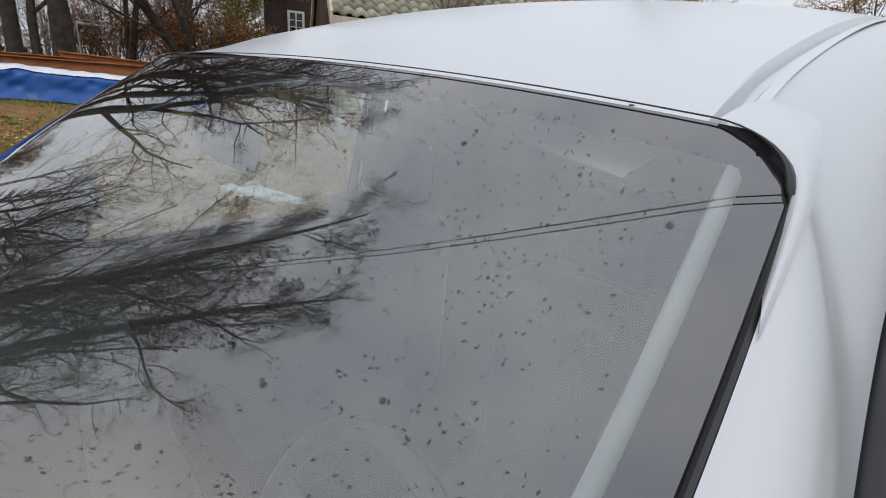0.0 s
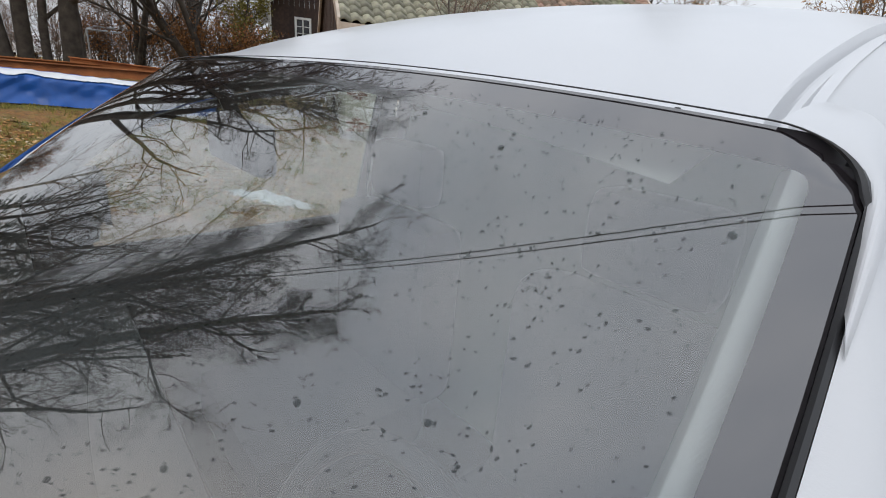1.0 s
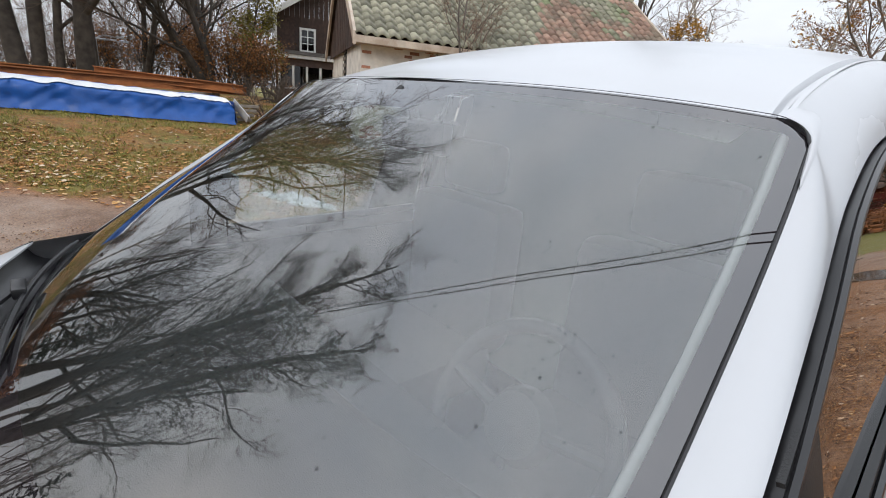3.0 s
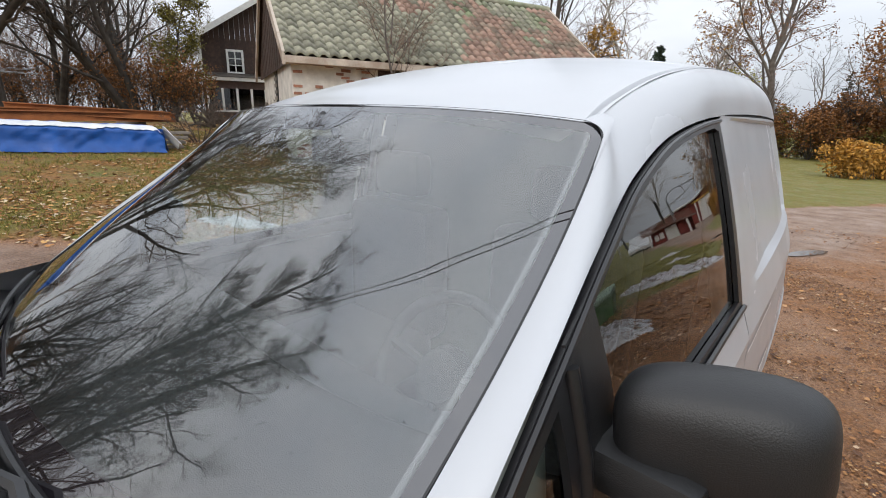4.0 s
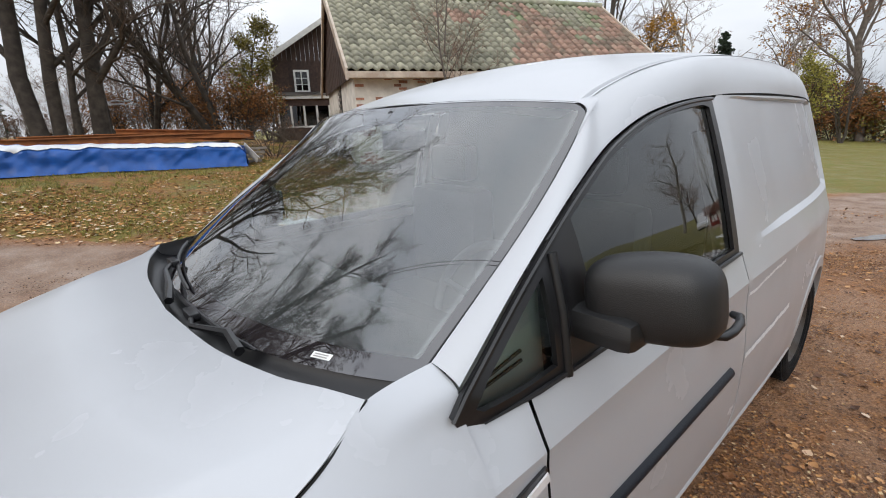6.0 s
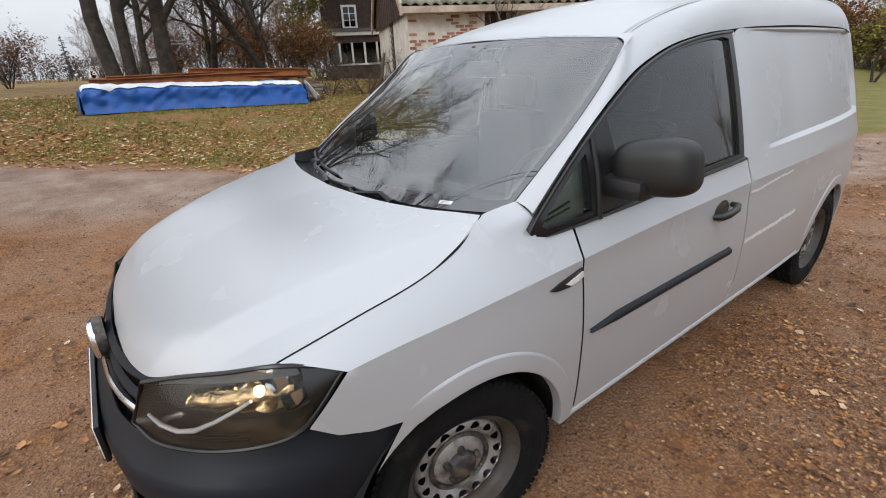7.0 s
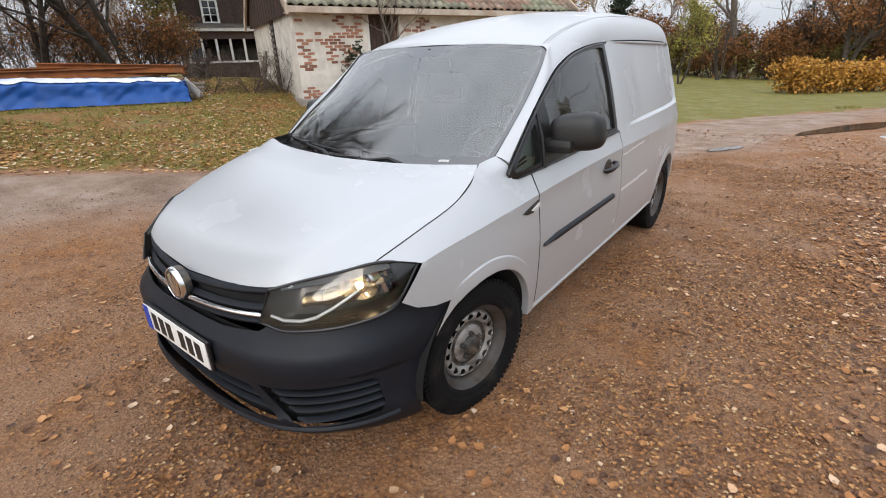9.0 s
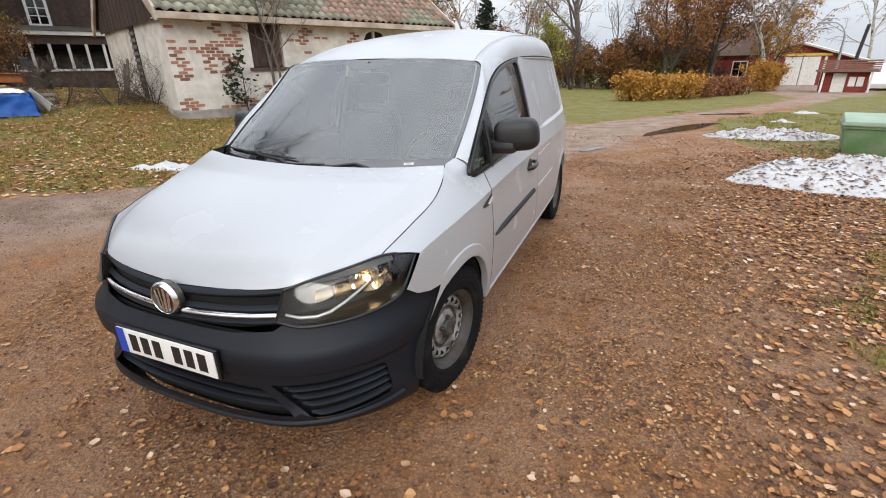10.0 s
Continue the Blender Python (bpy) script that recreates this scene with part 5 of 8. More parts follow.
M_BROWNBOARD = material("dark_brown_board", (0.045, 0.024, 0.016), 0.75, var=0.35, scale=9, bump=0.3, bump_scale=40, island=0.25)
M_WHITEWOOD = material("white_painted_wood", (0.66, 0.65, 0.61), 0.6, var=0.12, scale=6, bump=0.15)
M_CREAMWOOD = material("weathered_cream_board", (0.52, 0.44, 0.36), 0.7, var=0.2, scale=6, bump=0.2, second=(0.34, 0.26, 0.20), second_scale=3.0)
M_SHUTTER = material("weathered_brown_shutter", (0.075, 0.045, 0.036), 0.8, var=0.3, scale=10, bump=0.3, island=0.2)
M_GREYPLANK = material("grey_weathered_plank", (0.17, 0.145, 0.12), 0.9, var=0.35, scale=8, bump=0.4, bump_scale=50, island=0.3)
M_STONE = material("plinth_stone", (0.27, 0.24, 0.215), 0.9, var=0.3, scale=5, bump=0.5, bump_scale=20)
M_REDWOOD = material("red_painted_board", (0.20, 0.032, 0.022), 0.8, var=0.2, scale=5, bump=0.2, island=0.12)
M_SHELTERSLAT = material("faded_brown_slat", (0.20, 0.10, 0.075), 0.8, var=0.25, scale=8, bump=0.2)
M_PANE = glass_material("house_pane", (0.25, 0.27, 0.28), 1.5, 1.6)
# near-black colour that stands in for the shade inside rooms
M_INDOORSHADE = material("indoor_shade", (0.02, 0.018, 0.017), 0.9)
M_GREYMETAL = material("galvanised_steel", (0.36, 0.37, 0.38), 0.45, 0.7, var=0.15)
M_ROOFGREY = material("grey_sheet_roof", (0.40, 0.40, 0.40), 0.6, var=0.2, scale=2)
M_YELLOWPAINT = material("yellow_painted_beam", (0.62, 0.42, 0.06), 0.5, var=0.1)


def board_wall(parent, x0, x1, z0, ztop, y, mat, w=0.16, depth=0.02, name="board"):
    """Upright boards in the plane y of the parent; ztop may follow x."""
    n = max(1, int((x1 - x0) / w))
    for k in range(n):
        a = x0 + (x1 - x0) * k / n
        b = x0 + (x1 - x0) * (k + 1) / n - 0.008
        t0, t1 = (ztop(a), ztop(b)) if callable(ztop) else (ztop, ztop)
        if max(t0, t1) - z0 < 0.05:
            continue
        d = depth * (1.0 if k % 2 else 0.6)
        bm = bmesh.new()
        q = [bm.verts.new(v) for v in ((a, y, z0), (b, y, z0), (b, y, t1), (a, y, t0), (a, y - d, z0), (b, y - d, z0), (b, y - d, t1), (a, y - d, t0))]
        for f in ((0, 3, 2, 1), (4, 5, 6, 7), (0, 1, 5, 4), (1, 2, 6, 5), (2, 3, 7, 6), (3, 0, 4, 7)):
            bm.faces.new([q[i] for i in f])
        part(name, bm, mat, parent, smooth=False)


def slab(name, lo, hi, mat, parent, bevel=0.008, label="", smooth=False):
    bm = bmesh.new()
    box(bm, lo, hi, bevel)
    return part(name, bm, mat, parent, label, smooth)


def window_unit(parent, x, z, w, h, y, cols=2, rows=3, mat=None):
    """A casement in the plane y of the parent, its outside towards -y."""
    mat = mat or M_WHITEWOOD
    # dark sheet behind the pane, in place of an unlit room
    win = slab("window", (x, y + 0.03, z), (x + w, y + 0.05, z + h), M_INDOORSHADE, parent, 0)
    f = 0.09
    for lo, hi in (((x - f, y - 0.03, z - f), (x, y + 0.04, z + h + f)), ((x + w, y - 0.03, z - f), (x + w + f, y + 0.04, z + h + f)),
                   ((x, y - 0.03, z - f), (x + w, y + 0.04, z)), ((x, y - 0.03, z + h), (x + w, y + 0.04, z + h + f))):
        slab("frame_piece", lo, hi, mat, win, 0.006)
    for c in range(1, cols):
        q = x + w * c / cols
        slab("glazing_bar", (q - 0.025, y - 0.012, z), (q + 0.025, y + 0.03, z + h), mat, win, 0.004)
    for r in range(1, rows):
        q = z + h * r / rows
        slab("glazing_bar", (x, y - 0.008, q - 0.015), (x + w, y + 0.028, q + 0.015), mat, win, 0.004)
    slab("pane", (x, y + 0.008, z), (x + w, y + 0.014, z + h), M_PANE, win, 0)
    return win


def pantile(mat):
    """One S-shaped tile, lying in its own xy plane, up the slope along y."""
    bm = bmesh.new()
    n = 8
    rows = []
    for y, lift in ((0.0, 0.026), (0.30, 0.0)):
        rows.append([bm.verts.new((0.222 * i / n, y, lift + 0.027 * math.sin(2 * math.pi * (i / n) - 0.6))) for i in range(n + 1)])
    low = [bm.verts.new(v.co - Vector((0, 0, 0.030))) for v in rows[0]]
    for i in range(n):
        bm.faces.new((rows[0][i], rows[0][i + 1], rows[1][i + 1], rows[1][i]))
        bm.faces.new((low[i], low[i + 1], rows[0][i + 1], rows[0][i]))
    me = bpy.data.meshes.new("roof_tile")
    bm.to_mesh(me)
    bm.free()
    me.materials.append(mat)
    me.shade_smooth()
    return me


def outbuilding():
    """The low rendered stable with a tiled roof and a boarded gable."""
    g0 = 0.58
    ob = tagged(empty("outbuilding", (-6.9, 4.9, g0), 67.0), "low rendered brick stable with a mossy tiled roof", "stable")
    L, D, E, RZ = 7.3, 5.0, 2.07, 3.85
    pitch = math.atan2(RZ - E, D / 2)
    # walls: the front has openings
    wx0, wx1, wz0, wz1 = 1.62, 2.33, 0.98, 1.86
    ax0, ax1, az0, az1 = 4.55, 5.25, 1.05, 1.75
    def flat(y):
        return lambda a, b: Vector((a, y, b))
    arch_w = [(ax0, az0), (ax1, az0), (ax1, az1 - 0.12)] + [(ax0 + (ax1 - ax0) * (0.5 + 0.5 * math.cos(radians(q))), az1 - 0.12 + 0.2 * math.sin(radians(q))) for q in (30, 60, 90, 120, 150)] + [(ax0, az1 - 0.12)]
    front = [(0, -0.4), (L, -0.4), (L, E), (0, E)]
    part("front_wall", sheet(front, flat(0.0), 0.4, [[(wx0, wz0), (wx1, wz0), (wx1, wz1), (wx0, wz1)], arch_w], 0.3), M_PLASTER, ob, "patchy white render over brick", smooth=False)
    # dark sheet across the stable, standing for its unlit inside
    slab("room_shade", (0.3, 0.6, 0), (L - 0.3, 0.65, E), M_INDOORSHADE, ob, 0)
    slab("gable_wall", (0.004, 0.012, -0.5), (0.32, D, E + 0.02), M_PLASTER, ob, 0.02, "plain white rendered end wall")
    slab("far_wall", (L - 0.32, 0.012, -0.5), (L - 0.004, D, E), M_PLASTER, ob, 0.02)
    slab("back_wall", (0.3, D - 0.3, -0.5), (L - 0.3, D - 0.004, E), M_PLASTER, ob, 0.02)
    slab("plinth", (-0.06, -0.07, -0.6), (L + 0.05, 0.0, 0.20), M_STONE, ob, 0.03, "rough grey plinth")
    slab("plinth", (-0.07, -0.06, -0.6), (0.0, D, 0.22), M_STONE, ob, 0.03)
    # boarded gable over the end wall, standing out from it
    def gz(q):
        return E + (RZ - E) * (1 - abs(q - D / 2) / (D / 2)) + 0.02
    ge = empty("gable_boards")
    ge.parent = ob
    ge.matrix_basis = pose(-0.06, D, 0, 0, 0, -90)
    board_wall(ge, -0.05, D + 0.1, E - 0.22, lambda q: gz(max(0, min(D, q))) - 0.02, 0.0, M_BROWNBOARD, 0.17)
    ge2 = empty("far_gable_boards")
    ge2.parent = ob
    ge2.matrix_basis = pose(L + 0.05, 0, 0, 0, 0, 90)
    board_wall(ge2, 0, D, E - 0.1, lambda q: gz(q) - 0.02, 0.0, M_BROWNBOARD, 0.22)
    # shutter and sill in the front opening
    sh = slab("shutter", (wx0, 0.10, wz0), (wx1, 0.13, wz1), M_SHUTTER, ob, 0.004, "weathered brown shutter")
    for k in range(4):
        a = wx0 + (wx1 - wx0) * k / 4
        slab("shutter_board", (a + 0.006, 0.075, wz0 + 0.02), (a + (wx1 - wx0) / 4 - 0.006, 0.105, wz1 - 0.02), M_SHUTTER, sh, 0.004)
    slab("window_sill", (wx0 - 0.08, -0.05, wz0 - 0.07), (wx1 + 0.08, 0.12, wz0), M_SHUTTER, ob, 0.01)
    slab("window_reveal", (wx0 - 0.06, -0.012, wz0), (wx0, 0.02, wz1 + 0.06), M_WHITEWOOD, ob, 0.004)
    slab("window_reveal", (wx1, -0.012, wz0), (wx1 + 0.06, 0.02, wz1 + 0.06), M_WHITEWOOD, ob, 0.004)
    # arched window, its unlit inside a near-black sheet
    slab("arched_window", (ax0, 0.12, az0), (ax1, 0.15, az1 + 0.1), M_INDOORSHADE, ob, 0, "small arched window")
    for q in (0.0, 0.5, 1.0):
        a = ax0 + (ax1 - ax0) * q
        slab("frame_piece", (a - 0.03, 0.06, az0), (a + 0.03, 0.12, az1 + (0.06 if q == 0.5 else -0.1)), M_WHITEWOOD, ob, 0.004)
    bm = bmesh.new()
    tube(bm, [Vector((ax0 + (ax1 - ax0) * (0.5 + 0.5 * math.cos(radians(q))), 0.03, az1 - 0.12 + 0.2 * math.sin(radians(q)))) for q in range(0, 181, 20)], 0.045, 6)
    part("arch_trim", bm, M_WHITEWOOD, ob)
    # louvred slot with slats in the end wall, shade behind them painted near-black
    slab("slot", (-0.012, 2.05, 0.15), (0.006, 2.42, 1.95), M_INDOORSHADE, ob, 0)
    for k in range(13):
        slab("slot_slat", (-0.035, 2.06, 0.2 + 0.135 * k), (-0.014, 2.41, 0.27 + 0.135 * k), M_GREYPLANK, ob, 0.004)
    # roof: rafters' sheet, barge boards, fascia
    ov, og = 0.30, 0.16
    def slope(x, s, lift=0.0):
        """Place on the front slope: s metres up from the eave edge."""
        y = -ov + s * math.cos(pitch)
        z = E - ov * math.tan(pitch) + 0.10 + s * math.sin(pitch)
        return Vector((x, y - lift * math.sin(pitch), z + lift * math.cos(pitch)))
    SL = (D / 2 + ov) / math.cos(pitch)
    bm = bmesh.new()
    for side in (0, 1):
        pts = [slope(-og, 0), slope(L + og, 0), slope(L + og, SL), slope(-og, SL)]
        if side:
            pts = [Vector((p.x, D - p.y, p.z)) for p in pts][::-1]
        bm.faces.new([bm.verts.new(p) for p in pts])
    bmesh.ops.solidify(bm, geom=bm.faces[:], thickness=0.05)
    roof_ob = part("roof", bm, M_BROWNBOARD, ob, "mossy grey-green pantile roof", smooth=False)
    for x in (-og - 0.03, L + og - 0.02):
        for side in (0, 1):
            bm = bmesh.new()
            a, b = slope(x, -0.05), slope(x, SL + 0.02)
            if side:
                a, b = Vector((a.x, D - a.y, a.z)), Vector((b.x, D - b.y, b.z))
            q = []
            for p in (a, b):
                for dx, dz in ((0, -0.13), (0.05, -0.13), (0.05, 0.09), (0, 0.09)):
                    q.append(bm.verts.new(p + Vector((dx, 0, dz))))
            for f in ((0, 1, 2, 3), (7, 6, 5, 4), (0, 4, 5, 1), (1, 5, 6, 2), (2, 6, 7, 3), (3, 7, 4, 0)):
                bm.faces.new([q[i] for i in f])
            part("barge_board", bm, M_CREAMWOOD, ob, "weathered cream barge board", smooth=False)
    e = slope(0, 0)
    slab("fascia", (-og, e.y - 0.03, e.z - 0.12), (L + og, e.y, e.z + 0.0), M_CREAMWOOD, ob, 0.006, "weathered cream eaves board")
    slab("soffit", (-og, e.y, e.z - 0.115), (L + og, 0.0, e.z - 0.09), M_CREAMWOOD, ob, 0)
    bm = bmesh.new()
    tube(bm, [slope(-og, SL, 0.05), slope(L * 0.5, SL, 0.05), slope(L + og, SL, 0.05)], 0.085, 10)
    part("ridge", bm, M_TILE, roof_ob)
    # tiles: the near stretch as pieces, the rest joined
    kinds = [pantile(M_TILE), pantile(M_TILERED)]
    pw, ph = 0.200, 0.235
    cols, rows = int((L + 2 * og) / pw), int(SL / ph)
    made = 0
    rest = [[[], []], [[], []]]
    base = [v.co.copy() for v in kinds[0].vertices]
    polys = [tuple(p.vertices) for p in kinds[0].polygons]
    for c in range(cols):
        for r in range(rows):
            p = slope(-og + pw * c, ph * r - 0.02, 0.045)
            m = Matrix.Translation(p) @ Matrix.Rotation(pitch, 4, 'X') @ Matrix.Rotation(random.uniform(-0.015, 0.015), 4, 'Z')
            # moss at the near end, cleaner red tiles towards the far one
            red = p.x / L - 0.62 + 0.75 * noise.noise((p.x * 0.55, r * 0.20, 6.0)) + random.gauss(0, 0.07) > 0
            if made < 300:
                t = new("roof_tile", kinds[red])
                t.parent = roof_ob
                t.matrix_basis = m
                made += 1
            else:
                rv, rf = rest[red]
                k = len(rv)
                rv += [m @ v for v in base]
                rf += [tuple(i + k for i in f) for f in polys]
    for (rv, rf), mat in zip(rest, (M_TILE, M_TILERED)):
        me2 = bpy.data.meshes.new("far_tiles")
        me2.from_pydata(rv, [], rf)
        me2.materials.append(mat)
        me2.shade_smooth()
        t = tagged(new("far_tiles", me2), kind="stuff")
        t.parent = roof_ob
    # bare brick where the render has fallen
    bmb = bmesh.new()
    box(bmb, (0, -0.014, 0), (0.185, 0.03, 0.052), 0.006)
    mb = bpy.data.meshes.new("brick")
    bmb.to_mesh(mb)
    bmb.free()
    mb.materials.append(M_BRICK)
    for r in range(29):
        z = 0.20 + 0.0625 * r
        for c in range(36):
            x = 0.02 + 0.196 * c + (0.098 if r % 2 else 0)
            if wx0 - 0.26 < x < wx1 + 0.05 and wz0 - 0.1 < z < wz1 + 0.05:
                continue
            d = 0.9 * noise.noise((x * 1.5, z * 2.3, 11.3)) + 0.8 * noise.noise((x * 4.1, z * 6.5, 4.4)) + 0.35 * noise.noise((x * 9, z * 14, 2.0))
            lim = 0.12 + 0.10 * min(x, 3.0) / 2 if x < 3.2 else 0.46
            if x < 0.25:
                lim -= 0.22
            if z > 1.86 and x > 2.4:
                lim = 0.38
            if d > lim and x < 7.2:
                t = new("brick", mb)
                t.parent = ob
                t.matrix_basis = pose(x, random.uniform(-0.002, 0.009), z, random.uniform(-2, 2), random.uniform(-1, 1), random.uniform(-2, 2)) @ Matrix.Diagonal((random.uniform(0.72, 1.0), 1, random.uniform(0.85, 1.05), 1))
    # planks leaning on the end wall
    for k in range(5):
        bm = bmesh.new()
        box(bm, (-0.06, -0.02, 0), (0.06, 0.02, 1.25 - 0.12 * k), 0.006)
        p = part("leaning_plank", bm, M_GREYPLANK, None, smooth=False)
        wy = 1.75 + 0.14 * k
        m = Matrix.Translation((-6.9, 4.9, g0)) @ Matrix.Rotation(radians(67.0), 4, 'Z') @ pose(-0.55 + 0.06 * k, wy, 0.02, 8 - 4 * k, 18 + 1.5 * k, 70)
        p.matrix_basis = m
        tagged(p, "grey weathered plank leaning on the stable's end wall", "plank", group="leaning planks")


def timber_house():
    """The tall brown boarded house behind, with its glazed porch."""
    ob = tagged(empty("timber_house", (-20.6, 8.95, 1.1), 67.0), "dark brown boarded house with white windows and porch", "house")
    W, D, E, RZ = 5.8, 7.0, 3.5, 5.35
    slab("core", (0.06, 0.06, -0.5), (W - 0.06, D, E), M_BROWNBOARD, ob, 0)
    def gz(q):
        return E + (RZ - E) * (1 - abs(q - W / 2) / (W / 2))
    board_wall(ob, 0.0, W, 0.0, gz, 0.05, M_BROWNBOARD, 0.2)
    bm = bmesh.new()
    for s in (1, -1):
        pts = [Vector((W / 2, -0.5, RZ + 0.12)), Vector((W / 2, D + 0.3, RZ + 0.12)), Vector((W / 2 - s * (W / 2 + 0.55), D + 0.3, E - 0.25)), Vector((W / 2 - s * (W / 2 + 0.55), -0.5, E - 0.25))]
        bm.faces.new([bm.verts.new(p) for p in (pts if s > 0 else pts[::-1])])
    bmesh.ops.solidify(bm, geom=bm.faces[:], thickness=0.12)
    part("roof", bm, M_ROOFGREY, ob, smooth=False)
    for s in (1, -1):
        bm = bmesh.new()
        a, b = Vector((W / 2, -0.53, RZ + 0.12)), Vector((W / 2 - s * (W / 2 + 0.57), -0.53, E - 0.27))
        q = []
        for p in (a, b):
            for dy, dz in ((0, -0.2), (0.04, -0.2), (0.04, 0.05), (0, 0.05)):
                q.append(bm.verts.new(p + Vector((0, dy, dz))))
        for f in ((0, 1, 2, 3), (7, 6, 5, 4), (0, 4, 5, 1), (1, 5, 6, 2), (2, 6, 7, 3), (3, 7, 4, 0)):
            bm.faces.new([q[i] for i in f])
        bmesh.ops.recalc_face_normals(bm, faces=bm.faces)
        part("barge_board", bm, M_WHITEWOOD, ob, smooth=False)
    slab("corner_board", (-0.03, -0.01, 1.7), (0.09, 0.06, E), M_WHITEWOOD, ob)
    window_unit(ob, 1.12, 2.18, 0.52, 0.82, 0.02, 2, 3)
    # porch with a row of panes
    slab("porch_wall", (0.1, -1.30, -0.5), (W, 0.0, 0.52), M_BROWNBOARD, ob)
    slab("porch_head", (0.1, -1.34, 1.42), (W, 0.0, 1.72), M_SHUTTER, ob)
    slab("porch_fascia", (-0.15, -1.50, 1.72), (W + 0.1, 0.0, 1.86), M_WHITEWOOD, ob)
    bm = bmesh.new()
    q = [bm.verts.new(v) for v in ((-0.2, -1.55, 1.87), (W + 0.1, -1.55, 1.87), (W + 0.1, 0.0, 2.12), (-0.2, 0.0, 2.12))]
    bm.faces.new(q)
    bmesh.ops.solidify(bm, geom=bm.faces[:], thickness=0.04)
    part("porch_roof", bm, M_GREYPLANK, ob, smooth=False)
    # dark sheet for the shade inside the porch
    slab("porch_shade", (0.2, -0.9, 0.5), (W - 0.1, -0.85, 1.45), M_INDOORSHADE, ob, 0)
    slab("porch_sill", (0.1, -1.36, 0.48), (W, -1.22, 0.56), M_WHITEWOOD, ob)
    for k in range(10):
        x = 0.12 + 0.56 * k
        slab("porch_mullion", (x, -1.34, 0.54), (x + 0.09, -1.24, 1.44), M_WHITEWOOD, ob, 0.004)
        slab("pane", (x + 0.09, -1.29, 0.56), (x + 0.56, -1.285, 1.43), M_PANE, ob, 0)


def red_barn():
    z0 = ground_z(13, 52) - 0.2
    ob = tagged(empty("red_barn", (7.2, 52.4, z0), -2), "red boarded barn with tall pale doors", "barn")
    W, E, RZ, D = 13.2, 1.75, 3.75, 14.0
    slab("core", (0, 0.05, -0.5), (W, D, E), M_REDWOOD, ob, 0)
    def gz(q):
        return E + (RZ - E) * (1 - abs(q - W * 0.5) / (W * 0.5))
    board_wall(ob, 0, W, 0, gz, 0.05, M_REDWOOD, 0.3)
    bm = bmesh.new()
    a = W * 0.5
    for x1, z1 in ((-0.4, E - 0.15), (W + 0.4, E - 0.1)):
        pts = [Vector((a, -0.4, RZ + 0.1)), Vector((a, D, RZ + 0.1)), Vector((x1, D, z1)), Vector((x1, -0.4, z1))]
        bm.faces.new([bm.verts.new(p) for p in pts])
    bmesh.ops.solidify(bm, geom=bm.faces[:], thickness=0.16)
    part("roof", bm, M_ROOFGREY, ob, smooth=False)
    for x1, z1 in ((-0.4, E - 0.15), (W + 0.4, E - 0.1)):
        bm = bmesh.new()
        tube(bm, [(a, -0.43, RZ + 0.08), (x1, -0.43, z1)], 0.11, 4)
        part("barge_board", bm, M_WHITEWOOD, ob, smooth=False)
    for k in range(2):
        d = slab("barn_door", (5.8 + 1.35 * k, -0.05, 0.05), (7.1 + 1.35 * k, 0.0, 2.62), M_WHITEWOOD, ob, 0.01, "pale grey barn door")
        for j in range(3):
            slab("door_board", (5.84 + 1.35 * k + 0.42 * j, -0.075, 0.1), (6.22 + 1.35 * k + 0.42 * j, -0.05, 2.57), M_WHITEWOOD, d, 0.006)
    slab("door_beam", (5.2, -0.16, 2.68), (9.2, -0.04, 2.9), M_YELLOWPAINT, ob, 0.02, "yellow beam over the doors")
    slab("corner_board", (8.75, -0.03, 0), (8.93, 0.06, 2.6), M_WHITEWOOD, ob)


def notice_shelter():
    z0 = ground_z(12.2, 34) - 0.18
    ob = tagged(empty("notice_shelter", (11.35, 34.2, z0), -10), "small red wooden shelter with a slatted roof edge", "shelter")
    W, D, H = 2.1, 1.8, 1.30
    slab("back_wall", (0, D - 0.08, 0), (W, D, H), M_REDWOOD, ob)
    slab("side_wall", (0, 0, 0), (0.08, D - 0.08, H), M_REDWOOD, ob)
    slab("side_wall", (W - 0.08, 0, 0), (W, D - 0.08, H), M_REDWOOD, ob)
    slab("front_wall", (0.08, 0.0, 0), (0.42, 0.06, H), M_REDWOOD, ob)
    slab("front_wall", (1.10, 0.0, 0), (W - 0.08, 0.06, H), M_REDWOOD, ob)
    slab("door", (0.44, 0.01, 0.02), (1.08, 0.05, H - 0.05), M_WHITEWOOD, ob, 0.01, "pale door")
    for k in range(2):
        slab("notice", (1.22 + 0.38 * k, -0.03, 0.52), (1.53 + 0.38 * k, 0.0, 1.05), M_WHITE, ob, 0.004, "white notice sheet")
    for k in range(6):
        slab("roof_slat", (-0.35, -0.5, H + 0.02 + 0.115 * k), (W + 0.35, -0.44, H + 0.10 + 0.115 * k), M_SHELTERSLAT, ob, 0.01)
    slab("roof", (-0.3, -0.45, H + 0.02), (W + 0.3, D + 0.2, H + 0.12), M_GREYPLANK, ob)
    for x in (-0.1, W):
        slab("post", (x, -0.42, 0), (x + 0.1, -0.32, H), M_WHITEWOOD, ob)


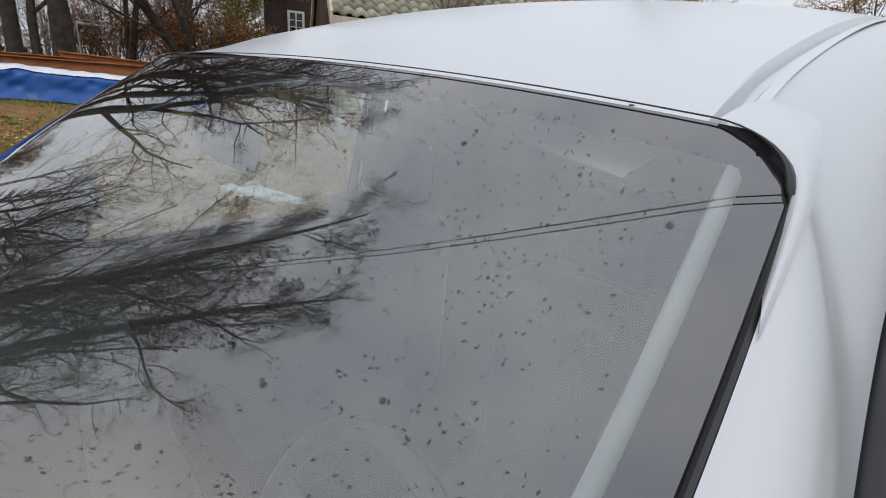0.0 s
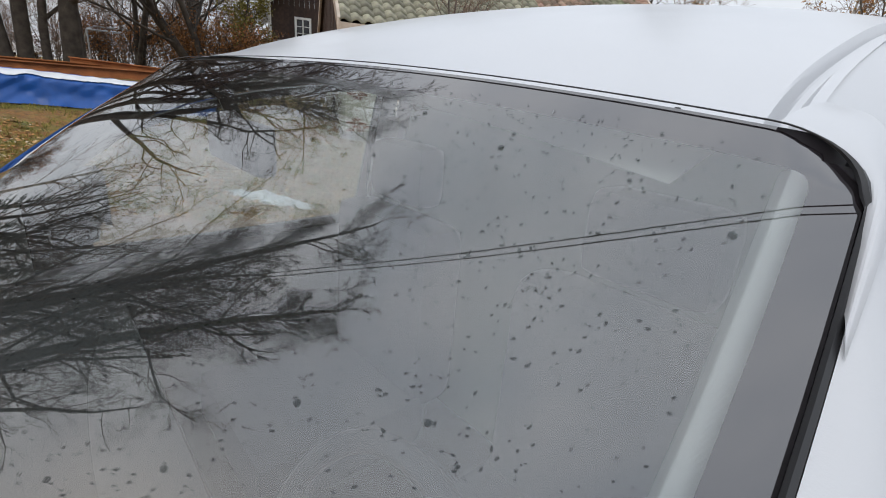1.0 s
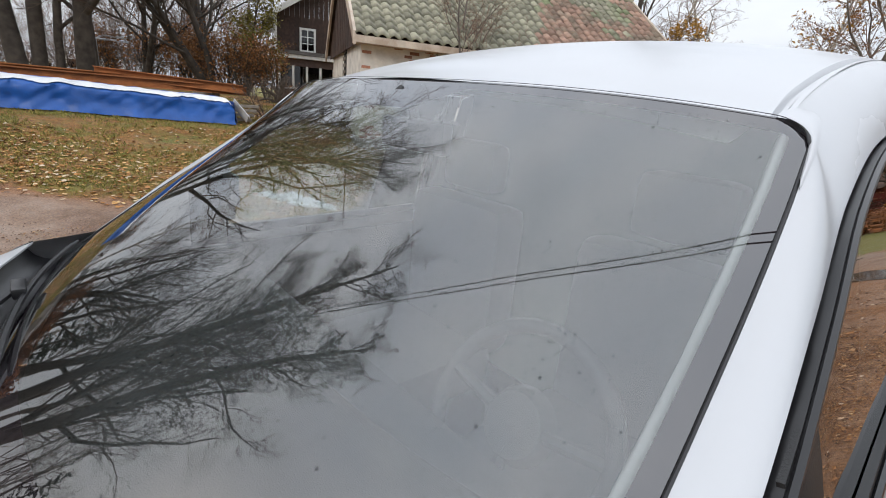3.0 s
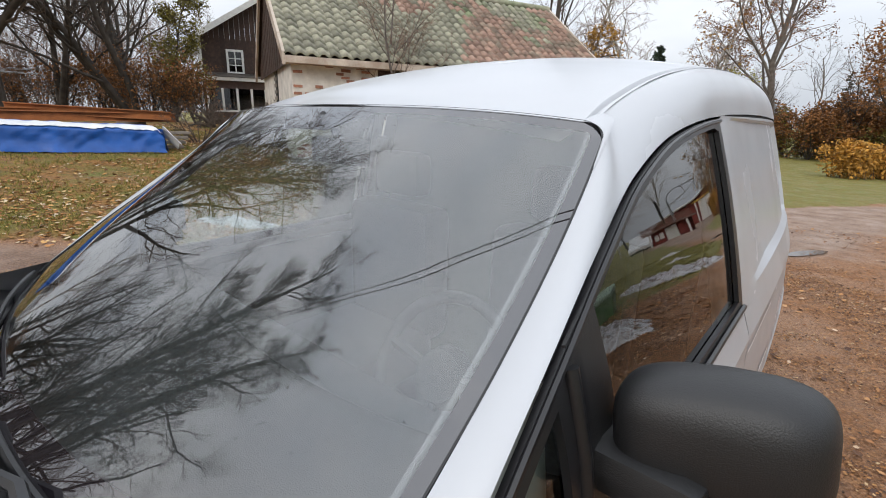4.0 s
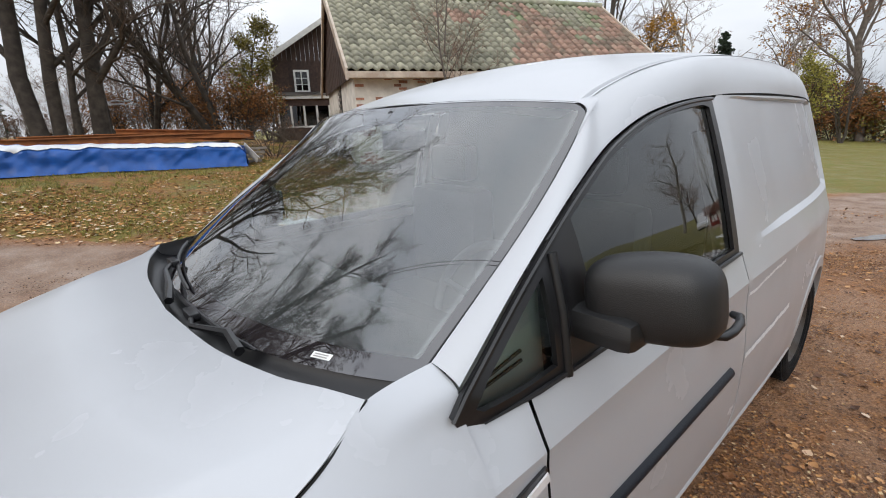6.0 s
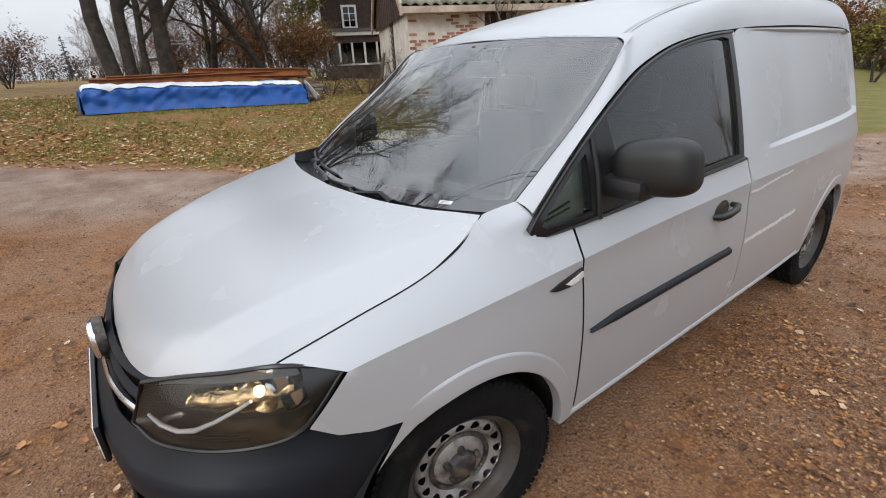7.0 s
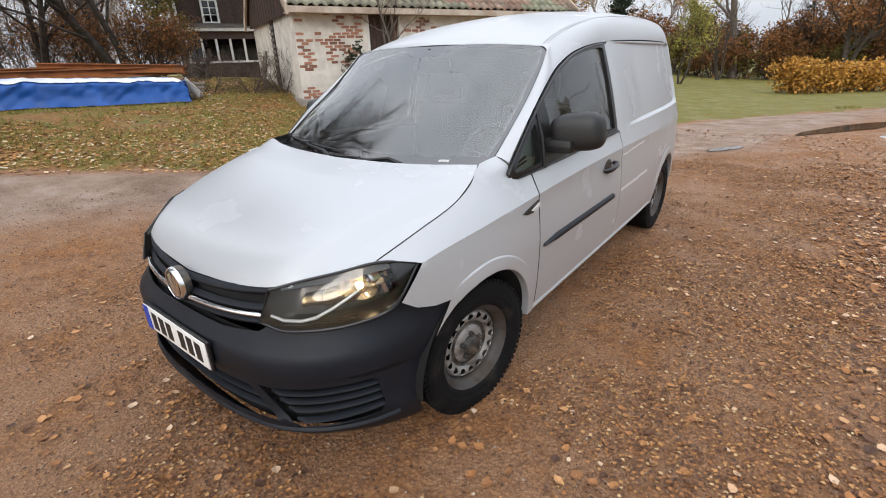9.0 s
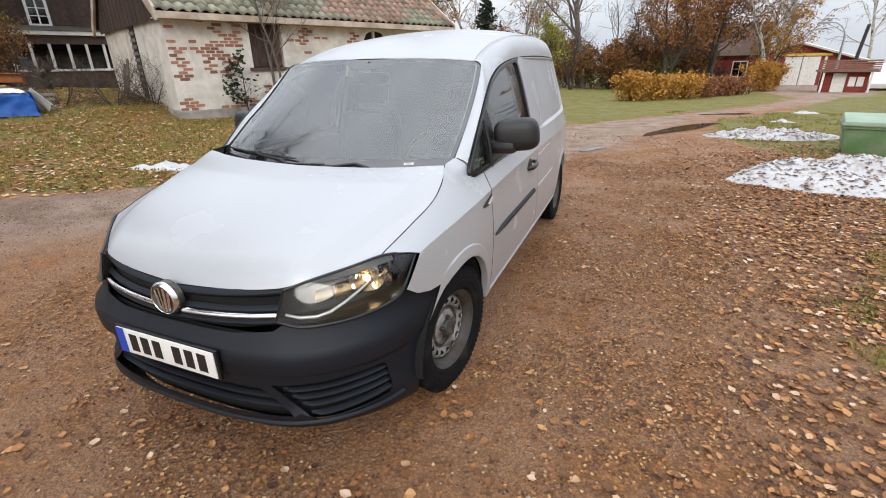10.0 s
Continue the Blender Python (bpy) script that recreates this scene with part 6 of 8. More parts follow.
def red_cottage(x, y, rz, w=9.0, name_label="red boarded cottage behind trees", e=2.8):
    z0 = ground_z(x, y) - 0.1
    ob = tagged(empty("cottage", (x, y, z0), rz), name_label, "house")
    D, RZ = 7.0, e + 2.4
    slab("wall", (0, 0, -0.4), (w, D, e), M_REDWOOD, ob, 0)
    board_wall(ob, 0, w, 0, e, -0.002, M_REDWOOD, 0.45)
    bm = bmesh.new()
    for s in (0, 1):
        pts = [Vector((-0.5, -0.5, e - 0.2)), Vector((w + 0.5, -0.5, e - 0.2)), Vector((w + 0.5, D / 2, RZ)), Vector((-0.5, D / 2, RZ))]
        if s:
            pts = [Vector((p.x, D - p.y, p.z)) for p in pts][::-1]
        bm.faces.new([bm.verts.new(p) for p in pts])
    bmesh.ops.solidify(bm, geom=bm.faces[:], thickness=0.14)
    part("roof", bm, M_TILERED, ob, smooth=False)
    bm = bmesh.new()
    for xx in (0.01, w - 0.01):
        bm.faces.new([bm.verts.new(v) for v in ((xx, 0, e), (xx, D, e), (xx, D / 2, RZ - 0.1))])
    part("gable", bm, M_REDWOOD, ob, smooth=False)
    for k in range(3):
        window_unit(ob, 1.2 + (w - 3.0) / 2 * k, 1.0, 0.95, 1.1, -0.03, 2, 2)
    slab("chimney", (w * 0.4, D / 2 - 0.3, RZ - 0.3), (w * 0.4 + 0.7, D / 2 + 0.3, RZ + 0.7), M_BRICK, ob, 0.02)


outbuilding()
timber_house()
red_barn()
notice_shelter()
red_cottage(2.0, 47.0, -10, 8.0)
red_cottage(27.0, 14.0, 100, 10.0, "red boarded house across the road")
red_cottage(34.0, -2.0, 95, 9.0, "red boarded house with a tiled roof")


# ---- tarpaulin stack, beams, bin, snow, posts ----
M_TARP = material("blue_tarpaulin", (0.006, 0.072, 0.30), 0.42, var=0.25, scale=4, bump=0.4, bump_scale=14)
M_TARPWHITE = material("white_tarpaulin_back", (0.62, 0.63, 0.64), 0.5, var=0.15, scale=4)
M_RUST = material("rust_brown_beam", (0.30, 0.105, 0.030), 0.8, var=0.3, scale=5, bump=0.3)
M_BIN = material("green_bin_plastic", (0.10, 0.19, 0.07), 0.5, var=0.15, scale=3, second=(0.16, 0.2, 0.12), second_scale=2)
M_BINLID = material("pale_green_bin_lid", (0.27, 0.36, 0.26), 0.5, var=0.15, scale=3)
M_SNOW = material("old_snow", (0.50, 0.495, 0.505), 0.6, var=0.08, scale=8, bump=0.6, bump_scale=22,
                  second=(0.28, 0.21, 0.15), second_scale=7.5, second_pos=(0.54, 0.68))
M_SNOWLEAF = material("leaf_on_snow", (0.17, 0.085, 0.04), 0.85, var=0.1, island=0.6)
M_POLE = material("tarred_pole", (0.035, 0.03, 0.027), 0.8, var=0.2)


def tarp_stack():
    """Timber stack under a blue tarpaulin whose white back shows along the top."""
    ob = tagged(empty("tarpaulin_stack", (0, 0, 0)), "timber stack under a wrinkled blue tarpaulin", "tarpaulin")
    y0, y1 = -0.72, 3.02

    def spine(t):
        x = -8.75 + 0.80 * t
        y = y0 + (y1 - y0) * t
        return x, y

    def cover(a, b):
        t = a
        x, y = spine(t)
        g = ground_z(x, y)
        prof = [(0.0, 0.02), (0.0, 0.40), (-0.12, 0.475), (-0.55, 0.52), (-1.05, 0.50), (-1.15, 0.42), (-1.18, 0.05)]
        L = [0.0]
        for p, q in zip(prof, prof[1:]):
            L.append(L[-1] + math.dist(p, q))
        s = b * L[-1]
        dx = interp(s, L, [p[0] for p in prof])
        h = interp(s, L, [p[1] for p in prof])
        h *= 1.0 - 0.12 * t
        w = 0.045 * noise.noise((y * 3.4 + h * 2.5, h * 5, 1.0)) - 0.030 * abs(noise.noise((y * 4.2 - h * 6, h * 3, 9.0))) + 0.022 * noise.noise((y * 8 - h * 9, h * 7, 3.0)) + 0.012 * math.sin(y * 17 + 9 * h + 3 * noise.noise((y * 2, h * 3, 0)))
        bell = 0.07 * max(0, 1 - h / 0.2) ** 1.5
        ends = max(0.0, 1 - min(t, 1 - t) / 0.03)
        h *= 1 - 0.25 * ends ** 2
        return Vector((x + dx * (1 - 0.1 * ends) + w + bell * (dx > -0.3), y + 0.25 * w, g + h + 0.4 * w * (h > 0.3)))
    bm = grid_patch(cover, 120, 40, 0.006)
    part("blue_cover", bm, M_TARP, ob)
    def lip(a, b):
        p = cover(0.01 + 0.98 * a, 0.215 + 0.135 * b + 0.045 * noise.noise((a * 14, 0, 0)) + 0.02 * noise.noise((a * 47, 3, 0)))
        return p + Vector((0.012, 0, 0.016))
    part("white_fold", grid_patch(lip, 90, 6, 0.004), M_TARPWHITE, ob, "white back of the tarpaulin folded over")
    def corner(a, b):
        x, y = spine(1.0)
        g = ground_z(x, y)
        return Vector((x - 0.25 * b + 0.05 * a, y + 0.02 + 0.22 * a, g + 0.42 - 0.28 * a + 0.05 * math.sin(b * 6) - 0.05 * b))
    part("white_flap", grid_patch(corner, 8, 8, 0.004), M_TARPWHITE, ob)
    for sgn in (0, 1):
        t = float(sgn)
        x, y = spine(t)
        def endcap(a, b):
            g = ground_z(x, y)
            return Vector((x - 0.04 - 1.08 * a, y + (0.03 if sgn else -0.03) * math.sin(a * 9) + (0.05 if sgn else -0.05) * (1 - b), g + 0.36 * b + 0.04))
        part("tarp_end", grid_patch(endcap, 16, 8, 0.005), M_TARP, ob)
    for k in range(4):
        bm = bmesh.new()
        box(bm, (-0.05, -0.05, 0), (0.05, 1.05 + 0.1 * k, 0.05), 0.006)
        b = part("stack_plank", bm, M_GREYPLANK, None, smooth=False)
        x, y = spine(0.86)
        b.matrix_basis = pose(x - 0.3 - 0.16 * k, y - 0.15, ground_z(x, y) + 0.05 + 0.075 * k, 0, 0, -12)
        tagged(b, "grey plank jutting from the tarpaulin stack", "plank", group="stack planks")
    for k, (dx, yy, ln, zz, rz) in enumerate(((-1.75, -0.35, 4.2, 0.30, -10), (-1.98, -0.2, 3.9, 0.33, -11), (-1.70, 1.3, 2.5, 0.44, -19), (-2.2, -0.5, 4.1, 0.28, -9))):
        bm = bmesh.new()
        for lo, hi in (((-0.08, 0, 0), (0.08, ln, 0.018)), ((-0.08, 0, 0.15), (0.08, ln, 0.168)), ((-0.008, 0.0, 0.018), (0.008, ln, 0.15))):
            box(bm, lo, hi, 0.003)
        b = part("steel_beam", bm, M_RUST, None, smooth=False)
        x = -8.5 + dx
        b.matrix_basis = pose(x, yy, ground_z(x, yy + 1) + zz, 0.0 if k != 2 else -2.4, 0, rz)
        tagged(b, "rust-brown beam stacked behind the tarpaulin", "beam", group="rust beams")
    for yy in (0.4, 3.2):
        bm = bmesh.new()
        x = -10.6
        box(bm, (x - 0.7, yy, ground_z(x, yy) - 0.1), (x + 0.75, yy + 0.15, ground_z(x, yy) + 0.31), 0.01)
        tagged(part("bearer", bm, M_GREYPLANK, None, smooth=False), "grey timber bearer under the beams", "timber", group="bearers")


def grit_bin():
    z0 = ground_z(5.2, 8.2)
    ob = tagged(empty("grit_bin", (4.72, 8.05, z0), -14), "green plastic grit bin with a pale lid", "bin")
    bm = bmesh.new()
    box(bm, (0, 0, 0.0), (1.25, 0.8, 0.47), 0.03)
    for v in bm.verts:
        if v.co.z < 0.2:
            v.co.x = 0.62 + (v.co.x - 0.62) * 0.9
            v.co.y = 0.4 + (v.co.y - 0.4) * 0.88
    part("body", bm, M_BIN, ob)
    bm = bmesh.new()
    box(bm, (-0.04, -0.05, 0.475), (1.29, 0.84, 0.56), 0.03)
    for v in bm.verts:
        if v.co.z > 0.53:
            v.co.z += 0.07 * (v.co.y / 0.8)
            v.co.x = 0.62 + (v.co.x - 0.62) * 0.95
    part("lid", bm, M_BINLID, ob, "pale green lid")
    slab("rim", (-0.02, -0.025, 0.43), (1.27, 0.82, 0.474), M_BIN, ob, 0.012)


def snow_pile(cx, cy, rx, ry, h, seed, label, rot=0.0):
    def surf(a, b):
        r, an = a, 2 * math.pi * b
        edge = 1 + 0.22 * noise.noise((math.cos(an) * 1.7 + seed, math.sin(an) * 1.7, seed)) + 0.08 * noise.noise((math.cos(an) * 6 + seed, math.sin(an) * 6, 0))
        x, y = rx * r * edge * math.cos(an), ry * r * edge * math.sin(an)
        c, s = math.cos(radians(rot)), math.sin(radians(rot))
        X, Y = cx + x * c - y * s, cy + x * s + y * c
        q = max(0.0, 1 - r ** 2.4)
        z = h * q * (0.85 + 0.35 * noise.noise((X * 1.7 + seed, Y * 1.7, 2.0))) + 0.10 * q * noise.noise((X * 4.5, Y * 4.5, seed)) + 0.05 * q * noise.noise((X * 12, Y * 12, seed)) + 0.02 * q * noise.noise((X * 26, Y * 26, seed))
        return Vector((X, Y, ground_z(X, Y) - 0.012 + max(0, z) + 0.018 * (r < 0.98)))
    mound = tagged(part("snow_mound", grid_patch(surf, 48, 120), M_SNOW), label, "snow")
    if h > 0.1:
        rng = random.Random(int(seed * 7))
        v, f = [], []
        for _ in range(1700 if h > 0.3 else 900):
            p = surf(math.sqrt(rng.random()) * 0.97, rng.random()) + Vector((0, 0, 0.006))
            an, sz = rng.random() * 6.283, rng.uniform(0.012, 0.036)
            c, s = math.cos(an) * sz, math.sin(an) * sz
            k = len(v)
            v += [p + Vector((c, s, 0.003)), p + Vector((-s * 0.6, c * 0.6, 0.006)), p - Vector((c, s, -0.002)), p + Vector((s * 0.6, -c * 0.6, 0.010))]
            f.append((k, k + 1, k + 2, k + 3))
        me = bpy.data.meshes.new("snow_leaves")
        me.from_pydata([tuple(q) for q in v], [], f)
        me.materials.append(M_SNOWLEAF)
        lo = tagged(new("snow_leaves", me), kind="stuff")
        lo.parent = mound


def lamp_post(x, y, h, arm=(-1.3, 0.3), label="grey street lamp on a curved steel post", mat=None):
    z0 = ground_z(x, y)
    ob = tagged(empty("street_lamp", (x, y, z0)), label, "street lamp")
    bm = bmesh.new()
    ax, ay = arm
    P = [(0, 0, 0), (0, 0, h * 0.5), (0, 0, h - 0.9)] + [(ax * (1 - math.cos(q)), ay * (1 - math.cos(q)), h - 0.9 + 0.9 * math.sin(q)) for q in (0.4, 0.8, 1.2, 1.5)] + [(ax * 1.15, ay * 1.15, h + 0.0)]
    tube(bm, P, [0.085, 0.075, 0.06, 0.05, 0.045, 0.04, 0.04, 0.04], 8)
    part("post", bm, mat or M_GREYMETAL, ob)
    bm = bmesh.new()
    box(bm, (-0.32, -0.1, -0.06), (0.32, 0.1, 0.06), 0.03, Matrix.Translation((ax * 1.35, ay * 1.35, h - 0.01)) @ Matrix.Rotation(math.atan2(ay, ax), 4, 'Z'))
    part("lamp_head", bm, mat or M_GREYMETAL, ob)


def pole(x, y, h, lean=0):
    z0 = ground_z(x, y)
    ob = tagged(empty("utility_pole", (x, y, z0)), "dark tarred wooden utility pole", "pole")
    bm = bmesh.new()
    tube(bm, [(0, 0, -0.2), (lean * 0.5, 0, h * 0.5), (lean, 0, h)], [0.13, 0.115, 0.10], 10)
    part("shaft", bm, M_POLE, ob)
    bm = bmesh.new()
    tube(bm, [(lean - 0.05, -0.35, h - 0.35), (lean - 0.05, 0.35, h - 0.35)], 0.035, 6)
    part("cross_arm", bm, M_POLE, ob)
    return Vector((x + lean, y, z0 + h - 0.3))


def cable(a, b, sag, r=0.012):
    bm = bmesh.new()
    n = 24
    tube(bm, [Vector(a).lerp(Vector(b), i / n) - Vector((0, 0, sag * 4 * (i / n) * (1 - i / n))) for i in range(n + 1)], r, 5)
    tagged(part("overhead_cable", bm, M_POLE), "thin dark overhead cable between poles", "cable", group="overhead cables")


M_WHITECAR = material("white_car_paint", (0.68, 0.69, 0.70), 0.35, coat=0.5, var=0.04)


def parked_car(x, y, rz, z_off=0.0, mat=None, label="white parked car half hidden behind beams", roof=1.45):
    """A plain hatchback seen from far off: body, glass band, four wheels."""
    ob = tagged(empty("parked_car", (x, y, ground_z(x, y) + z_off), rz), label, "car")
    out = [(-2.05, 0.35), (-2.1, 0.62), (-1.95, 0.82), (-1.15, 0.95), (-0.55, roof - 0.06), (0.1, roof), (1.2, roof - 0.02), (1.85, roof - 0.40), (2.05, 0.85), (2.08, 0.4), (1.9, 0.28), (-1.9, 0.28)]
    bm = sheet(out, lambda a, b: Vector((a, -0.80 + 0.16 * max(0, b - 0.9), b)), 0.25)
    b2 = sheet(out, lambda a, b: Vector((a, 0.80 - 0.16 * max(0, b - 0.9), b)), 0.25)
    bm = join(bm, b2)
    loop = resample(out, 0.25)
    def inset(p):
        return 0.80 - 0.16 * max(0, p[1] - 0.9)
    vs = [(bm.verts.new((p[0], -inset(p), p[1])), bm.verts.new((p[0], inset(p), p[1]))) for p in loop]
    for (a, b), (c, d) in zip(vs, vs[1:] + vs[:1]):
        bm.faces.new((a, b, d, c))
    bmesh.ops.remove_doubles(bm, verts=bm.verts, dist=1e-3)
    bmesh.ops.recalc_face_normals(bm, faces=bm.faces)
    body = part("body", bm, mat or M_WHITECAR, ob, smooth=False)
    for sg in (-1, 1):
        w = [(-0.95, 0.97), (-0.5, roof - 0.11), (0.1, roof - 0.07), (1.1, roof - 0.09), (1.5, 0.99)]
        part("side_glass", sheet(w, lambda a, b: Vector((a, sg * (0.806 - 0.16 * max(0, b - 0.9)), b)), 0.3), M_TRIM, body)
        for wx in (-1.3, 1.3):
            bm = bmesh.new()
            lathe(bm, [(0.0, 0.02), (0.18, 0.03), (0.2, 0.02), (0.30, 0.02), (0.31, -0.05), (0.31, -0.2)], (wx, 0.79, 0.31), 20, 'y')
            if sg < 0:
                bmesh.ops.scale(bm, vec=(1, -1, 1), verts=bm.verts)
            bmesh.ops.recalc_face_normals(bm, faces=bm.faces)
            part("wheel", bm, M_RUBBER, ob)


def goal_frame(x, y, rz):
    """Bare pipe frame of a small goal or shelter."""
    ob = tagged(empty("pipe_frame", (x, y, ground_z(x, y)), rz), "bare grey pipe frame standing among trees", "frame")
    segs = [((0, 0, 0), (0, 0, 1.55)), ((2.1, 0, 0), (2.1, 0, 1.55)), ((0, 0, 1.55), (2.1, 0, 1.55)), ((0, 0, 1.55), (-0.5, 1.1, 0)), ((2.1, 0, 1.55), (2.6, 1.1, 0)),
            ((0, 0, 1.55), (0.3, 1.0, 1.75)), ((2.1, 0, 1.55), (2.3, 1.0, 1.75)), ((0.3, 1.0, 1.75), (2.3, 1.0, 1.75))]
    for a, b in segs:
        bm = bmesh.new()
        tube(bm, [a, b], 0.035, 6)
        part("pipe", bm, M_GREYMETAL, ob)


def rubble(x, y, seed):
    rng = random.Random(seed)
    bm = bmesh.new()
    w, d, h = rng.uniform(0.3, 0.65), rng.uniform(0.3, 0.5), rng.uniform(0.2, 0.45)
    box(bm, (-w, -d, -0.15), (w, d, h), 0.06)
    for v in bm.verts:
        v.co += Vector((rng.gauss(0, 0.05), rng.gauss(0, 0.05), rng.gauss(0, 0.04)))
    b = part("boulder", bm, M_STONE, None)
    b.matrix_basis = pose(x, y, ground_z(x, y), rng.uniform(-12, 12), rng.uniform(-12, 12), rng.uniform(0, 180))
    tagged(b, "rough grey boulder on the leaf-covered bank", "boulder", group="bank boulders")


parked_car(-50.0, 1.45, 12, 0.1, None, "white parked van half hidden behind beams", 1.75)
parked_car(-46.0, 5.0, 85, 0.2, None, "white parked car beyond the beams", 1.35)
parked_car(15.9, 39.0, 75, -0.15, None, "white parked van beside the red shelter", 1.75)
goal_frame(-24.0, 2.9, 85)
for q, (x, y) in enumerate(((-12.2, -4.6), (-12.9, -5.6), (-12.0, -6.4), (-13.4, -4.2), (-13.8, -6.2), (-11.4, -5.4), (-14.4, -5.0))):
    rubble(x, y, q + 3)
tarp_stack()
grit_bin()
snow_pile(4.35, 5.75, 1.55, 0.85, 0.36, 1.0, "heap of old snow dotted with leaves", 8)
snow_pile(4.1, 9.95, 1.25, 0.42, 0.17, 5.0, "low streak of dirty snow on grass", 4)
snow_pile(-4.25, 2.45, 0.52, 0.12, 0.06, 8.0, "thin strip of snow beside the track", 45)
snow_pile(6.2, 16.0, 0.35, 0.14, 0.05, 9.0, "small scrap of snow on the verge")
snow_pile(5.0, 13.0, 0.3, 0.10, 0.04, 3.0, "small scrap of snow on the verge")
lamp_post(12.35, 36.0, 4.0, (-0.85, 0.2))
lamp_post(9.5, -1.5, 6.2, (1.3, 0.1), "dark street lamp beside the road", M_POLE)
top_a = pole(14.9, 42.0, 4.2, 0.35)
# overhead cables go slantwise over the yard
for q in (0.0, 0.10):
    cable((-22.0, -12.4 + q, 7.35), (26.0, 14.5 + q, 7.35), 0.45, 0.009)
pole(-22.0, -12.35, 6.3)
pole(26.0, 14.55, 8.0)


# ---- trees and shrubs ----
M_BARK = material("grey_brown_bark", (0.055, 0.045, 0.036), 0.95, var=0.4, scale=5, bump=0.5, bump_scale=25)
M_BARKGREY = material("light_grey_bark", (0.12, 0.10, 0.085), 0.95, var=0.35, scale=5, bump=0.4, bump_scale=25)
M_BIRCH = material("birch_bark", (0.40, 0.37, 0.33), 0.85, var=0.2, scale=4, second=(0.05, 0.04, 0.035), second_scale=3.5, second_pos=(0.52, 0.62))
M_TWIG = material("dark_twig", (0.085, 0.062, 0.046), 0.95, var=0.3)
M_TWIGRED = material("reddish_birch_twig", (0.17, 0.105, 0.075), 0.95, var=0.3)
M_LEAFGOLD = material("golden_leaf", (0.34, 0.17, 0.022), 0.8, var=0.2, island=0.45)
M_LEAFBROWN = material("russet_leaf", (0.21, 0.088, 0.024), 0.85, var=0.2, island=0.5)
M_LEAFGREEN = material("yellow_green_leaf", (0.22, 0.20, 0.032), 0.8, var=0.2, island=0.5)
M_LEAFOLIVE = material("olive_yellow_leaf", (0.15, 0.125, 0.020), 0.8, var=0.2, island=0.5)
M_NEEDLE = material("dark_needles", (0.018, 0.030, 0.014), 0.9, var=0.3, island=0.4)
M_HEDGE = material("ochre_hedge_leaf", (0.40, 0.20, 0.03), 0.8, var=0.2, island=0.45)
M_THICKET = material("dark_thicket_leaf", (0.085, 0.045, 0.026), 0.85, var=0.25, island=0.5)
M_REDHEDGE = material("red_brown_hedge_leaf", (0.22, 0.085, 0.03), 0.8, var=0.2, island=0.45)


class Wood:
    """Tapered tubes and leaf blades gathered as plain lists."""

    def __init__(self):
        self.v, self.f, self.lv, self.lf = [], [], [], []

    def limb(self, pts, r0, r1, sides):
        k = len(self.v)
        n = len(pts)
        for i, p in enumerate(pts):
            d = pts[min(i + 1, n - 1)] - pts[max(i - 1, 0)]
            d.normalize()
            a = d.cross(Vector((0.31, 0.17, 0.93)))
            if a.length < 1e-3:
                a = Vector((1, 0, 0))
            a.normalize()
            b = d.cross(a)
            r = r0 + (r1 - r0) * i / (n - 1)
            for s in range(sides):
                t = 2 * math.pi * s / sides
                self.v.append(p + (a * math.cos(t) + b * math.sin(t)) * r)
        for i in range(n - 1):
            for s in range(sides):
                s2 = (s + 1) % sides
                self.f.append((k + i * sides + s, k + i * sides + s2, k + (i + 1) * sides + s2, k + (i + 1) * sides + s))

    def leaf(self, p, size, rng):
        a = Vector((rng.gauss(0, 1), rng.gauss(0, 1), rng.gauss(0, 0.7))).normalized()
        b = a.cross(Vector((rng.gauss(0, 1), rng.gauss(0, 1), rng.gauss(0, 1)))).normalized()
        k = len(self.lv)
        self.lv += [p - a * size, p + b * size * 0.55, p + a * size, p - b * size * 0.55 + a.cross(b) * size * 0.25]
        self.lf.append((k, k + 1, k + 2, k + 3))

    def mesh(self, name, which, mat, smooth=True):
        me = bpy.data.meshes.new(name)
        me.from_pydata(*((self.v, [], self.f) if which == 0 else (self.lv, [], self.lf)))
        me.materials.append(mat)
        if smooth:
            me.shade_smooth()
        return me


